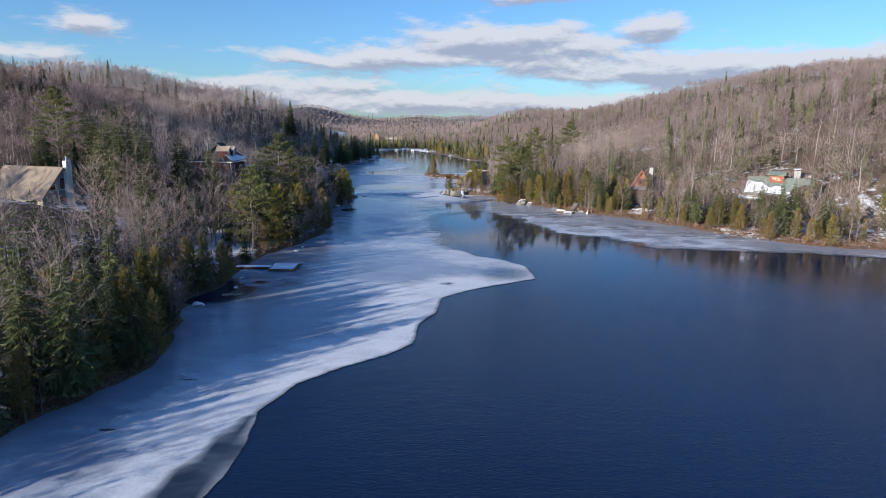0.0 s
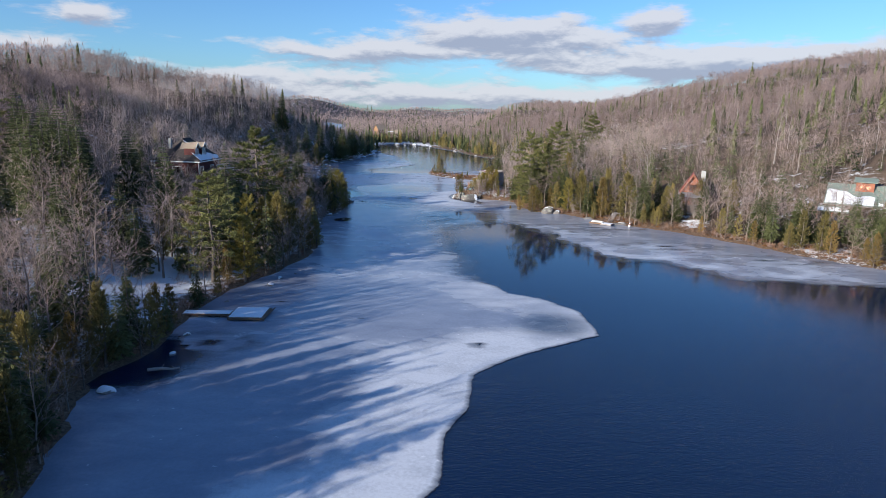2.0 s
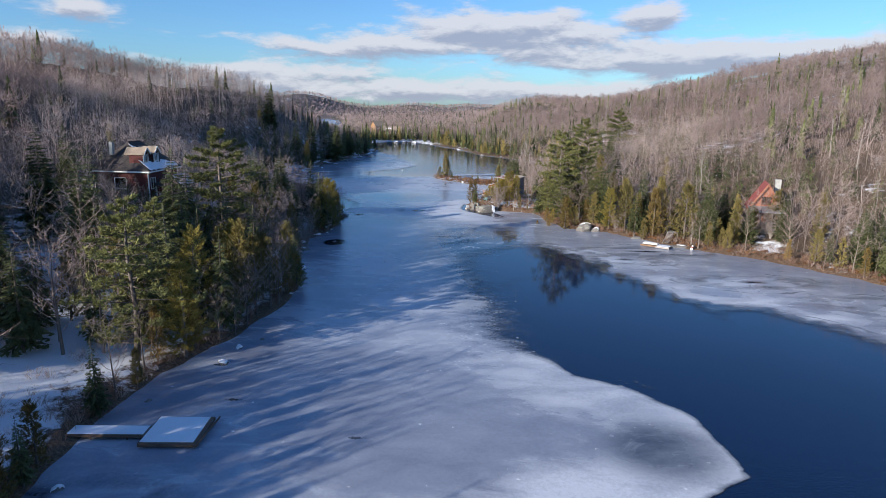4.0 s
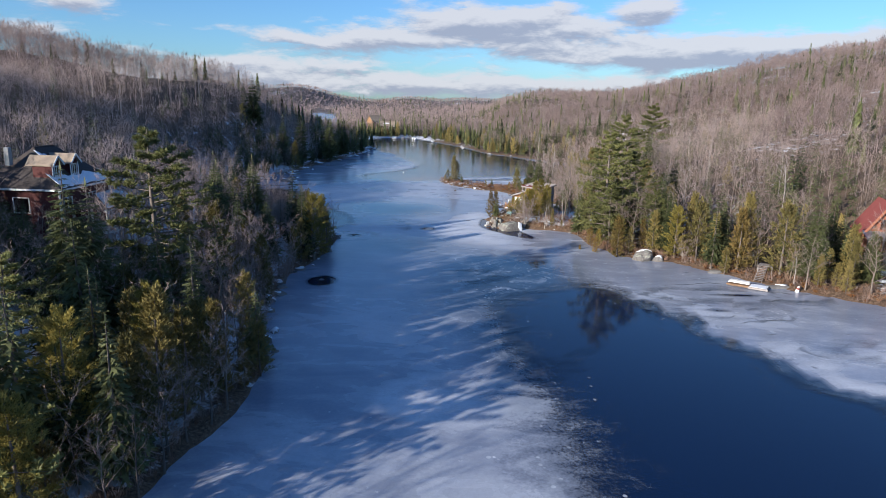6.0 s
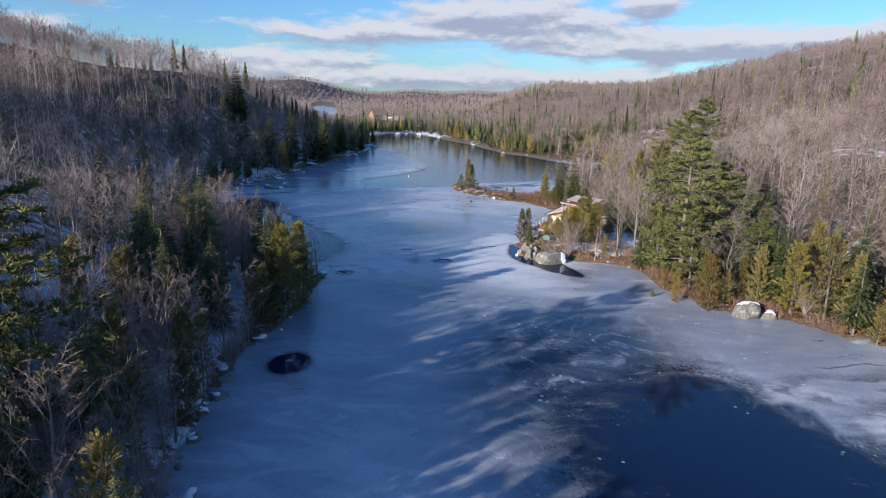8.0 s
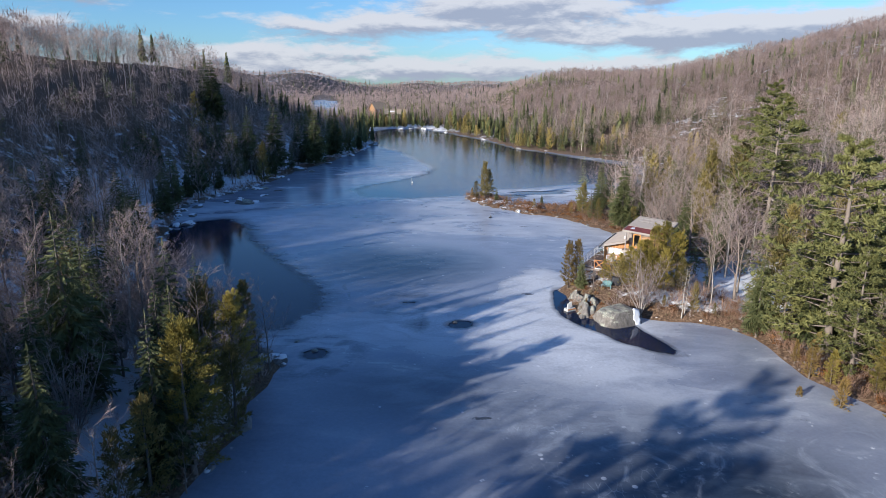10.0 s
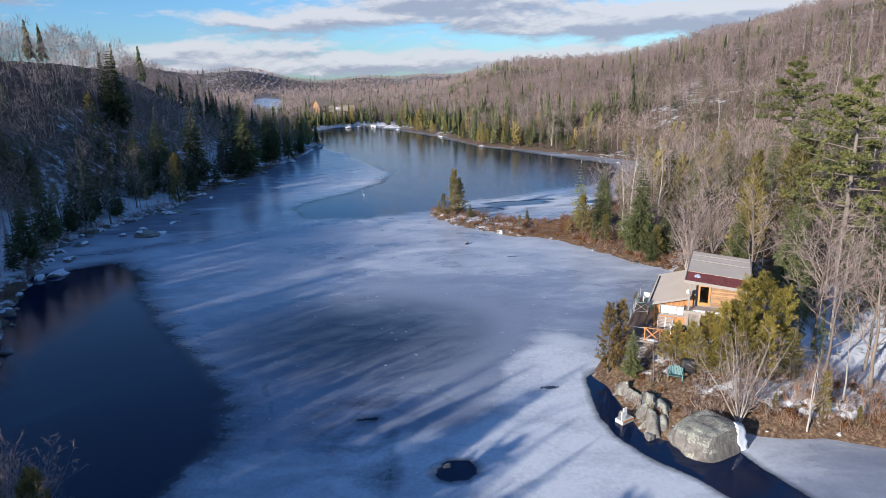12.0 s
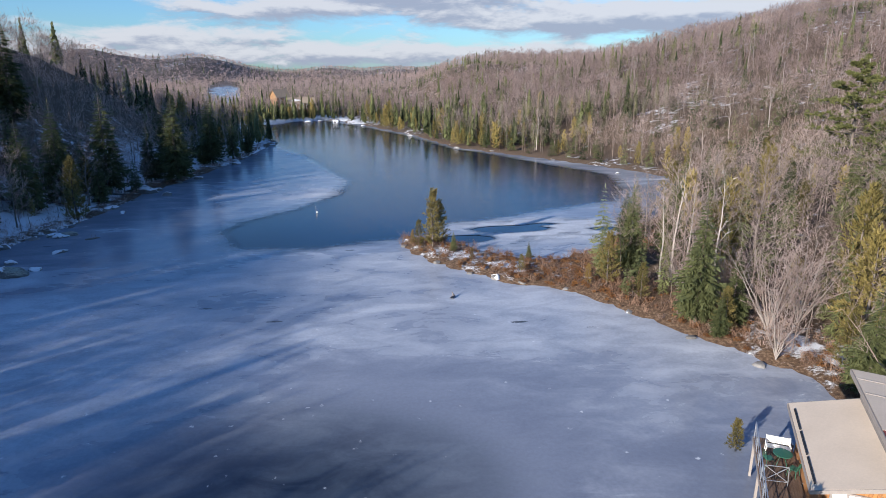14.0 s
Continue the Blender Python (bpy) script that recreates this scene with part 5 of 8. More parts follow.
def grow(name, area, cell, bare, fir, fir_part, stems, sizes, seed, label, cedar=None, fine=None, twig=None):
    x, y, z, r = woods(*area[:4], cell, area[4], area[5], seed)
    patch = 0.5 + 0.5 * wave(x, y, 0.05, 9) + 0.25 * wave(x, y, 0.17, 2)
    d = shore_distance(x, y) / K
    chance = fir_part * (0.3 + 1.3 * patch) * (0.7 + 1.5 * np.exp(-d / 14))
    is_fir = r.random(x.shape) < chance
    s = K * r.uniform(*sizes, x.shape)
    rows = np.stack([x, y, z - 0.1, s], 1)
    if fine:
        x0, x1, y0, y1 = (K * v for v in fine)
        at_hand = (x > x0) & (x < x1) & (y > y0) & (y < y1)
        scatter_mesh(name + "_edge", FINE_BARE, rows[~is_fir & at_hand], M_TWIG, seed + 5, "fine-twigged leafless wood near the shore", "trees")
        g = rows[is_fir & at_hand].copy()
        g[:, 3] *= r.uniform(0.6, 1.3, len(g))
        scatter_mesh(name + "_edge_firs", FINE_SPRUCE, g, M_SPRUCE, seed + 6, "green firs among the wood near the shore", "trees")
        scatter_mesh(name + "_edge_trunks", stems, rows[~is_fir & at_hand], M_BARK, seed + 5, "grey trunks of the wood near the shore", "trees")
        x, y, z, d, rows, is_fir = x[~at_hand], y[~at_hand], z[~at_hand], d[~at_hand], rows[~at_hand], is_fir[~at_hand]
    scatter_mesh(name, bare, rows[~is_fir], twig or M_TWIG, seed, label, "trees")
    if stems:
        scatter_mesh(name + "_trunks", stems, rows[~is_fir], M_BARK, seed, "grey trunks of the leafless wood", "trees")
    f = rows[is_fir].copy()
    f[:, 3] *= r.uniform(0.55, 1.3, len(f))
    rust = (r.random(len(f)) < 0.4 * np.exp(-d[is_fir] / 14)) if cedar else np.zeros(len(f), bool)
    scatter_mesh(name + "_firs", fir, f[~rust], M_SPRUCE, seed + 1, "green spruces and firs among the bare wood", "trees", (-0.5, 0.3))
    if cedar:
        scatter_mesh(name + "_cedars", cedar, f[rust], M_CEDAR, seed + 2, "olive and rust cedars near the water", "trees")


FINE_BARE = [bare_tree(160 + i, 9, 13, 4, 6, 0.024, 3, flat=True, spread=0.4, low=0.22, lift=0.75)[1].arrays() for i in range(6)]
FINE_SPRUCE = [spruce_tree(170 + i, 8, 21, 6, 5, gap=0.08, droop=0.65, reach=0.17)[1].arrays() for i in range(3)]
DOT_SPRUCE = [cone_spruce(136 + i, 8, 6, 4, 0.18 + 0.02 * i).arrays() for i in range(3)]
MID_CEDAR = [cedar_tree(140 + i, 6.5, 420, 0.55, 0.2)[1].arrays() for i in range(3)]
DOT_BARE = [dome_tree(150 + i, 9, 40, 0.17, 1.35, wide=0.29, base=0.42, limbs=3, stem=0.08).arrays() for i in range(6)]
SPECK_BARE = [dome_tree(180 + i, 6.5, 14, 0.8, 1.5, wide=0.36, base=0.3, limbs=0, stem=0.25).arrays() for i in range(5)]
grow("west_wood", (-95, -20, -10, 300, 1.5, 40), 2.75, MID_BARE, MID_SPRUCE, 0.14, MID_STEM, (0.5, 0.95), 31, "leafless wood on the west bank", MID_CEDAR, (-44, -18, 62, 166))
grow("east_wood", (5, 95, 95, 330, 1.5, 40), 2.3, MID_BARE, MID_SPRUCE, 0.34, MID_STEM, (0.5, 0.9), 33, "leafless wood on the east bank", MID_CEDAR, (5, 34, 138, 212))
grow("west_slope_wood", (-180, -30, 20, 420, 40, 85), 2.9, FAR_BARE, FAR_SPRUCE, 0.09, None, (0.6, 1.05), 35, "leafless wood up the west hill", twig=M_MAUVE_SHADED)
grow("west_hill_wood", (-175, -40, 30, 430, 85, 140), 2.6, DOT_BARE, FAR_SPRUCE, 0.1, None, (0.65, 1.1), 34, "leafless wood on top of the west hill", twig=M_MAUVE_SHADED)
grow("east_slope_wood", (20, 220, 60, 560, 40, 100), 2.85, FAR_BARE, FAR_SPRUCE, 0.24, None, (0.5, 0.95), 36, "leafless wood up the east slope", twig=M_MAUVE_SHADED)
grow("east_hill_wood", (60, 420, 60, 700, 100, 330), 4.3, DOT_BARE, DOT_SPRUCE, 0.17, None, (0.55, 1.0), 37, "leafless wood over the east hill", twig=M_MAUVE_SHADED)
grow("north_wood", (-120, 60, 300, 640, 0.6, 40), 3.0, FAR_BARE, FAR_SPRUCE, 0.5, None, (0.55, 0.95), 39, "mixed wood at the north end of the lake", MID_CEDAR, twig=M_MAUVE_SHADED)
grow("valley_wood", (-230, 160, 400, 760, 40, 400), 5.0, DOT_BARE, DOT_SPRUCE, 0.35, None, (0.45, 0.8), 40, "woods along the valley floor", twig=M_MAUVE_SHADED)
grow("distant_wood", (-700, 300, 760, 1500, 55, 3000), 9.5, SPECK_BARE, DOT_SPRUCE, 0.2, None, (0.65, 1.1), 41, "woods on the distant hills", twig=M_MAUVE_SHADED)
grow("farthest_wood", (-450, 400, 1500, 2300, 55, 3000), 17.0, SPECK_BARE, DOT_SPRUCE, 0.2, None, (0.9, 1.4), 42, "woods on the farthest ridge", twig=M_MAUVE_SHADED)

# pale trunks of birches and poplars that stand out on the slopes
PALE_TREE = [bare_tree(190 + i, 9, 7, 2, 1, 0.07, 3, flat=False, spread=0.22, low=0.35, girth=1.25) for i in range(4)]
PALE_TREE = [Shape.joined(t, c).arrays() for t, c in PALE_TREE]
for nm, area, cell, near, far, keep, seed, label in (
        ("east_pale_trees", (8, 200, 95, 480), 7.0, 6, 110, 0.3, 71, "pale-barked birches and poplars on the east slope"),
        ("west_pale_trees", (-150, -22, 30, 330), 8.0, 5, 75, 0.22, 72, "pale-barked birches and poplars on the west slope")):
    x, y, z, r = woods(*area, cell, near, far, seed, keep)
    scatter_mesh(nm, PALE_TREE, np.stack([x, y, z - 0.1, K * r.uniform(0.65, 1.1, x.shape)], 1), M_PALEBARK, seed, label, "trees")

# undergrowth by the water
SHRUBS = [shrub(i, 1.2, 17).arrays() for i in range(5)]
LEAFY = [shrub(10 + i, 0.5, 9, 50).arrays() for i in range(4)]
TUFTS = [shrub(30 + i, 0.4, 20).arrays() for i in range(4)]
for nm, kinds, cell, area, near, far, keep, mat, seed, label in (
        ("shore_shrubs", SHRUBS, 0.85, (7, 75, 95, 262), 0.02, 6, 0.75, M_SHRUB, 51, "bare reddish brown shrubs along the shore"),
        ("shore_brush", SHRUBS, 1.1, (7, 75, 95, 262), 0.05, 9, 0.35, M_TWIG, 57, "pale grey-brown brush along the shore"),
        ("spit_shrubs", SHRUBS, 0.7, (-10, 14, 203, 226), 0.05, 5, 0.65, M_SHRUB, 52, "bare brown shrubs on the spit"),
        ("spit_leaves", LEAFY, 0.8, (-10, 14, 203, 226), 0.0, 5, 0.5, M_LEAF, 58, "rust-coloured low growth on the spit"),
        ("edge_brush", SHRUBS, 0.66, (-80, -18, 28, 310), -0.1, 1.3, 0.75, M_SHRUB, 61, "dark brown brush hanging over the edge of the ice"),
        ("bank_shrubs", SHRUBS, 1.05, (-60, -18, 30, 260), 0.05, 7, 0.5, M_TWIG, 53, "bare grey shrubs on the snowy bank"),
        ("point_shrubs", SHRUBS, 0.6, (4.2, 13, 164.6, 169), 0.1, 5, 0.55, M_SHRUB, 55, "low bare shrubs among the rocks of the point"),
        ("point_brush", SHRUBS, 0.9, (-1, 13, 166, 173), 0.1, 6, 0.35, M_TWIG, 59, "grey brush round the settee and under the cedars"),
        ("cove_brush", SHRUBS, 0.6, (8, 20, 146, 165.5), 0.0, 3, 0.75, M_SHRUB, 60, "tangled brown brush above the ice of the cove"),
        ("dry_grass", TUFTS, 0.5, (-2, 14, 164, 173), 0.05, 5, 0.5, M_STRAW, 56, "dry tan grass on the point"),
        ("fallen_leaves", LEAFY, 0.95, (0, 75, 95, 225), 0.0, 4.5, 0.75, M_LEAF, 54, "rust-coloured leaves and low growth along the shore")):
    x, y, z, r = woods(*area, cell, near, far, seed, keep, True)
    scatter_mesh(nm, kinds, np.stack([x, y, z, r.uniform(0.45, 1.15, x.shape)], 1), mat, seed, label, "undergrowth")


# ---- materials of built things ----
M_CEDARWALL = material("cedar_siding", (0.43, 0.2, 0.078), 0.65, (14.0, 0.35), (1.3, 0.3), 0.4, spread=0.22)
M_PALEBOARD = material("bleached_siding", (0.37, 0.215, 0.115), 0.75, (12.0, 0.4), (1.6, 0.4), 0.4, spread=0.25)
M_GREYBOARD = material("weathered_boards", (0.27, 0.24, 0.225), 0.85, (14.0, 0.35), (1.5, 0.3), 0.5, spread=0.25)
M_DECK = material("dark_decking", (0.16, 0.105, 0.075), 0.7, (12.0, 0.35), (1.0, 0.3), 0.4, spread=0.2)
M_ORANGE = material("stained_rail", (0.52, 0.23, 0.075), 0.6, (14.0, 0.25), (2.0, 0.2), 0.3, spread=0.1)
M_TAUPE = material("taupe_roofing", (0.60, 0.50, 0.405), 0.9, (8.0, 0.1), (0.5, 0.12), 0.2, spec=0.1)
M_REDROOF = material("red_shingles", (0.25, 0.065, 0.055), 0.8, (10.0, 0.3), (1.2, 0.2), 0.5, spread=0.15)
M_FASCIA = material("grey_fascia", (0.30, 0.265, 0.24), 0.75, (9.0, 0.2), (1.0, 0.2), 0.3)
M_WHITE = material("white_paint", (0.76, 0.75, 0.72), 0.5, (8.0, 0.08), (1.0, 0.1), 0.15)
M_METAL = material("grey_metal", (0.42, 0.44, 0.47), 0.4, (9.0, 0.15), (1.0, 0.15), 0.1, metal=0.6)
M_BLACK = material("black_cover", (0.022, 0.022, 0.026), 0.6, (9.0, 0.3), (2.0, 0.3), 0.4)
M_TEAL = material("teal_plastic", (0.12, 0.235, 0.24), 0.5, (9.0, 0.1), (2.0, 0.12), 0.15)
M_GREEN = material("green_garden_paint", (0.035, 0.13, 0.085), 0.4, (9.0, 0.15), (2.0, 0.12), 0.15)
M_CURTAIN = material("pale_curtain", (0.72, 0.72, 0.66), 0.9, (5.0, 0.1), (1.5, 0.1), 0.4)
M_BEIGE = material("beige_siding", (0.55, 0.48, 0.38), 0.7, (6.0, 0.12), (0.8, 0.12), 0.2)
M_GREYWALL = material("blue_grey_siding", (0.22, 0.23, 0.26), 0.7, (6.0, 0.15), (0.8, 0.15), 0.2)
M_SHINGLE = material("tan_shingles", (0.31, 0.245, 0.185), 0.85, (5.0, 0.35), (0.6, 0.2), 0.5)
M_DARKSHINGLE = material("charcoal_shingles", (0.06, 0.05, 0.047), 0.85, (6.0, 0.4), (0.6, 0.2), 0.5)
M_REDWALL = material("dark_red_siding", (0.105, 0.028, 0.025), 0.7, (6.0, 0.2), (0.8, 0.2), 0.25)
M_GREENROOF = material("green_metal_roof", (0.19, 0.235, 0.2), 0.6, (4.0, 0.15), (0.5, 0.15), 0.2)
M_REDWOOD = material("red_cedar_wall", (0.29, 0.11, 0.066), 0.7, (10.0, 0.3), (1.0, 0.2), 0.3)
M_STONE = material("chimney_stone", (0.36, 0.36, 0.34), 0.85, (5.0, 0.35), (1.5, 0.2), 0.6)
M_CONCRETE = material("concrete", (0.46, 0.45, 0.43), 0.85, (6.0, 0.2), (1.0, 0.2), 0.3)


def glass_material():
    m = bpy.data.materials.new("window_glass")
    m.use_nodes = True
    n = Nodes(m.node_tree)
    at = n.add("ShaderNodeTexCoord").outputs["Object"]
    b = n.add("ShaderNodeBump", {"Strength": 0.04, "Distance": 0.02, "Height": n.noise(at, 1.2)})
    s = n.add("ShaderNodeBsdfPrincipled", {"Base Color": (0.85, 0.9, 0.9), "Roughness": 0.03, "IOR": 1.45, "Transmission Weight": 1.0, "Normal": b.outputs[0]})
    n.add("ShaderNodeOutputMaterial", {"Surface": s.outputs[0]})
    return m


M_GLASS = glass_material()


# ---- builders ----
def block(bm, at, size, turn=(0, 0, 0), bevel=0.0):
    """A box with its middle at a place; bevel rounds its edges."""
    m = pose(*at, *turn) @ Matrix.Diagonal((*size, 1))
    made = bmesh.ops.create_cube(bm, size=1.0, matrix=m)["verts"]
    if bevel:
        edges = list({e for v in made for e in v.link_edges})
        bmesh.ops.bevel(bm, geom=edges, offset=bevel, segments=1, affect="EDGES")


def beam(bm, a, b, w, h=None, bevel=0.0):
    """A squared bar from a to b."""
    a, b = Vector(a), Vector(b)
    q = (b - a).to_track_quat("Z", "Y")
    m = Matrix.LocRotScale((a + b) / 2, q, (w, h or w, (b - a).length))
    made = bmesh.ops.create_cube(bm, size=1.0, matrix=m)["verts"]
    if bevel:
        bmesh.ops.bevel(bm, geom=list({e for v in made for e in v.link_edges}), offset=bevel, segments=1, affect="EDGES")


def rod(bm, a, b, r, n=8):
    a, b = Vector(a), Vector(b)
    m = Matrix.Translation((a + b) / 2) @ (b - a).to_track_quat("Z", "Y").to_matrix().to_4x4()
    bmesh.ops.create_cone(bm, cap_ends=True, segments=n, radius1=r, radius2=r, depth=(b - a).length, matrix=m)


def slab(bm, corners, thick):
    """A plate: four upper corners in order, and a thickness downwards."""
    top = [bm.verts.new(c) for c in corners]
    low = [bm.verts.new(Vector(c) - Vector((0, 0, thick))) for c in corners]
    bm.faces.new(top)
    bm.faces.new(low[::-1])
    k = len(top)
    for i in range(k):
        bm.faces.new((top[i], low[i], low[(i + 1) % k], top[(i + 1) % k]))


def part(name, bm, mat, parent, label=""):
    me = bpy.data.meshes.new(name)
    bmesh.ops.recalc_face_normals(bm, faces=bm.faces)
    bm.to_mesh(me)
    bm.free()
    me.materials.append(mat)
    ob = new(name, me)
    ob.parent = parent
    return tagged(ob, label)


def made(fill, *args, **kw):
    bm = bmesh.new()
    fill(bm, *args, **kw)
    return bm


def piecewise(name, bm, mat, parent, label=""):
    """Each loose piece of a bmesh as a part of its own."""
    left = set(bm.verts)
    while left:
        isle, edge = [], [left.pop()]
        while edge:
            v = edge.pop()
            isle.append(v)
            for e in v.link_edges:
                w = e.other_vert(v)
                if w in left:
                    left.discard(w)
                    edge.append(w)
        own = bmesh.new()
        twin = {v: own.verts.new(v.co) for v in isle}
        for f in {f for v in isle for f in v.link_faces}:
            own.faces.new([twin[v] for v in f.verts])
        part(name, own, mat, parent, label)
    bm.free()


def pierced(bm, x0, x1, z0, top, y, thick, holes):
    """A wall along x whose upper edge is top(x), with rectangular holes (x0, x1, z0, z1) through it."""
    xs = sorted({x0, x1, *[h[0] for h in holes], *[h[1] for h in holes], *np.linspace(x0, x1, 5)})
    for a, b in zip(xs, xs[1:]):
        if b - a < 1e-4:
            continue
        gaps = sorted((h[2], h[3]) for h in holes if h[0] <= a + 1e-5 and h[1] >= b - 1e-5)
        z = z0
        for g0, g1 in gaps + [(None, None)]:
            ta, tb = (g0, g0) if g0 is not None else (top(a), top(b))
            if min(ta, tb) > z + 1e-4:
                v = [bm.verts.new(p) for yy in (y, y + thick) for p in ((a, yy, z), (b, yy, z), (b, yy, tb), (a, yy, ta))]
                for f in ((0, 1, 2, 3), (7, 6, 5, 4), (0, 4, 5, 1), (1, 5, 6, 2), (2, 6, 7, 3), (3, 7, 4, 0)):
                    bm.faces.new([v[i] for i in f])
            z = g1 if g1 is not None else z
    bmesh.ops.remove_doubles(bm, verts=bm.verts[:], dist=1e-4)


def boards(bm, x0, x1, z0, top, y, width, holes, seed, upright=True, depth=0.03):
    """Cladding of single boards proud of a wall's face at y, leaving the holes free."""
    r = random.Random(seed)
    if upright:
        x = x0
        while x < x1 - 0.02:
            w = min(width * r.uniform(0.85, 1.15), x1 - x)
            z = z0
            spans = sorted((h[2], h[3]) for h in holes if h[0] < x + w and h[1] > x)
            for g0, g1 in spans + [(top(x + w / 2), None)]:
                if g0 - z > 0.05:
                    block(bm, (x + w / 2, y - depth / 2 - r.uniform(0, 0.012), (z + g0) / 2), (w - 0.014, depth, g0 - z))
                z = g1 if g1 is not None else z
            x += w
    else:
        z = z0
        while z < top((x0 + x1) / 2) - 0.02:
            h = min(width * r.uniform(0.9, 1.1), top((x0 + x1) / 2) - z)
            x = x0
            spans = sorted((g[0], g[1]) for g in holes if g[2] < z + h and g[3] > z)
            for g0, g1 in spans + [(x1, None)]:
                if g0 - x > 0.05:
                    block(bm, ((x + g0) / 2, y - depth / 2 - r.uniform(0, 0.012), z + h / 2), (g0 - x, depth, h - 0.014))
                x = g1 if g1 is not None else x
            z += h


def window(parent, x0, x1, z0, z1, y, lights=1, frame_mat=None, curtain=False, m=None):
    """A window in a wall whose face is at y: frame, sill, panes (and a curtain behind)."""
    root = new("window")
    root.parent = parent
    if m is not None:
        root.matrix_local = m
    fm = frame_mat or M_WHITE
    bm = bmesh.new()
    t = 0.07
    for xa, xb, za, zb in ((x0 - t, x0 + 0.02, z0 - t, z1 + t), (x1 - 0.02, x1 + t, z0 - t, z1 + t), (x0 + 0.02, x1 - 0.02, z1 - 0.02, z1 + t), (x0 + 0.02, x1 - 0.02, z0 - t, z0 + 0.02)):
        block(bm, ((xa + xb) / 2, y - 0.02, (za + zb) / 2), (xb - xa, 0.13, zb - za), bevel=0.008)
    for i in range(1, lights):
        xm = x0 + (x1 - x0) * i / lights
        block(bm, (xm, y - 0.01, (z0 + z1) / 2), (0.06, 0.09, z1 - z0 - 0.04))
    part("frame", bm, fm, root)
    part("sill", made(block, ((x0 + x1) / 2, y - 0.06, z0 - t - 0.025), (x1 - x0 + 0.2, 0.2, 0.05), bevel=0.008), fm, root)
    for i in range(lights):
        a, b = x0 + (x1 - x0) * i / lights, x0 + (x1 - x0) * (i + 1) / lights
        pane = part("pane", made(block, ((a + b) / 2, y + 0.03, (z0 + z1) / 2), (b - a - 0.05, 0.012, z1 - z0)), M_GLASS, root)
        pane.visible_shadow = False
    if curtain:
        bm = bmesh.new()
        for k in range(int((x1 - x0) / 0.12)):
            block(bm, (x0 + 0.06 + k * 0.12, y + 0.16 + 0.02 * (k % 2), (z0 + z1) / 2), (0.118, 0.02, z1 - z0 + 0.05))
        part("curtain", bm, M_CURTAIN, root)
    return root


def ribbed(bm, x0, z0, x1, z1, y0, y1, pitch=0.3, high=0.035, thick=0.05):
    """Ribbed roof sheet sloping along x, ribs running down the slope."""
    n = max(2, round((y1 - y0) / pitch))
    prof = []
    for i in range(n):
        y = y0 + (y1 - y0) * i / n
        p = (y1 - y0) / n
        prof += [(y, 0), (y + p * 0.55, 0), (y + p * 0.65, high), (y + p * 0.9, high)]
    prof.append((y1, 0))
    rows = []
    for x, z in ((x0, z0), (x1, z1)):
        rows.append([bm.verts.new((x, y, z + h)) for y, h in prof])
        rows.append([bm.verts.new((x, y, z - thick)) for y, h in prof])
    a, al, b, bl = rows
    for i in range(len(prof) - 1):
        bm.faces.new((a[i], b[i], b[i + 1], a[i + 1]))
        bm.faces.new((al[i], al[i + 1], bl[i + 1], bl[i]))
        bm.faces.new((a[i], a[i + 1], al[i + 1], al[i]))
        bm.faces.new((b[i], bl[i], bl[i + 1], b[i + 1]))
    for i in (0, -1):
        bm.faces.new((a[i], al[i], bl[i], b[i]))


def snow_patch(bm, at, rx, ry, high, seed, tilt=(0, 0), n=26):
    """A low drift with an uneven rim, lying on a plane that rises by tilt along x and y."""
    r = random.Random(seed)
    ph = [r.uniform(0, 6.28) for _ in range(4)]
    rings = []
    for k, (s, h) in enumerate(((1.0, 0.0), (0.86, 0.75), (0.45, 1.0))):
        ring = []
        for i in range(n):
            a = 2 * math.pi * i / n
            w = s * (1 + 0.16 * math.sin(2 * a + ph[0]) + 0.11 * math.sin(3 * a + ph[1]) + 0.07 * math.sin(5 * a + ph[2]) + 0.05 * math.sin(9 * a + ph[3]))
            x, y = rx * w * math.cos(a), ry * w * math.sin(a)
            ring.append(bm.verts.new((at[0] + x, at[1] + y, at[2] + tilt[0] * x + tilt[1] * y + high * h)))
        rings.append(ring)
    for a, b in zip(rings, rings[1:]):
        for i in range(n):
            bm.faces.new((a[i], a[(i + 1) % n], b[(i + 1) % n], b[i]))
    bm.faces.new(rings[-1])


def roof_snow(bm, x0, x1, y0, y1, plane, seed, n=18, thick=0.12):
    """A sheet of snow on a roof from its eave (y0) upwards, ragged along its upper edge."""
    r = random.Random(seed)
    ph = [r.uniform(0, 6.28) for _ in range(3)]
    rows = []
    for i in range(n + 1):
        u = i / n
        x = x0 + (x1 - x0) * u
        top = y1 - (y1 - y0) * (0.30 * u + 0.12 * math.sin(7 * u + ph[0]) + 0.06 * math.sin(17 * u + ph[1]) + 0.04 * r.uniform(-1, 1) + 0.1)
        low = y0 + 0.06 * math.sin(13 * u + ph[2]) + 0.06
        rows.append([bm.verts.new((x, y, plane(x, y) + h)) for y, h in ((low, 0), (low + 0.06, thick), (top - 0.12, thick * 0.8), (top, 0.0))])
    for a, b in zip(rows, rows[1:]):
        for k in range(3):
            bm.faces.new((a[k], b[k], b[k + 1], a[k + 1]))
    for row in (rows[0], rows[-1]):
        bm.faces.new(row)


def thing(name, m, label, category, group=""):
    root = tagged(new(name), label, category, group)
    root.matrix_world = m
    return root


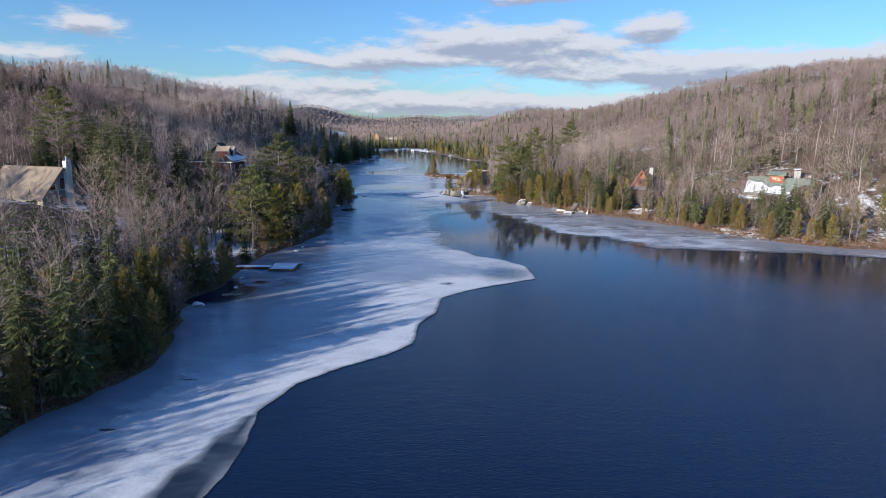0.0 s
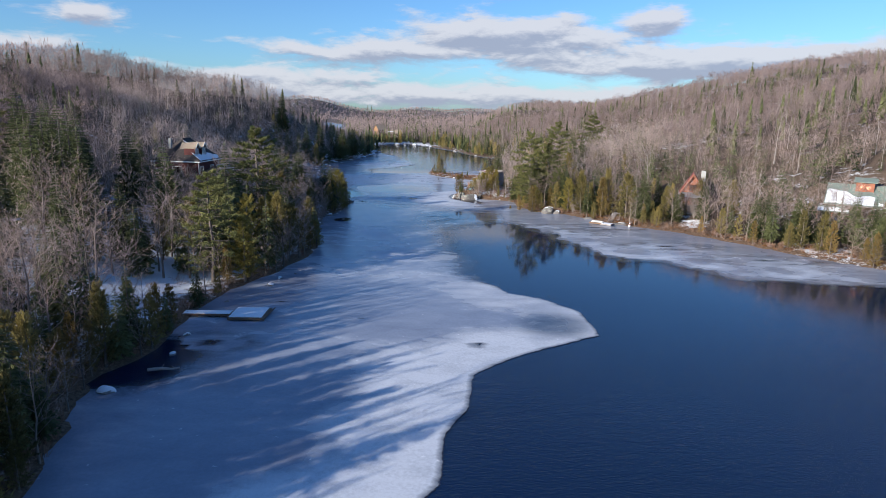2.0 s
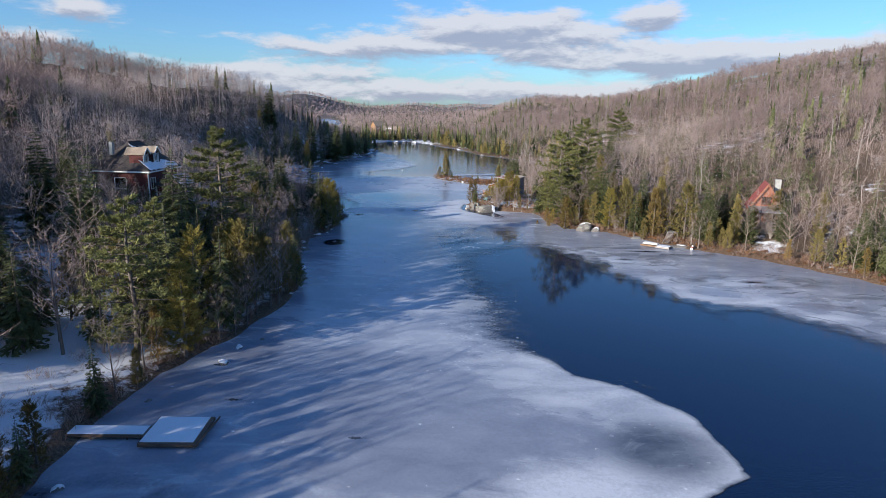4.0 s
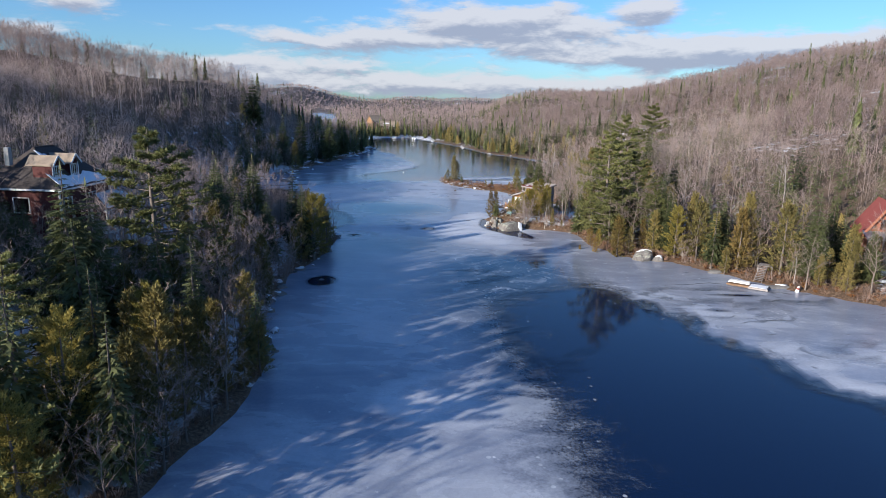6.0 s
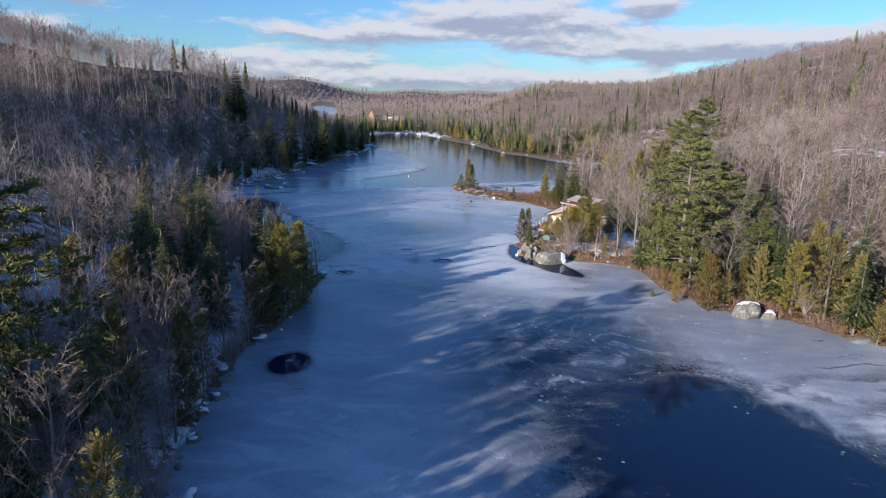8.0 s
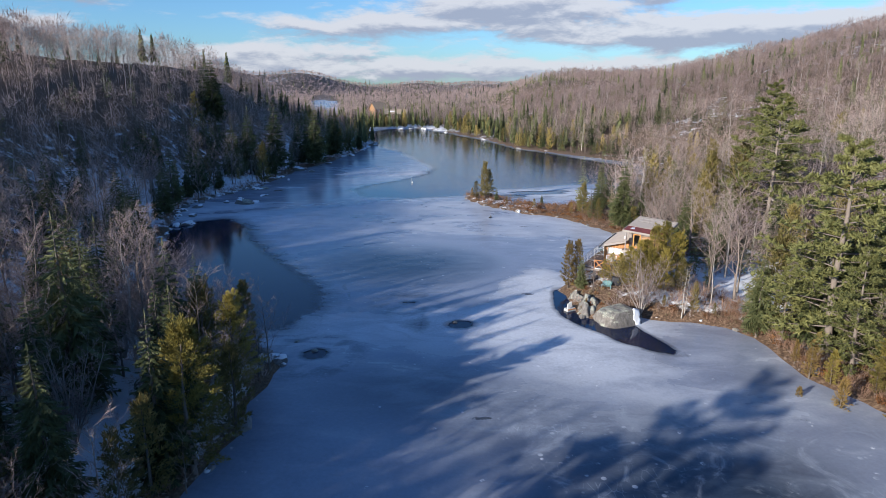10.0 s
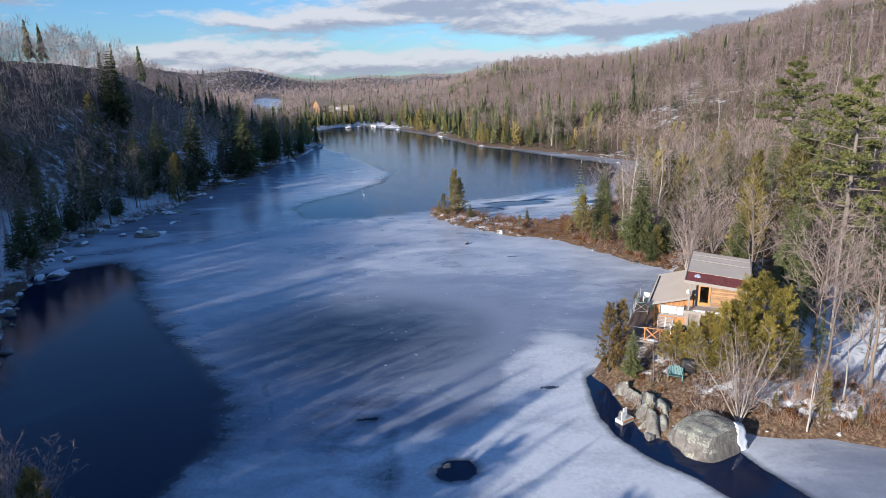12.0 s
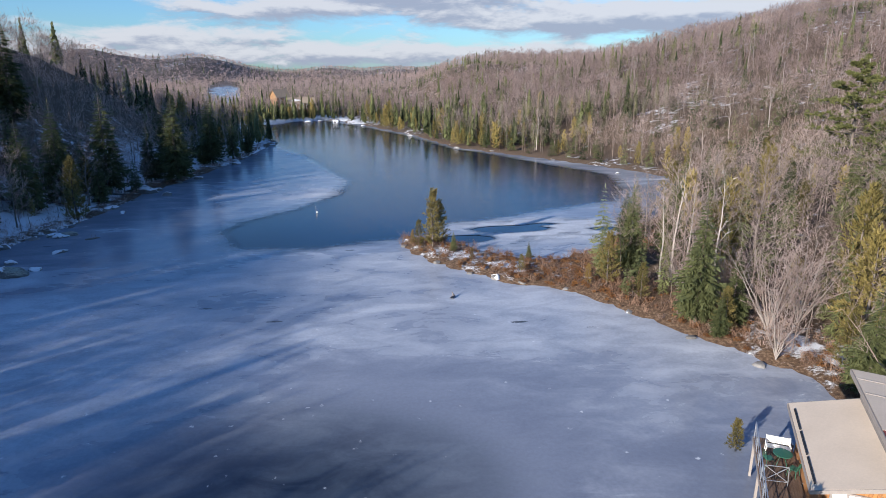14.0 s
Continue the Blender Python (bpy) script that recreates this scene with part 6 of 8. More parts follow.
# ---- rocks ----
def boulder(x, y, z, size, seed, snow=0.0, mat=None, label="grey granite boulder at the water's edge", turn=0.0, sub=3, name="boulder", facets=13, drift=None, flat=0.62):
    root = thing(name, pose(x, y, z, 0, 0, turn), label, "rock", "rocks along the shore")
    bm = bmesh.new()
    bmesh.ops.create_icosphere(bm, subdivisions=sub, radius=1.0)
    off = Vector((seed * 3.7, seed * 1.9, seed * 5.3))
    r = random.Random(seed)
    planes = [(Vector((r.gauss(0, 1), r.gauss(0, 1), r.gauss(0.2, 0.6))).normalized(), r.uniform(0.55, 0.9)) for _ in range(facets)]
    for v in bm.verts:
        d = v.co.normalized()
        k = 1 + 0.32 * noise.noise(d * 1.1 + off) + 0.16 * noise.noise(d * 2.6 + off) + 0.06 * noise.noise(d * 6 + off)
        cut = noise.noise(d * 0.9 + off * 2)
        p = d * k
        if p.z > flat + 0.15 * cut:
            p.z = flat + 0.15 * cut + 0.25 * (p.z - flat - 0.15 * cut)
        for way, far in planes:
            over = p.dot(way) - far
            if over > 0:
                p = p - way * over * 0.9
        v.co = Vector((p.x * size[0], p.y * size[1], p.z * size[2]))
    if snow or drift:
        bm.normal_update()
        cap = bmesh.new()
        seen = {}
        for f in bm.faces:
            c = f.calc_center_median()
            if drift:
                lies = f.normal.z > -0.1 and math.hypot((c.x - drift[0]) / drift[2], (c.y - drift[1]) / drift[3]) < 1 + 0.5 * noise.noise(c * 2.0 + off)
            else:
                lies = f.normal.z > 0.72 - 0.3 * snow and noise.noise(c * 0.9 + off) > 0.35 - 0.8 * snow
            if lies:
                vs = []
                for v in f.verts:
                    if v.index not in seen:
                        seen[v.index] = cap.verts.new(v.co + Vector((0, 0, 0.05)))
                    vs.append(seen[v.index])
                cap.faces.new(vs)
        left = set(cap.faces)
        shards = []
        while left:
            isle, edge = set(), [left.pop()]
            while edge:
                f = edge.pop()
                isle.add(f)
                for e in f.edges:
                    for g in e.link_faces:
                        if g in left:
                            left.discard(g)
                            edge.append(g)
            shards.append(isle)
        shards.sort(key=len)
        bmesh.ops.delete(cap, geom=[f for isle in shards[:-1] for f in isle], context="FACES")
        if cap.faces:
            rim = bmesh.ops.extrude_face_region(cap, geom=cap.faces[:])["geom"]
            for v in rim:
                if isinstance(v, bmesh.types.BMVert):
                    v.co += Vector((0, 0, 0.04 + 0.012 * max(size)))
            ob = part("snow_cap", cap, M_SNOW, root, "lying snow")
            ob.data.polygons.foreach_set("use_smooth", np.ones(len(ob.data.polygons), bool))
        else:
            cap.free()
    part("stone", bm, mat or M_ROCK, root)
    return root


SNOWY = "snow-capped dark boulder standing in the ice"
boulder(2.7, 226.2, -0.2, (2.5, 3.0, 2.2), 3, 0.0, M_LICHEN, "large domed granite boulder with pale lichen on the point", 25, 5, facets=7, drift=(1.4, -1.5, 0.5, 0.8), flat=0.7)


def granite_ledge():
    """One fissured slope of rock: tilted blocks with deep cracks between, falling to the water."""
    root = thing("granite_ledge", pose(0, 0, 0), "fissured lichen-grey granite ledge falling into the water", "rock", "rocks along the shore")
    rim = np.array([(-2.0, 228.2), (-0.9, 226.7), (0.9, 226.6), (2.6, 228.4), (2.4, 230.2), (1.4, 231.3), (0.5, 233.4), (-0.6, 235.4), (-1.7, 235.0), (-1.9, 233.2), (-1.5, 231.2)])
    xs, ys = np.arange(-2.6, 3.2, 0.11), np.arange(226.2, 236.0, 0.11)
    gx, gy = (g.ravel() for g in np.meshgrid(xs, ys))
    gx = gx + 0.16 * wave(gx, gy, 3.1, 2) + 0.05 * wave(gx, gy, 9.0, 4)
    gy = gy + 0.16 * wave(gx, gy, 2.7, 7) + 0.05 * wave(gx, gy, 8.0, 1)
    r = np.random.default_rng(12)
    seeds = np.stack([r.uniform(-2.6, 3.2, 44), r.uniform(226.2, 236, 44)], 1)
    far = np.hypot((gx[:, None] - seeds[:, 0]) * 1.25, (gy[:, None] - seeds[:, 1]) * 0.8)
    order = np.argsort(far, 1)
    one, two = np.take_along_axis(far, order[:, :1], 1)[:, 0], np.take_along_axis(far, order[:, 1:2], 1)[:, 0]
    cell = order[:, 0]
    up, sx, sy = r.uniform(-0.3, 0.38, 44), r.uniform(-0.22, 0.22, 44), r.uniform(-0.16, 0.2, 44)
    d = inside_distance(gx, gy, rim)
    z = -0.7 + 2.05 * smooth(-0.25, 1.7, d) + 0.35 * smooth(228, 232, gy) * smooth(0.5, 2, d)
    z = z + (up[cell] + sx[cell] * (gx - seeds[cell, 0]) + sy[cell] * (gy - seeds[cell, 1])) * smooth(-0.3, 0.6, d)
    z = z - 0.34 * (1 - smooth(0.0, 0.2, two - one)) + 0.05 * wave(gx, gy, 2.2, 3) + 0.025 * wave(gx, gy, 7.0, 5)
    ob = sheet("stone", xs, ys, z, M_LICHEN)
    ob.data.vertices.foreach_set("co", np.stack([gx, gy, z], 1).astype(np.float32).ravel())
    ob.data.update()
    ob.parent = root
    for x, y, rx, ry, i in ((1.0, 228.2, 0.28, 0.9, 1), (0.4, 232.4, 0.5, 0.3, 2), (-0.6, 233.9, 0.35, 0.3, 3)):
        k = int(np.argmin((gx - x) ** 2 + (gy - y) ** 2))
        part("snow", made(snow_patch, (x, y, float(z[k]) + 0.05), rx, ry, 0.1, 80 + i, (0, 0.2)), M_SNOW, root, "old snow in a cleft")


granite_ledge()
for i, (x, y, z, sx, sy, sz, turn, sn) in enumerate([(-1.7, 230.3, -0.15, 0.5, 0.6, 0.8, 80, 0.0), (-0.9, 227.2, -0.15, 0.55, 0.6, 0.7, 10, 0.0), (5.5, 227.6, -0.1, 0.5, 0.5, 0.6, 0, 0.0), (7.2, 226.8, -0.1, 0.5, 0.35, 0.4, 0, 0.3), (11.8, 226.0, -0.1, 0.6, 0.45, 0.5, 40, 0.2), (14.6, 223.6, -0.1, 0.5, 0.5, 0.5, 20, 0.3)]):
    boulder(x, y, z, (sx, sy, sz), 8 + i, sn, M_LICHEN, "grey granite stone at the foot of the bank", turn, 3)
for i, (x, y, s, sn) in enumerate([(-11.6, 305.5, 0.8, 0.5), (-12.4, 303, 0.7, 0.1), (-8.6, 294.5, 0.7, 0.1), (-5.0, 289.6, 0.6, 0.0), (0.5, 285.2, 0.7, 0.2), (5.0, 282.6, 0.6, 0.0), (9.4, 275.0, 0.6, 0.1), (-2.2, 287.6, 0.9, 0.3), (15.6, 262.0, 0.7, 0.1), (12.6, 268.0, 0.6, 0.0)]):
    boulder(x, y, 0.05, (s, s * 0.75, s * 0.6), 100 + i, sn, None, "grey stone with snow on the low spit", 40 * i, 2)
for i, (x, y, s, h, sn) in enumerate([(-34.0, 88.6, 1.1, 0.7, 0.9), (-33.0, 103.7, 0.5, 0.5, 0.9), (-32.1, 98.0, 0.6, 0.45, 0.8), (-29.2, 130.0, 0.8, 0.4, 0.8), (-29.4, 125.8, 0.9, 0.4, 0.7),
                                      (-27.4, 132.5, 0.4, 0.35, 0.0), (-33.0, 117.0, 0.5, 0.4, 0.2), (-30.0, 164.0, 0.9, 0.7, 0.9), (-31.6, 155.0, 1.3, 0.9, 0.9), (-59.0, 297.0, 1.1, 0.5, 0.5), (-63.5, 314.0, 1.6, 0.7, 0.8),
                                      (-59.5, 305.0, 1.1, 0.5, 0.8), (-63.4, 300.0, 1.2, 0.7, 0.7), (-65.2, 296.0, 1.2, 0.6, 0.7), (-62.5, 350.0, 3.2, 1.8, 0.9), (-57.6, 346.5, 1.4, 0.9, 0.4), (-64.5, 274.0, 1.8, 0.8, 0.7),
                                      (-66.5, 281.0, 1.4, 0.8, 0.8), (-60.2, 330.0, 0.9, 0.6, 0.6), (-56.0, 366.0, 1.4, 0.9, 0.6), (-52.5, 390.0, 1.5, 1.0, 0.6), (-69.0, 290.0, 1.5, 0.9, 0.8)]):
    boulder(x, y, -0.05, (s, s * 0.72, h), 20 + i, sn, None, SNOWY if sn else "dark stone frozen into the ice", 37 * i, 3 if s > 0.8 else 2)
for i, (x, y, s, h) in enumerate([(-28.9, 185.4, 0.55, 0.35), (-15.1, 225.3, 0.4, 0.4), (-28.8, 217.2, 0.5, 0.4), (-31.0, 219.5, 0.5, 0.35)]):
    boulder(x, y, -0.08, (s, s * 0.8, h), 50 + i, 0.0, M_LICHEN, "small dark stone in a hole of the ice", 20 * i, 2)
boulder(22.8, 202.3, -0.1, (2.3, 1.7, 2.3), 61, 0.35, M_LICHEN, "weathered grey boulder with snow at the edge of the ice", sub=4, facets=18)
boulder(25.4, 201.6, -0.1, (1.3, 1.1, 1.4), 62, 0.3, M_LICHEN, sub=4, facets=16)
boulder(32.0, 194.6, -0.1, (1.6, 0.9, 0.9), 63, 0.1)
boulder(-61.0, 295.0, -0.15, (3.0, 1.5, 1.5), 65, 0.25, M_LICHEN, "long dark rock half under snow, frozen into the ice", 12, 4, facets=12)
boulder(-63.0, 314.5, -0.1, (2.4, 1.3, 0.9), 66, 0.3, M_LICHEN, "low dark rock half under snow beside the bank", 30, 4, facets=12)
boulder(38.2, 186.4, -0.1, (2.4, 0.9, 0.8), 64, 0.15)
for i, (x, y, s, sn) in enumerate([(11.0, 418.7, 1.5, 0.5), (20.6, 410, 1.2, 0.3), (10.0, 428, 0.9, 0.1), (-1.7, 460.7, 1.4, 0.6), (-46.0, 531, 2.6, 0.9), (-41.0, 536, 2.0, 0.9), (-33.0, 534, 2.6, 0.9), (34, 389, 1.0, 0.3), (43, 364, 0.9, 0.3), (-20, 508, 1.6, 0.5)]):
    boulder(x, y, 0.0, (s, s * 0.7, s * 0.5), 70 + i, sn, None, "snow-topped stone along the far shore" if sn > 0.4 else "grey stone along the far shore", 50 * i)


def shore_stones(count, seed):
    """Stones along the foot of the west bank, where it meets the ice."""
    r = random.Random(seed)
    legs = [(a, b) for a, b in zip(WEST, WEST[1:]) if 112 < a[1] < 300]
    for i in range(count):
        a, b = r.choice(legs)
        u = r.random()
        s = r.uniform(0.35, 1.5)
        boulder(K * (a[0] + (b[0] - a[0]) * u) + r.uniform(-0.6, 1.2), K * (a[1] + (b[1] - a[1]) * u), 0.0, (s, s * 0.75, s * 0.6), 200 + i, r.choice((0.0, 0.2, 0.6)), None, "dark stone at the foot of the snowy bank", r.uniform(0, 180), 2)


shore_stones(92, 5)


# ---- the cottage on the point ----
def cottage():
    root = thing("cottage", pose(3.45, 239.7, -0.57, 0, 0, -28.1), "cedar-clad cottage with two shed roofs and a lakeside deck", "house")
    lower = lambda x: 5.62 + 1.02 * x / 3.5
    upper = lambda x: 8.12 - 0.075 * (x - 2.9)
    win = [(0.95, 2.95, 4.68, 5.45)]
    bm = bmesh.new()
    pierced(bm, 0.5, 3.5, 1.6, lower, 0.74, 0.14, win)
    pierced(bm, 0.5, 3.5, 1.6, lower, 7.85, 0.14, [])
    block(bm, (0.57, 4.37, 3.6), (0.14, 6.96, 4.1))
    part("wall", bm, M_CEDARWALL, root, "stained cedar wall of the low wing")
    piecewise("board", made(boards, 0.44, 3.56, 2.2, lambda x: lower(x) - 0.02, 0.74, 0.17, [(0.85, 3.05, 4.58, 5.55)], 4), M_CEDARWALL, root, "upright orange cedar boards")
    window(root, *win[0], 0.74, 3, M_GREYBOARD, True)
    door = [(3.95, 4.85, 5.72, 7.55)]
    bm = bmesh.new()
    pierced(bm, 3.4, 7.6, 1.4, upper, 1.0, 0.14, door + [(5.0, 5.45, 4.15, 4.95)])
    pierced(bm, 3.4, 7.6, 1.4, upper, 8.5, 0.14, [])
    block(bm, (3.47, 4.82, 4.6), (0.14, 7.36, 6.5))
    block(bm, (7.53, 4.82, 4.35), (0.14, 7.36, 6.0))
    part("wall", bm, M_GREYBOARD, root, "weathered wall of the tall wing")
    piecewise("board", made(boards, 5.0, 7.62, 5.72, lambda x: 7.35, 1.0, 0.16, [], 6, False), M_PALEBOARD, root, "bleached level siding")
    piecewise("board", made(boards, 3.4, 7.6, 2.0, lambda x: 5.3, 1.0, 0.17, [(4.9, 5.55, 4.05, 5.05)], 7), M_CEDARWALL, root, "upright orange cedar boards")
    window(root, 5.0, 5.45, 4.15, 4.95, 1.0, 1, M_GREYBOARD)
    d = new("door")
    d.parent = root
    bm = bmesh.new()
    for a, b, c, e in ((3.93, 4.07, 5.72, 7.58), (4.73, 4.9, 5.72, 7.58), (4.07, 4.73, 7.4, 7.58), (4.07, 4.73, 5.72, 5.98)):
        block(bm, ((a + b) / 2, 0.98, (c + e) / 2), (b - a, 0.1, e - c), bevel=0.01)
    part("door_frame", bm, M_ORANGE, d)
    part("pane", made(block, (4.4, 1.0, 6.7), (0.66, 0.015, 1.42)), M_GLASS, d).visible_shadow = False
    part("handle", made(rod, (4.78, 0.9, 6.6), (4.78, 0.9, 6.75), 0.015), M_METAL, d)
    # roofs
    low = new("roof")
    low.parent = root
    tagged(low, "taupe ribbed roof of the low wing")
    part("sheeting", made(slab, [(-0.05, 0.0, lower(-0.05) + 0.13), (3.42, 0.0, lower(3.42) + 0.13), (3.42, 8.7, lower(3.42) + 0.13), (-0.05, 8.7, lower(-0.05) + 0.13)], 0.08), M_TAUPE, low)
    for y in (-0.03, 8.73):
        part("fascia", made(beam, (-0.1, y, lower(-0.1) + 0.02), (3.45, y, lower(3.45) + 0.02), 0.05, 0.2), M_FASCIA, low)
    part("fascia", made(block, (-0.1, 4.35, lower(-0.1) + 0.0), (0.06, 8.7, 0.18)), M_FASCIA, low)
    for k in range(3):
        part("snow_guard", made(block, (0.14, 1.6 + 2.55 * k, lower(0.14) + 0.17), (0.1, 2.3, 0.1), (0, -16, 0), 0.02), M_BLACK, low, "black rubber snow guard")
    high = new("roof")
    high.parent = root
    tagged(high, "taupe and red roof of the tall wing")
    part("sheeting", made(slab, [(2.9, 2.35, upper(2.9) + 0.14), (7.9, 2.35, upper(7.9) + 0.14), (7.9, 9.2, upper(7.9) + 0.14), (2.9, 9.2, upper(2.9) + 0.14)], 0.07), M_TAUPE, high)
    bm = bmesh.new()
    for k in range(9):
        for j in range(17):
            xa, xb = 2.92 + 0.293 * j, 2.92 + 0.293 * (j + 1)
            y = -0.28 + 0.295 * k
            block(bm, ((xa + xb) / 2, y + 0.15, upper((xa + xb) / 2) + 0.10 + 0.004 * ((j + k) % 3)), (xb - xa - 0.012, 0.31, 0.03), (1.5, 4.3, 0))
    piecewise("shingle", bm, M_REDROOF, high)
    for y in (-0.33, 9.23):
        part("fascia", made(beam, (2.85, y, upper(2.85) + 0.0), (7.95, y, upper(7.95) + 0.0), 0.06, 0.26), M_FASCIA, high)
    for x in (2.84, 7.96):
        part("fascia", made(block, (x, 4.45, upper(x)), (0.06, 9.5, 0.28)), M_FASCIA, high)
    bm = bmesh.new()
    slab(bm, [(2.9, -0.28, upper(2.9) + 0.06), (7.9, -0.28, upper(7.9) + 0.06), (7.9, 9.2, upper(7.9) + 0.06), (2.9, 9.2, upper(2.9) + 0.06)], 0.06)
    part("roof_deck", bm, M_FASCIA, high)
    for y in (6.2, 8.0):
        part("seam", made(beam, (2.95, y, upper(2.95) + 0.155), (7.85, y, upper(7.85) + 0.155), 0.03, 0.05), M_FASCIA, high)
    part("snow", made(snow_patch, (3.75, 1.3, upper(3.75) + 0.12), 0.22, 0.62, 0.02, 3, (-0.075, 0)), M_SNOW, high, "remnant of snow")
    dish = new("satellite_dish")
    dish.parent = root
    bm = bmesh.new()
    bmesh.ops.create_uvsphere(bm, u_segments=14, v_segments=8, radius=0.2, matrix=pose(3.2, -0.05, 7.15, 60, 0, 20))
    bmesh.ops.scale(bm, vec=(1, 0.35, 1), verts=bm.verts, space=Matrix.Translation((-3.2, 0.05, -7.15)))
    part("reflector", bm, M_WHITE, dish)
    part("arm", made(rod, (3.2, -0.1, 7.1), (3.35, 0.5, 6.7), 0.02), M_METAL, dish)
    # balcony with its post
    bal = new("balcony")
    bal.parent = root
    part("floor", made(block, (4.4, 0.15, 5.56), (2.9, 1.66, 0.16), bevel=0.015), M_GREYBOARD, bal)
    bm = bmesh.new()
    block(bm, (4.4, -0.70, 5.58), (2.96, 0.05, 0.24))
    block(bm, (2.95, 0.15, 5.58), (0.05, 1.66, 0.24))
    part("edge_board", bm, M_FASCIA, bal)
    part("post", made(beam, (3.3, -0.3, 1.5), (3.3, -0.3, 7.95), 0.14, bevel=0.01), M_GREYBOARD, bal)
    part("post", made(beam, (5.7, -0.55, 1.2), (5.7, -0.55, 5.5), 0.13, bevel=0.01), M_GREYBOARD, bal)
    part("snow", made(snow_patch, (4.75, -0.35, 5.64), 0.95, 0.24, 0.07, 8), M_SNOW, bal, "lying snow")
    piecewise("screen_board", made(boards, 3.05, 4.3, 2.3, lambda x: 5.4, -0.2, 0.16, [], 9), M_GREYBOARD, bal, "grey plank screen")
    # deck
    deck = new("deck")
    deck.parent = root
    r = random.Random(2)
    for k in range(22):
        x = -1.62 + 0.148 * k
        y0, y1 = (-2.5, 8.4) if x < 0.42 else (-2.5, 0.68)
        part("plank", made(block, (x, (y0 + y1) / 2, 3.28 + r.uniform(-0.004, 0.004)), (0.138, y1 - y0, 0.04)), M_DECK, deck)
    for k in range(12):
        x = 1.64 + 0.148 * k
        part("plank", made(block, (x, -0.91, 3.28 + r.uniform(-0.004, 0.004)), (0.138, 3.18, 0.04)), M_DECK, deck)
    bm = bmesh.new()
    for y in (-2.45, 0.5, 4.4, 8.3):
        block(bm, (0.9 if y < 1 else -0.6, y, 3.16), (5.2 if y < 1 else 2.2, 0.08, 0.18))
    block(bm, (-1.68, 2.95, 3.14), (0.06, 10.9, 0.24))
    part("joists", bm, M_GREYBOARD, deck)
    for x, y in ((-1.6, -2.4), (0.9, -2.4), (3.3, -2.4), (-1.6, 1.5), (-1.6, 5.0), (-1.6, 8.3), (0.4, 8.3)):
        part("post", made(beam, (x, y, -0.6), (x, y, 3.08), 0.14), M_GREYBOARD, deck)
    part("snow", made(snow_patch, (0.6, -2.35, 3.31), 0.8, 0.2, 0.06, 12), M_SNOW, deck, "lying snow")
    rail = new("front_railing")
    rail.parent = root
    for x in (0.15, 1.35, 2.55, 3.3):
        part("post", made(block, (x, -2.45, 3.85), (0.1, 0.1, 1.1), bevel=0.01), M_ORANGE, rail)
    part("top_rail", made(block, (1.72, -2.45, 4.42), (3.4, 0.14, 0.06), bevel=0.01), M_ORANGE, rail)
    for a, b in ((0.2, 1.3), (1.4, 2.5)):
        part("brace", made(beam, (a, -2.45, 3.38), (b, -2.45, 4.36), 0.06, 0.08), M_ORANGE, rail)
        part("brace", made(beam, (a, -2.47, 4.36), (b, -2.47, 3.38), 0.06, 0.08), M_ORANGE, rail)
    side = new("side_railing")
    side.parent = root
    tagged(side, "grey metal railing over the water")
    for k in range(8):
        part("post", made(beam, (-1.66, -2.4 + 1.52 * k, 3.2), (-1.66, -2.4 + 1.52 * k, 4.35), 0.05), M_METAL, side)
    for z in (4.36, 3.9, 3.45):
        part("rail", made(beam, (-1.66, -2.42, z), (-1.66, 8.3, z), 0.05 if z > 4 else 0.03), M_METAL, side)
    for k in range(7):
        y = -2.4 + 1.52 * k
        part("brace", made(beam, (-1.66, y + 0.05, 3.45), (-1.66, y + 1.47, 4.33), 0.025), M_METAL, side)
    for a, b in (((-1.6, -2.45), (0.1, -2.45)),):
        part("rail", made(beam, (*a, 4.36), (*b, 4.36), 0.05), M_METAL, side)
        part("rail", made(beam, (*a, 3.5), (*b, 3.5), 0.03), M_METAL, side)
    return root.matrix_world


HOME = cottage()


def on_deck(x, y, turn=0.0, z=3.3):
    return HOME @ pose(x, y, z, 0, 0, turn)


def bench(m, label, mat, wide=1.25):
    root = thing("garden_bench", m, label, "bench")
    for sx in (-1, 1):
        part("leg", made(beam, (sx * wide / 2, -0.22, 0), (sx * wide / 2, -0.22, 0.62), 0.05), mat, root)
        part("leg", made(beam, (sx * wide / 2, 0.25, 0), (sx * wide / 2, 0.32, 0.95), 0.05), mat, root)
        part("armrest", made(block, (sx * wide / 2, 0.02, 0.63), (0.07, 0.58, 0.04), bevel=0.01), mat, root)
    for k in range(5):
        part("slat", made(block, (0, -0.2 + 0.1 * k, 0.43), (wide, 0.085, 0.03), bevel=0.006), mat, root)
    bm = bmesh.new()
    for k in range(4):
        block(bm, (0, 0.27 + 0.012 * k, 0.55 + 0.11 * k), (wide, 0.03, 0.09), (-6, 0, 0), 0.006)
    for k in range(9):
        block(bm, (-wide / 2 + wide * (k + 0.5) / 9, 0.3, 0.72), (0.03, 0.02, 0.42), (-6, 0, 0))
    part("backrest", bm, mat, root)
    return root


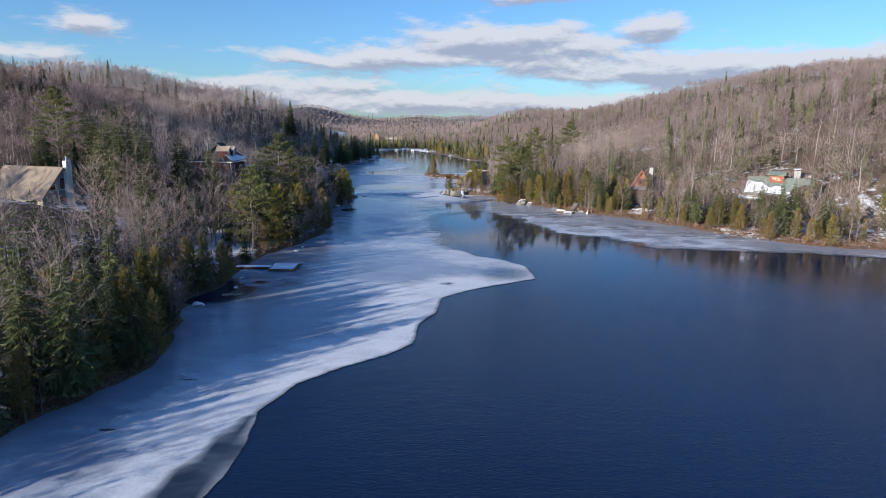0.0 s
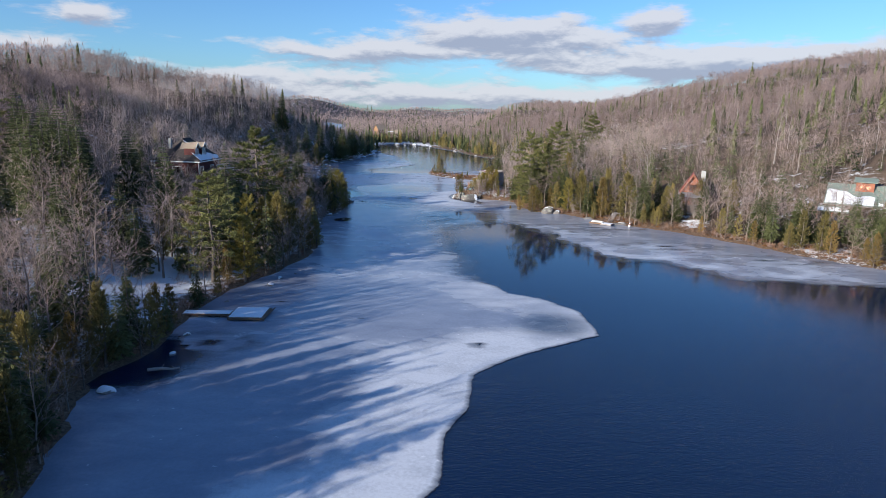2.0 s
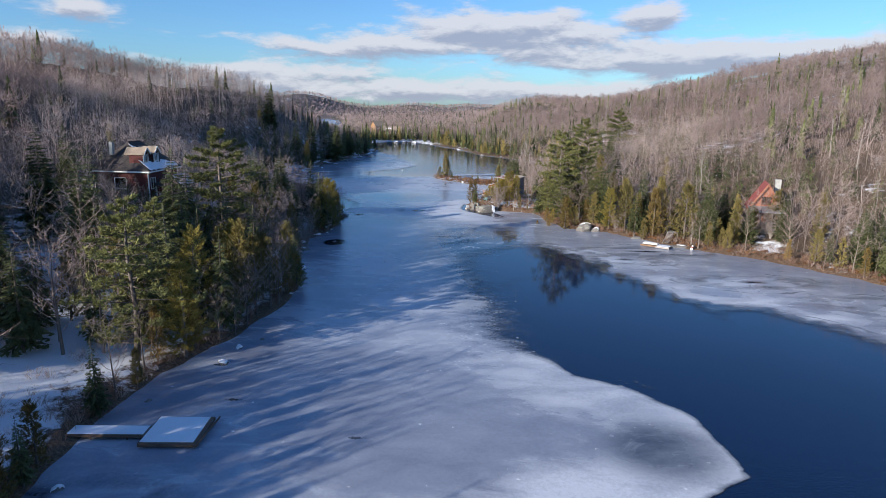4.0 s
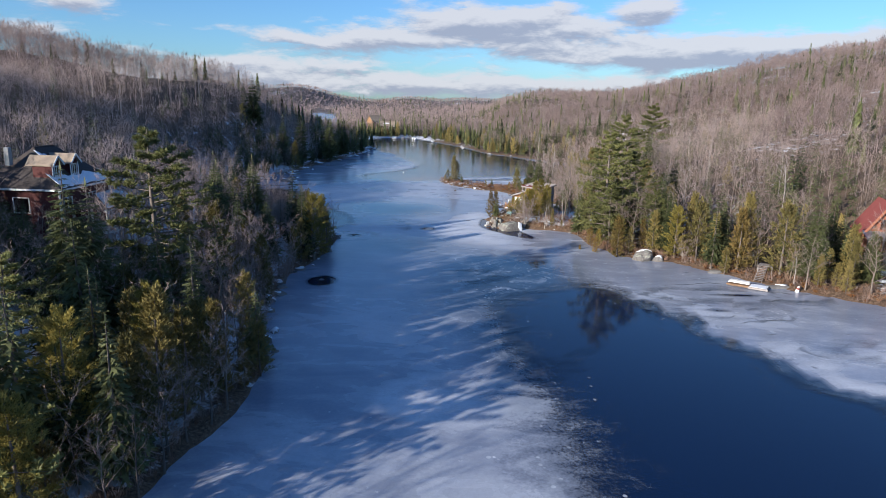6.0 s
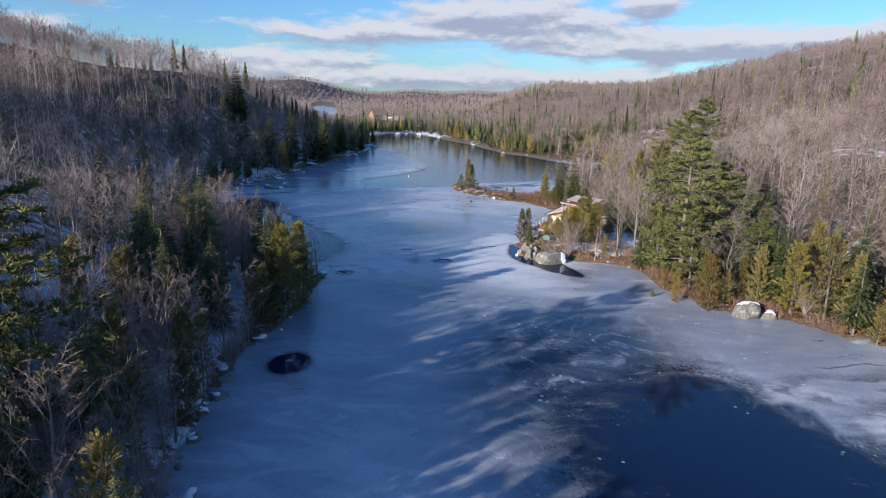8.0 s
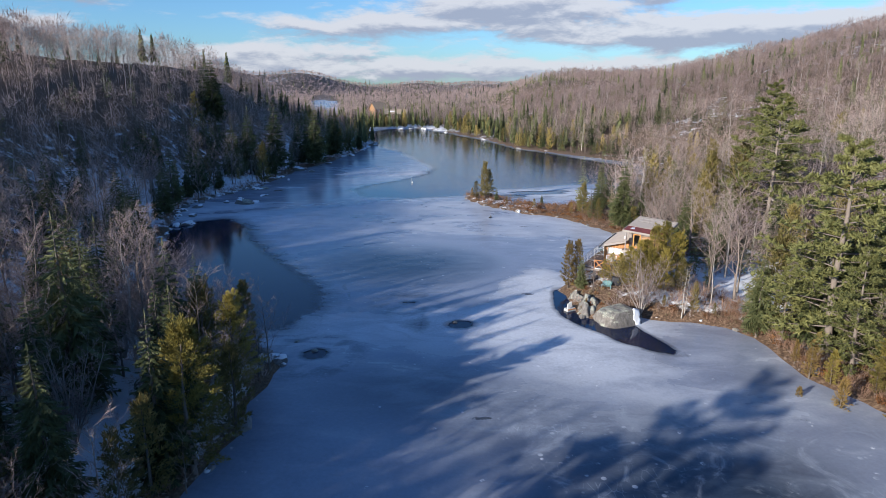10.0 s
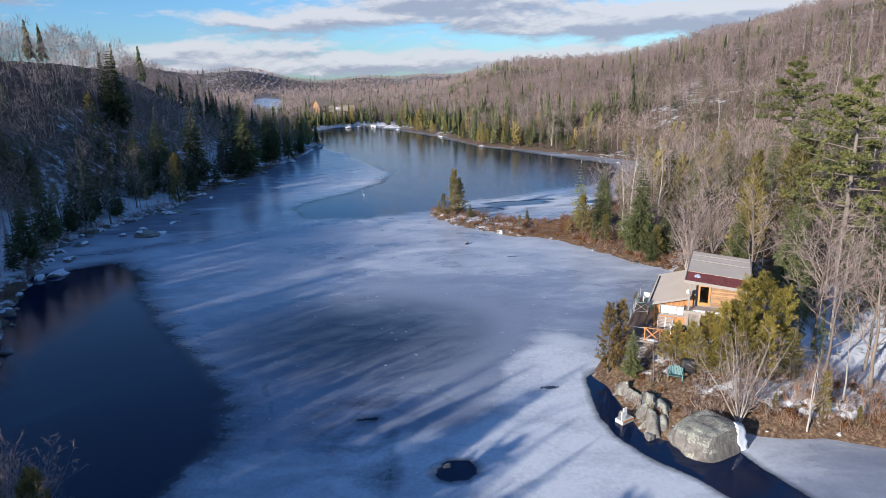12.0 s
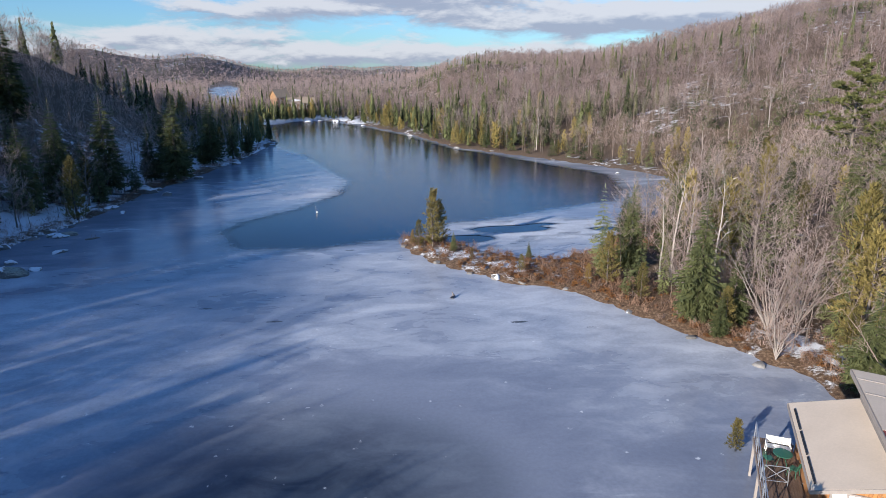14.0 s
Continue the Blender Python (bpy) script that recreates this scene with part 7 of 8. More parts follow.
def garden_chair(m, mat=M_GREEN, label="green metal garden chair on the deck"):
    root = thing("garden_chair", m, label, "chair", "chairs on the deck")
    for x, y in ((-0.22, -0.2), (0.22, -0.2), (-0.22, 0.2), (0.22, 0.2)):
        part("leg", made(rod, (x * 1.15, y * 1.15, 0), (x, y, 0.44), 0.016, 6), mat, root)
    part("seat", made(block, (0, 0, 0.45), (0.5, 0.48, 0.035), bevel=0.012), mat, root)
    bm = bmesh.new()
    for k in range(6):
        rod(bm, (-0.22 + 0.088 * k, 0.23, 0.46), (-0.24 + 0.096 * k, 0.31, 0.92), 0.012, 5)
    rod(bm, (-0.25, 0.31, 0.92), (0.25, 0.31, 0.92), 0.018, 6)
    part("backrest", bm, mat, root)
    return root


def garden_table(m):
    root = thing("garden_table", m, "round green metal garden table on the deck", "table")
    bm = bmesh.new()
    bmesh.ops.create_cone(bm, cap_ends=True, segments=24, radius1=0.5, radius2=0.5, depth=0.03, matrix=pose(0, 0, 0.72))
    part("tabletop", bm, M_GREEN, root)
    for k in range(4):
        a = math.pi / 4 + k * math.pi / 2
        part("leg", made(rod, (0.4 * math.cos(a), 0.4 * math.sin(a), 0), (0.12 * math.cos(a), 0.12 * math.sin(a), 0.7), 0.018, 6), M_GREEN, root)


def folded_lounger(m):
    root = thing("folded_lounger", m, "grey folding lounger leaned against the cottage wall", "chair", "loungers against the wall")
    bm = bmesh.new()
    for x in (-0.3, 0.3):
        beam(bm, (x, 0, 0), (x, 0.25, 1.15), 0.035)
    for k in (0.05, 0.6, 1.12):
        beam(bm, (-0.3, 0.22 * k, k), (0.3, 0.22 * k, k), 0.035)
    part("frame", bm, M_METAL, root)
    for k in range(8):
        z = 0.14 + 0.125 * k
        part("strap", made(block, (0, 0.218 * z, z), (0.58, 0.02, 0.09)), M_GREYBOARD, root)


def white_table(m):
    root = thing("side_table", m, "white plastic table stood on the deck", "table")
    part("tabletop", made(block, (0, 0, 0.70), (1.0, 0.7, 0.05), bevel=0.02), M_WHITE, root)
    for x, y in ((-0.42, -0.27), (0.42, -0.27), (-0.42, 0.27), (0.42, 0.27)):
        part("leg", made(beam, (x, y, 0), (x, y, 0.68), 0.05), M_WHITE, root)


def grill(m, label):
    root = thing("covered_grill", m, label, "grill")
    bm = bmesh.new()
    bmesh.ops.create_cube(bm, size=1.0, matrix=Matrix.Translation((0, 0, 0.52)) @ Matrix.Diagonal((1.15, 0.62, 1.0, 1)))
    bmesh.ops.subdivide_edges(bm, edges=bm.edges[:], cuts=3, use_grid_fill=True)
    for v in bm.verts:
        if v.co.z > 0.5:
            v.co.x *= 1 - 0.25 * (v.co.z - 0.5)
            v.co.y *= 1 - 0.5 * (v.co.z - 0.5)
        v.co += Vector((noise.noise(v.co * 3), noise.noise(v.co * 3 + Vector((5, 5, 5))), 0)) * 0.05
    ob = part("cover", bm, M_BLACK, root)
    ob.data.polygons.foreach_set("use_smooth", np.ones(len(ob.data.polygons), bool))
    for x in (-0.45, 0.45):
        part("wheel", made(rod, (x - 0.03, -0.2, 0.08), (x + 0.03, -0.2, 0.08), 0.08, 10), M_BLACK, root)


def trestle(m):
    root = thing("drying_frame", m, "white crossed metal frame lying on the deck", "rack")
    for a, b in (((-0.6, 0), (0.6, 0)), ((-0.6, 1.1), (0.6, 1.1)), ((-0.6, 0), (-0.6, 1.1)), ((0.6, 0), (0.6, 1.1)), ((-0.6, 0), (0.6, 1.1)), ((0.6, 0), (-0.6, 1.1))):
        part("bar", made(beam, (a[0], 0.12 * a[1], 0.25 + a[1] * 0.75), (b[0], 0.12 * b[1], 0.25 + b[1] * 0.75), 0.035), M_METAL, root)
    for x in (-0.6, 0.6):
        part("leg", made(beam, (x, 0, 0), (x, 0, 0.26), 0.035), M_METAL, root)


bench(on_deck(-0.55, 6.9), "white slatted garden bench on the deck", M_WHITE)
garden_table(on_deck(-0.45, 5.8))
garden_chair(on_deck(-1.15, 5.5, 110))
garden_chair(on_deck(0.05, 4.9, -120))
trestle(on_deck(-0.95, 3.6, 10))
folded_lounger(on_deck(1.15, 0.35))
folded_lounger(on_deck(1.8, 0.35))
white_table(on_deck(2.4, -0.1, 8))
grill(on_deck(2.75, -1.0, 30), "barbecue under a black cover on the deck")


def lawn_settee():
    root = thing("garden_settee", pose(2.75, 231.9, height_at(2.75, 231.9) - 0.02, 0, 0, -25) @ Matrix.Scale(0.82, 4), "teal plastic two-seat garden settee facing the lake", "chair")
    for x in (-0.62, 0.62):
        part("front_leg", made(block, (x, -0.38, 0.28), (0.1, 0.09, 0.56), bevel=0.015), M_TEAL, root)
        part("rear_leg", made(beam, (x, -0.3, 0.36), (x, 0.5, 0.0), 0.09, 0.09), M_TEAL, root)
        part("armrest", made(block, (x, 0.0, 0.6), (0.16, 0.95, 0.045), bevel=0.018), M_TEAL, root)
    for k in range(6):
        part("slat", made(block, (0, -0.4 + 0.115 * k, 0.40 - 0.028 * k), (1.16, 0.105, 0.03), (-14, 0, 0), 0.008), M_TEAL, root)
    for k in range(9):
        u = (k - 4) / 4
        top = 1.02 - 0.16 * u * u
        part("back_slat", made(beam, (0.5 * u, 0.28, 0.3), (0.6 * u, 0.62, top), 0.105, 0.025, 0.008), M_TEAL, root)


lawn_settee()
# a dark covered piece of furniture, built in the shape of the covered grill
grill(pose(4.0, 232.5, height_at(4.0, 232.5), 0, 0, -20), "black covered furniture beside the settee")


def water_step():
    root = thing("concrete_step", pose(-1.9, 229.5, 0, 0, 0, 30) @ Matrix.Scale(0.8, 4), "low concrete step with two white marker boards", "step")
    part("slab", made(block, (0, 0, 0.18), (1.5, 0.9, 0.4), bevel=0.03), M_CONCRETE, root)
    part("edging", made(block, (0, -0.46, 0.3), (1.5, 0.06, 0.14), bevel=0.01), M_ORANGE, root)
    for x, y in ((-0.4, -0.2), (0.25, 0.2)):
        part("marker_board", made(block, (x, y, 0.78), (0.5, 0.1, 0.8), bevel=0.02), M_WHITE, root)


water_step()


# ---- other houses ----
def roof_pair(root, x0, x1, deep, wall, rise, over, mat, label="", thick=0.18):
    r = new("roof")
    r.parent = root
    tagged(r, label)
    k = rise / (deep / 2)
    for s in (-1, 1):
        y = s * (deep / 2 + over)
        z = wall - over * k
        part("slope", made(slab, [(x0 - over, 0, wall + rise + 0.1), (x1 + over, 0, wall + rise + 0.1), (x1 + over, y, z + 0.1), (x0 - over, y, z + 0.1)], thick), mat, r)
        part("fascia", made(block, ((x0 + x1) / 2, y * 1.004, z - 0.02), (x1 - x0 + 2 * over, 0.05, 0.2)), M_FASCIA, r)
    part("ridge_cap", made(block, ((x0 + x1) / 2, 0, wall + rise + 0.12), (x1 - x0 + 2 * over, 0.28, 0.07), bevel=0.02), mat, r)
    return r


def walls_of(root, x0, x1, deep, base, wall, rise, front, ends, holes_front, holes_east, lights=2, frame_mat=None):
    """Front and back along x, gable ends; window openings cut through front and the +x gable."""
    h = deep / 2
    part("wall", made(pierced, x0, x1, base, lambda x: wall, -h, 0.16, holes_front), front, root)
    part("wall", made(pierced, x0, x1, base, lambda x: wall, h - 0.16, 0.16, []), front, root)
    slope = lambda y: wall + rise * (1 - abs(y) / h)
    for x, holes, turn in ((x1, holes_east, 90), (x0, [], -90)):
        ob = part("gable_wall", made(pierced, -h, h, base, slope, 0.0, 0.16, holes), ends, root)
        ob.matrix_local = pose(x, 0, 0, 0, 0, turn)
    for g in holes_front:
        window(root, *g, -h, lights, frame_mat)
    for g in holes_east:
        window(root, *g, 0.0, 1, frame_mat, m=pose(x1, 0, 0, 0, 0, 90))


def tan_house():
    root = thing("tan_roofed_house", pose(-84.5, 133.0, 0, 0, 0, -12), "beige house with a tan shingle roof and white chimney", "house")
    z = 5.2
    walls_of(root, -7.5, 6.0, 10.5, 2.5, z + 5.0, 5.2, M_BEIGE, M_GREYWALL, [(-0.5, 0.9, 6.9, 9.1), (2.2, 4.6, 6.9, 9.1)], [(-1.2, 0.9, 8.0, 9.8), (-0.7, 1.6, 11.0, 13.4), (-3.4, -1.8, 11.0, 12.1)])
    roof_pair(root, -7.5, 6.0, 10.5, z + 5.0, 5.2, 0.6, M_SHINGLE, "worn tan shingle roof")
    ch = new("chimney")
    ch.parent = root
    part("shaft", made(block, (6.4, 1.2, 10.5), (0.9, 1.3, 12.5), bevel=0.03), M_WHITE, ch)
    part("flue", made(rod, (6.4, 1.2, 16.7), (6.4, 1.2, 17.6), 0.22, 10), M_METAL, ch)
    bal = new("balcony")
    bal.parent = root
    part("floor", made(block, (2.6, -6.2, 6.3), (6.0, 1.9, 0.2)), M_GREYBOARD, bal)
    part("rail", made(block, (2.6, -7.1, 7.3), (6.0, 0.08, 0.1)), M_GREYBOARD, bal)
    for k in range(9):
        part("baluster", made(block, (-0.3 + 0.72 * k, -7.1, 6.85), (0.06, 0.06, 0.9)), M_GREYBOARD, bal)
    for x in (-0.2, 5.4):
        part("post", made(beam, (x, -7.0, 2.0), (x, -7.0, 6.2), 0.16), M_GREYBOARD, bal)


def red_house():
    root = thing("dark_red_house", pose(-63.4, 179.5, 1.7, 0, 0, 87), "dark red house with white-trimmed dormers and a snowy charcoal roof", "house")
    w, rise, half = 12.8, 4.4, 5.3
    for y, holes in ((-5.0, [(-4.6, -3.0, 9.4, 11.2), (0.6, 2.2, 9.4, 11.2), (-4.4, -3.0, 6.0, 7.6)]), (4.84, [])):
        part("wall", made(pierced, -half, half, 2.0, lambda x: w, y, 0.16, holes), M_REDWALL, root)
        for g in holes:
            window(root, *g, y, 2)
    for x, turn in ((half, 90), (-half, -90)):
        part("wall", made(pierced, -4.84, 4.84, 2.0, lambda u: w, 0.0, 0.16, [(-1.0, 1.0, 9.4, 11.2)]), M_REDWALL, root).matrix_local = pose(x, 0, 0, 0, 0, turn)
        window(root, -1.0, 1.0, 9.4, 11.2, 0.0, 1, m=pose(x, 0, 0, 0, 0, turn))
    r = new("roof")
    r.parent = root
    tagged(r, "charcoal shingle hip roof half under snow")
    e, f, top, low = half + 0.6, 5.6, w + rise, w - 0.35
    for corners in ([(-e, -f, low), (e, -f, low), (1.9, 0, top), (-1.9, 0, top)], [(e, f, low), (-e, f, low), (-1.9, 0, top), (1.9, 0, top)],
                    [(e, -f, low), (e, f, low), (1.9, 0, top)], [(-e, f, low), (-e, -f, low), (-1.9, 0, top)]):
        part("slope", made(slab, corners, 0.2), M_DARKSHINGLE, r)
    part("ridge_cap", made(block, (0, 0, top + 0.02), (3.9, 0.3, 0.08), bevel=0.02), M_DARKSHINGLE, r)
    for y in (-f - 0.02, f + 0.02):
        part("fascia", made(block, (0, y, low - 0.12), (2 * e, 0.05, 0.24)), M_WHITE, r)
    for x in (-e - 0.02, e + 0.02):
        part("fascia", made(block, (x, 0, low - 0.12), (0.05, 2 * f, 0.24)), M_WHITE, r)
    k = (top - low) / f
    part("snow", made(roof_snow, -5.2, -2.2, -5.5, -3.0, lambda x, y: top + 0.03 + k * y, 31), M_SNOW, r, "lying snow")
    part("snow", made(roof_snow, -2.4, 4.9, -5.5, -3.7, lambda x, y: top + 0.03 + k * y, 32), M_SNOW, r, "lying snow")
    part("snow", made(roof_snow, -2.6, -1.5, -2.2, -0.4, lambda x, y: top + 0.03 + k * y, 33), M_SNOW, r, "lying snow")
    part("chimney", made(block, (-4.4, 1.6, top - 1.0), (0.6, 0.6, 2.2), bevel=0.03), M_STONE, root)
    for x in (-4.0, -0.5):
        d = new("dormer")
        d.parent = root
        front, wide = -4.1, 0.8
        part("front", made(pierced, x - wide, x + wide, w + 0.5, lambda u, x=x: w + 2.6 + 0.9 * (1 - abs(u - x) / wide), front, 0.14, [(x - 0.4, x + 0.4, w + 1.1, w + 2.3)]), M_REDWALL, d)
        for s in (-1, 1):
            part("cheek", made(slab, [(x + s * 0.75 - 0.05, front + 0.14, w + 2.6), (x + s * 0.75 + 0.05, front + 0.14, w + 2.6), (x + s * 0.75 + 0.05, -1.6, w + 2.6), (x + s * 0.75 - 0.05, -1.6, w + 2.6)], 2.0), M_REDWALL, d)
            part("dormer_roof", made(slab, [(x, front - 0.4, w + 3.65), (x + s * 1.1, front - 0.4, w + 2.5), (x + s * 1.1, -0.9, w + 2.5), (x, -0.9, w + 3.65)], 0.14), M_SHINGLE, d)
            part("bargeboard", made(beam, (x, front - 0.42, w + 3.57), (x + s * 1.1, front - 0.42, w + 2.42), 0.06, 0.22), M_WHITE, d)
            part("corner_board", made(block, (x + s * 0.76, front - 0.04, w + 1.55), (0.16, 0.06, 2.0)), M_WHITE, d)
        window(root, x - 0.4, x + 0.4, w + 1.1, w + 2.3, front, 2)
    for x in (-half, half):
        part("corner_board", made(block, (x, -5.02, 7.2), (0.3, 0.1, 10.0)), M_WHITE, root)
    part("cornice", made(block, (0, -5.2, w - 0.42), (2 * half + 0.4, 0.4, 0.22)), M_WHITE, root)
    po = new("porch")
    po.parent = root
    po.matrix_local = pose(-7.5, 0, -1.7)
    part("floor", made(block, (8.2, -7.2, 8.4), (8.2, 5.2, 0.25)), M_WHITE, po)
    for x in (4.4, 8.2, 12.0):
        for y in (-9.5, -5.1):
            part("post", made(block, (x, y, 9.9), (0.28, 0.28, 2.8), bevel=0.03), M_WHITE, po)
            part("footing", made(block, (x, y, 4.6), (0.3, 0.3, 7.5)), M_CONCRETE, po)
    for y in (-9.5,):
        part("rail", made(block, (8.2, y, 9.45), (7.6, 0.1, 0.1)), M_WHITE, po)
        for k in range(24):
            part("baluster", made(block, (4.6 + 0.31 * k, y, 8.98), (0.07, 0.05, 0.9)), M_WHITE, po)
    part("beam", made(block, (8.2, -9.5, 11.35), (8.2, 0.35, 0.35)), M_WHITE, po)
    part("beam", made(block, (12.0, -7.3, 11.35), (0.35, 4.4, 0.35)), M_WHITE, po)
    hip = bmesh.new()
    e = [(3.6, -10.2, 11.5), (12.8, -10.2, 11.5), (12.8, -4.4, 11.5), (3.6, -4.4, 11.5)]
    p = [(5.6, -7.2, 13.1), (10.4, -7.2, 13.1)]
    v = [hip.verts.new(c) for c in e + p]
    for f in ((0, 1, 5, 4), (1, 2, 5), (2, 3, 4, 5), (3, 0, 4), (3, 2, 1, 0)):
        hip.faces.new([v[i] for i in f])
    part("porch_roof", hip, M_DARKSHINGLE, po)
    sn = bmesh.new()
    v = [sn.verts.new(c) for c in ((3.7, -10.1, 11.66), (12.4, -10.1, 11.66), (10.2, -7.3, 13.2), (5.7, -7.3, 13.2), (12.7, -9.7, 11.64), (12.7, -4.8, 11.64), (10.5, -7.1, 13.2))]
    sn.faces.new((v[0], v[1], v[2], v[3]))
    sn.faces.new((v[4], v[5], v[6]))
    bmesh.ops.solidify(sn, geom=sn.faces[:], thickness=0.1)
    part("snow", sn, M_SNOW, po, "lying snow")


def green_house():
    root = thing("green_roofed_house", pose(89.0, 174.0, 0, 0, 0, -34), "cedar house with a green metal roof partly under snow", "house")
    w, rise = 8.6, 3.4
    walls_of(root, -7.5, 6.5, 10.0, 1.0, w, rise, M_REDWOOD, M_REDWOOD, [(-6.0, -3.6, 5.6, 7.6), (-2.0, 0.6, 5.6, 7.6), (2.2, 4.8, 5.6, 7.6)], [(-1.2, 1.2, 5.6, 8.2)], 2)
    r = roof_pair(root, -7.5, 6.5, 10.0, w, rise, 0.9, M_GREENROOF, "green metal roof")
    k = rise / 5.0
    part("snow", made(roof_snow, -8.2, 0.8, -5.7, -1.6, lambda x, y: w + rise + 0.12 + k * y, 61), M_SNOW, r, "lying snow")
    part("snow", made(roof_snow, 1.6, 5.0, -5.7, -4.6, lambda x, y: w + rise + 0.12 + k * y, 62), M_SNOW, r, "lying snow")
    for s in (-1, 1):
        part("bargeboard", made(beam, (7.45, 0, w + rise - 0.05), (7.45, s * 5.9, w - 0.65), 0.1, 0.35), M_REDWOOD, root)
    d = new("cupola")
    d.parent = root
    part("wall", made(pierced, -3.0, 0.4, w + 1.2, lambda x: w + 4.2, -1.9, 0.14, [(-2.4, -0.2, w + 2.7, w + 3.7)]), M_REDWOOD, d)
    part("wall", made(slab, [(-3.0, -1.76, w + 4.2), (0.4, -1.76, w + 4.2), (0.4, 1.6, w + 4.2), (-3.0, 1.6, w + 4.2)], 2.0), M_REDWOOD, d)
    part("cupola_roof", made(slab, [(-3.5, -2.5, w + 4.35), (0.9, -2.5, w + 4.35), (0.9, 0.2, w + 5.1), (-3.5, 0.2, w + 5.1)], 0.16), M_GREENROOF, d)
    part("cupola_roof", made(slab, [(-3.5, 0.2, w + 5.1), (0.9, 0.2, w + 5.1), (0.9, 2.2, w + 4.4), (-3.5, 2.2, w + 4.4)], 0.16), M_GREENROOF, d)
    window(root, -2.4, -0.2, w + 2.7, w + 3.7, -1.9, 2, M_REDWOOD)
    ch = new("chimney")
    ch.parent = root
    part("shaft", made(block, (3.2, 0.9, w + 3.2), (1.5, 1.2, 4.6), bevel=0.03), M_STONE, ch)
    part("cap", made(slab, [(2.2, 0.1, w + 5.9), (4.2, 0.1, w + 5.9), (4.0, 1.7, w + 6.15), (2.4, 1.7, w + 6.15)], 0.12), M_METAL, ch, "blue-grey sheet metal cap")
    for x in (2.6, 3.8):
        part("cap_leg", made(beam, (x, 0.9, w + 5.4), (x, 0.9, w + 5.95), 0.06), M_METAL, ch)
    po = new("veranda")
    po.parent = root
    part("veranda_roof", made(slab, [(-9.4, -7.4, 6.6), (-3.4, -7.4, 6.6), (-3.4, -5.0, 7.6), (-9.4, -5.0, 7.6)], 0.15), M_GREENROOF, po)
    part("snow", made(roof_snow, -9.3, -3.5, -7.3, -5.3, lambda x, y: 6.64 + 0.417 * (y + 7.4), 66), M_SNOW, po, "lying snow")
    for x in (-9.2, -6.4, -3.6):
        part("post", made(beam, (x, -7.2, 1.0), (x, -7.2, 6.5), 0.2), M_REDWOOD, po)


def red_cabin():
    root = thing("red_roofed_cabin", pose(58.5, 196.5, 0.2, 0, 0, -20), "narrow cedar cabin with a steep red roof and a glazed porch", "house")
    b = 3.0
    for y in (-3.2, 3.2):
        part("gable_wall", made(pierced, -2.6, 2.6, b - 3.5, lambda x: b + 8.6 - 1.55 * abs(x), y - 0.08, 0.16, [(-0.9, 0.9, b + 4.6, b + 6.2)] if y < 0 else []), M_REDWOOD, root)
    window(root, -0.9, 0.9, b + 4.6, b + 6.2, -3.28, 2, M_REDWOOD)
    r = new("roof")
    r.parent = root
    tagged(r, "steep red roof")
    for s in (-1, 1):
        part("slope", made(slab, [(0, -4.0, b + 8.9), (s * 3.3, -4.0, b + 3.7), (s * 3.3, 3.8, b + 3.7), (0, 3.8, b + 8.9)], 0.3), M_REDROOF, r)
        part("bargeboard", made(beam, (0, -4.03, b + 8.75), (s * 3.3, -4.03, b + 3.5), 0.08, 0.35), M_REDWOOD, r)
        part("side_wall", made(block, (s * 2.55, 0, b + 0.4), (0.16, 6.3, 8.0)), M_REDWOOD, root)
    ch = new("chimney")
    ch.parent = root
    part("shaft", made(block, (2.3, 1.4, b + 6.6), (1.1, 1.1, 5.6), bevel=0.03), M_STONE, ch)
    po = new("porch")
    po.parent = root
    part("porch_roof", made(slab, [(-3.2, -6.8, b + 3.6), (3.2, -6.8, b + 3.6), (3.2, -3.3, b + 4.3), (-3.2, -3.3, b + 4.3)], 0.18), M_METAL, po, "blue-grey metal porch roof")
    part("base_wall", made(block, (0, -6.6, b + 0.4), (6.2, 0.14, 2.4)), M_GREYBOARD, po)
    for x in (-3.0, -1.0, 1.0, 3.0):
        part("post", made(beam, (x, -6.6, b - 4.0), (x, -6.6, b + 3.5), 0.16), M_GREYBOARD, po)
    for k in range(3):
        part("pane", made(block, (-2.0 + 2 * k, -6.6, b + 2.55), (1.8, 0.02, 1.8)), M_GLASS, po).visible_shadow = False
    part("floor", made(block, (0, -5.0, b + 0.2), (6.4, 3.4, 0.2)), M_GREYBOARD, po)


def far_house():
    root = thing("brown_house", pose(-52.5, 566.0, -2.2, 0, 0, 6), "brown timber house with snow on its roof", "house")
    walls_of(root, -6.5, 6.5, 8.0, 2.0, 10.2, 2.4, M_DECK, M_GREYWALL, [(-5.0, -2.6, 7.4, 9.2), (-1.2, 1.2, 7.4, 9.2), (2.6, 5.0, 7.4, 9.2), (-4.0, 0.0, 4.6, 6.4)], [(-1, 1, 7.2, 9.2)], 2)
    r = roof_pair(root, -6.5, 6.5, 8.0, 10.2, 2.4, 0.7, M_SHINGLE, "tan roof dusted with snow")
    part("snow", made(snow_patch, (-2.6, -2.4, 11.3), 2.2, 0.7, 0.08, 70, (0, 0.6)), M_SNOW, r, "lying snow")
    g = thing("small_gable_house", pose(-66.0, 585.0, 0, 0, 0, 40), "small timber house higher on the far bank", "house")
    walls_of(g, -4.0, 4.0, 7.0, 4.0, 10.5, 3.5, M_PALEBOARD, M_PALEBOARD, [(-2.5, -0.8, 8.0, 9.6), (0.8, 2.5, 8.0, 9.6)], [(-0.9, 0.9, 8.0, 10.0)], 2)
    roof_pair(g, -4.0, 4.0, 7.0, 10.5, 3.5, 0.7, M_SHINGLE, "pale shingle roof")


tan_house()
red_house()
green_house()
red_cabin()
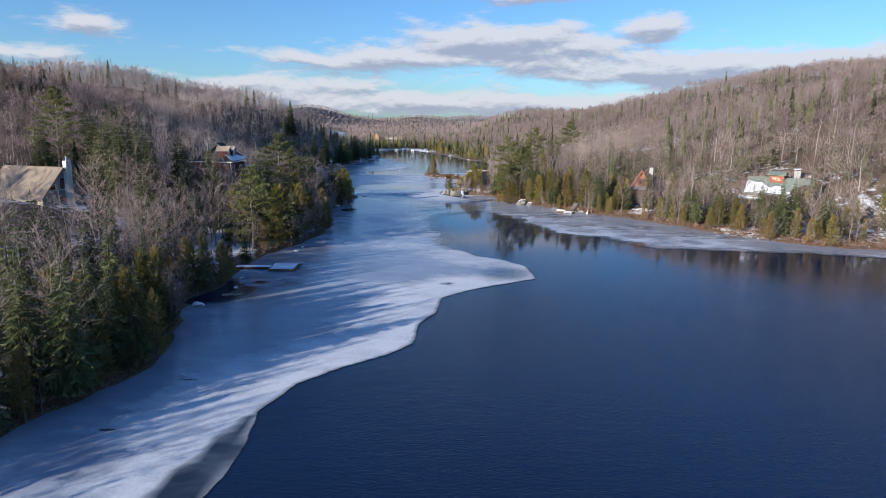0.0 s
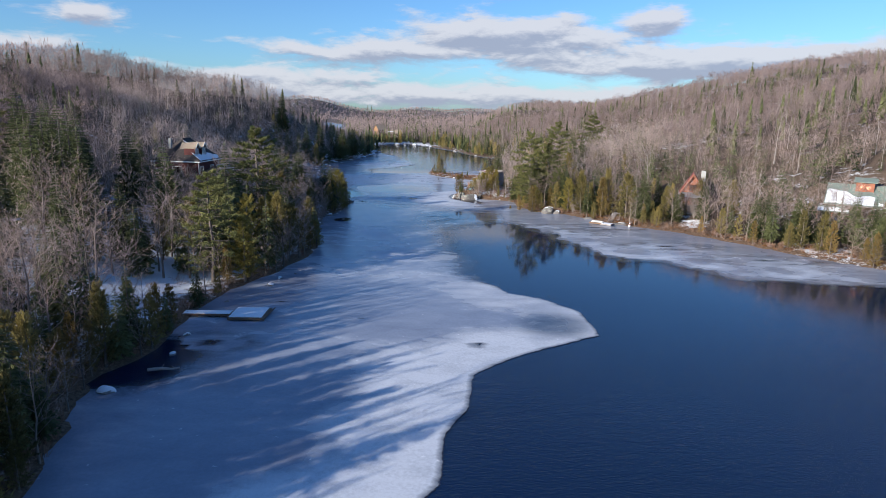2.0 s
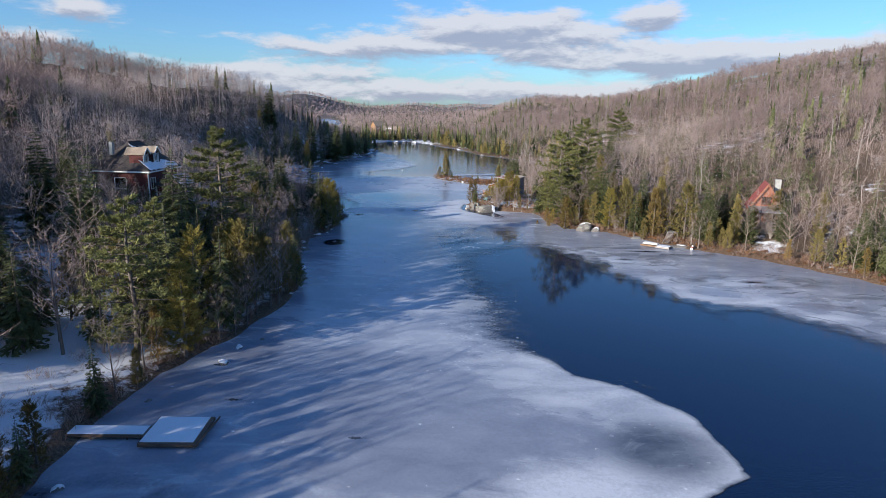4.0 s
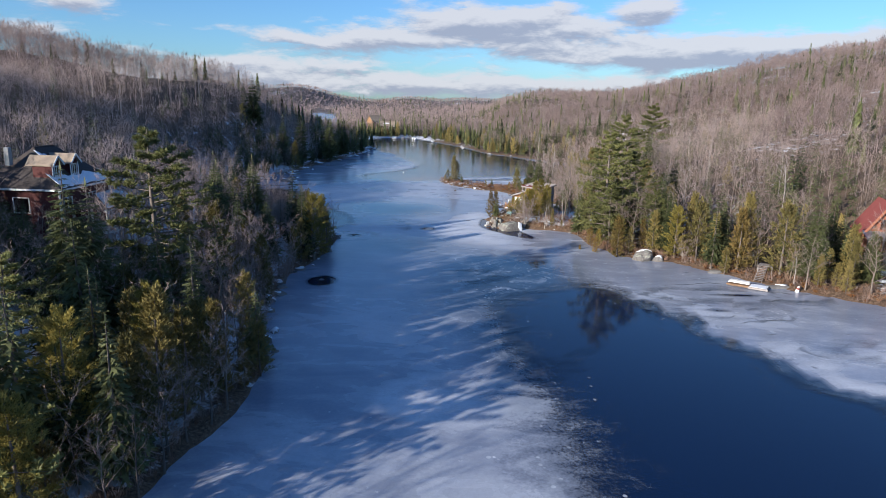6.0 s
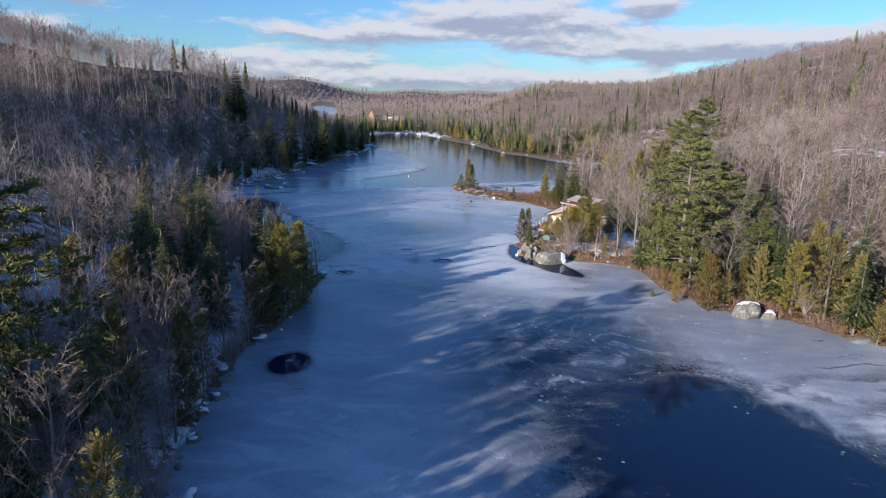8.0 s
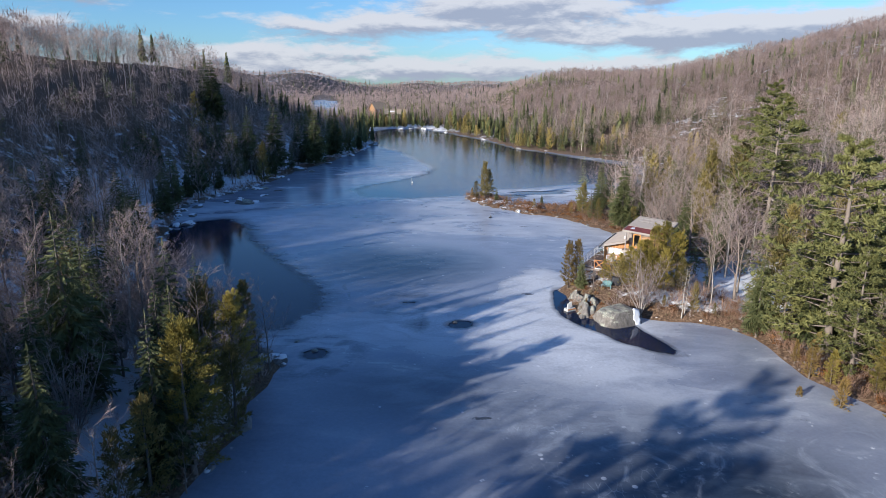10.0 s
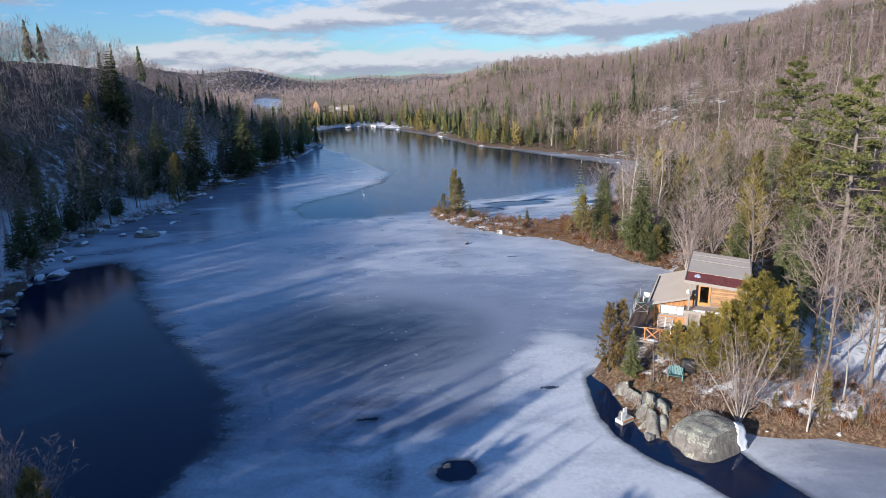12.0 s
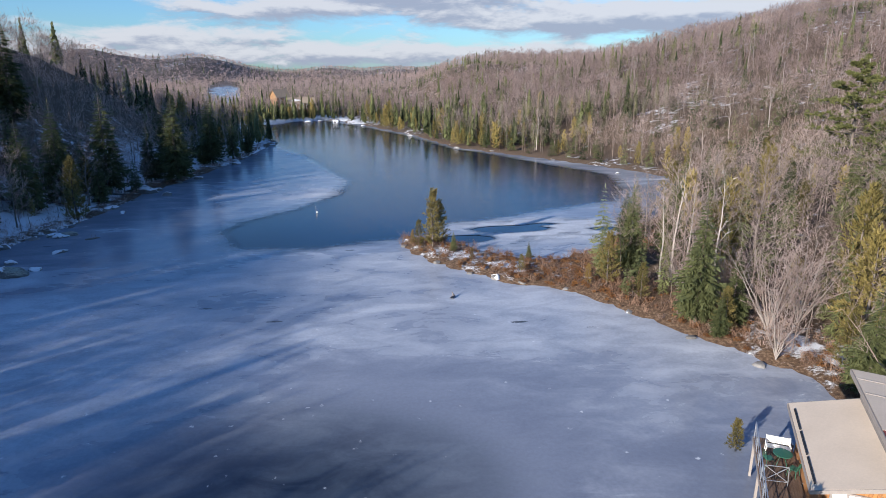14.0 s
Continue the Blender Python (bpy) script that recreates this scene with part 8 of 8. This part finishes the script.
far_house()


# ---- docks and small things ----
def planks(root, x0, x1, y0, y1, z, n, mat, seed):
    r = random.Random(seed)
    for k in range(n):
        w = (x1 - x0) / n
        part("plank", made(block, (x0 + w * (k + 0.5), (y0 + y1) / 2, z + r.uniform(-0.006, 0.006)), (w - 0.015, y1 - y0, 0.04)), mat, root)


def snowy_dock():
    root = thing("snowy_dock", pose(-28.0, 111.4, 0, 0, 0, 2), "wooden dock platform and gangway under smooth snow", "dock")
    planks(root, -2.2, 2.2, -2.15, 2.15, 0.42, 28, M_DECK, 5)
    bm = bmesh.new()
    for y in (-2.18, 2.18):
        block(bm, (0, y, 0.3), (4.5, 0.06, 0.26), bevel=0.008)
    for x in (-2.25, 2.25):
        block(bm, (x, 0, 0.3), (0.06, 4.3, 0.26), bevel=0.008)
    part("frame", bm, M_DECK, root)
    for x in (-2.0, 2.0):
        for y in (-1.9, 1.9):
            part("float", made(block, (x * 0.8, y * 0.8, 0.12), (0.9, 0.6, 0.3), bevel=0.03), M_BLACK, root)
    part("snow", made(block, (-0.12, 0.05, 0.475), (4.1, 4.05, 0.06), bevel=0.025), M_SNOW, root, "smooth snow cover")
    part("bumper", made(beam, (2.3, -2.1, 0.4), (2.62, 2.2, 0.42), 0.1, 0.12), M_DECK, root)
    g = new("gangway")
    g.parent = root
    planks(g, -8.3, -2.3, -0.95, 0.55, 0.46, 36, M_DECK, 6)
    for y in (-0.95, 0.55):
        part("stringer", made(block, (-5.3, y, 0.36), (6.0, 0.07, 0.16)), M_DECK, g)
    part("snow", made(block, (-5.3, -0.2, 0.51), (5.9, 1.35, 0.05), bevel=0.02), M_SNOW, g, "smooth snow cover")
    for x in (-3.6, -6.4):
        part("leg", made(beam, (x, -0.9, -0.5), (x, -0.9, 0.4), 0.08), M_DECK, g)


def shore_dock():
    root = thing("floating_dock", pose(33.7, 186.5, 0, 0, 0, -34), "small floating dock with white snow-covered sections", "dock")
    planks(root, 0.2, 2.7, -1.0, 1.0, 0.36, 16, M_GREYBOARD, 7)
    part("frame", made(block, (1.45, -1.03, 0.24), (2.6, 0.06, 0.24)), M_GREYBOARD, root)
    part("frame", made(block, (0.0, 0, 0.22), (5.3, 2.0, 0.12)), M_DECK, root)
    part("snow", made(block, (1.45, 0.02, 0.42), (2.3, 1.85, 0.06), bevel=0.025), M_SNOW, root, "smooth snow cover")
    part("section", made(block, (-1.3, -0.75, 0.36), (3.0, 0.5, 0.1), bevel=0.01), M_PALEBOARD, root)
    part("section", made(block, (-1.3, 0.55, 0.5), (2.9, 1.0, 0.1), (6, 0, 0), 0.01), M_WHITE, root, "white-painted dock section")
    part("section", made(block, (-1.2, 0.6, 0.66), (2.6, 0.75, 0.08), (3, 0, 0), 0.01), M_WHITE, root, "white-painted dock section")


def bank_stairs(name, m, label, n, wide, mat, tread_mat, rise=0.19, go=0.3):
    root = thing(name, m, label, "stairs")
    for k in range(n):
        part("tread", made(block, (0, go * (k + 0.5), rise * (k + 1)), (wide, go + 0.03, 0.05), bevel=0.008), tread_mat, root)
    for x in (-wide / 2, wide / 2):
        part("stringer", made(beam, (x, 0, -0.05), (x, go * n, rise * n - 0.05), 0.05, 0.24), mat, root)


snowy_dock()
shore_dock()
bank_stairs("bank_stairs", pose(36.2, 188.8, 0.35, 0, 0, -38), "grey wooden stairs up the bank from the dock", 9, 1.1, M_GREYBOARD, M_GREYBOARD)
land = thing("landing", pose(38.6, 191.6, 2.0, 0, 0, -38), "grey plank landing at the head of the stairs", "platform")
planks(land, -1.1, 1.1, -0.6, 1.4, 0.1, 12, M_GREYBOARD, 9)
for px in (-1.0, 1.0):
    part("post", made(beam, (px, -0.5, -1.4), (px, -0.5, 0.1), 0.1), M_GREYBOARD, land)
bank_stairs("snowy_steps", pose(-34.6, 76.5, 0.2, 0, 0, 60), "wooden steps with snow on each tread under the trees", 5, 1.4, M_DECK, M_SNOW, 0.2, 0.42)


def marker(x, y):
    root = thing("marker_buoy", pose(x, y, 0.05, 8, 6, 0), "red and white marker buoy by the shore", "buoy")
    bm = bmesh.new()
    bmesh.ops.create_cone(bm, cap_ends=True, segments=14, radius1=0.3, radius2=0.12, depth=0.9, matrix=pose(0, 0, 0.45))
    part("body", bm, M_WHITE, root)
    bm = bmesh.new()
    bmesh.ops.create_cone(bm, cap_ends=True, segments=14, radius1=0.24, radius2=0.18, depth=0.25, matrix=pose(0.012, 0, 0.55))
    part("band", bm, M_REDROOF, root, "red band")


marker(39.9, 184.6)
stake = thing("marker_stake", pose(-26.5, 326.5, 0, 2, -3, 0), "thin stake with a white float frozen into the ice", "stake")
part("pole", made(rod, (0, 0, -0.3), (0, 0, 1.3), 0.03), M_GREYBOARD, stake)
part("float", made(block, (0.1, 0, 0.22), (0.3, 0.2, 0.3), bevel=0.05), M_WHITE, stake)


def driftwood(x, y, z, length, turn, seed):
    rr = random.Random(seed)
    root = thing("driftwood_log", pose(x, y, z, 0, 0, turn), "grey driftwood log frozen into the shore ice", "log", "driftwood")
    s = Shape()
    pts = [(-length / 2 + length * k / 4, rr.uniform(-0.1, 0.1), rr.uniform(0, 0.12)) for k in range(5)]
    s.tube(pts, [0.16, 0.17, 0.14, 0.11, 0.06], 7)
    ob = new("stem", s.mesh("stem", M_GREYBOARD, True))
    ob.parent = root
    for k in range(3):
        b = Shape()
        p = along(pts, rr.uniform(0.2, 0.9))
        b.tube([tuple(p), tuple(p + Vector((rr.uniform(-0.3, 0.4), rr.uniform(-0.6, 0.6), rr.uniform(0.3, 0.7))))], [0.05, 0.02], 5)
        ob = new("branch_stub", b.mesh("branch_stub", M_GREYBOARD, True))
        ob.parent = root


driftwood(15.9, 299.7, 0.12, 1.9, 10, 1)
driftwood(7.0, 288.6, 0.3, 3.2, -20, 2)
driftwood(-8.2, 281.4, 0.1, 0.9, 60, 3)
driftwood(-58.0, 312.0, 0.1, 2.0, 30, 4)
driftwood(-31.0, 93.5, 0.2, 3.0, 15, 5)
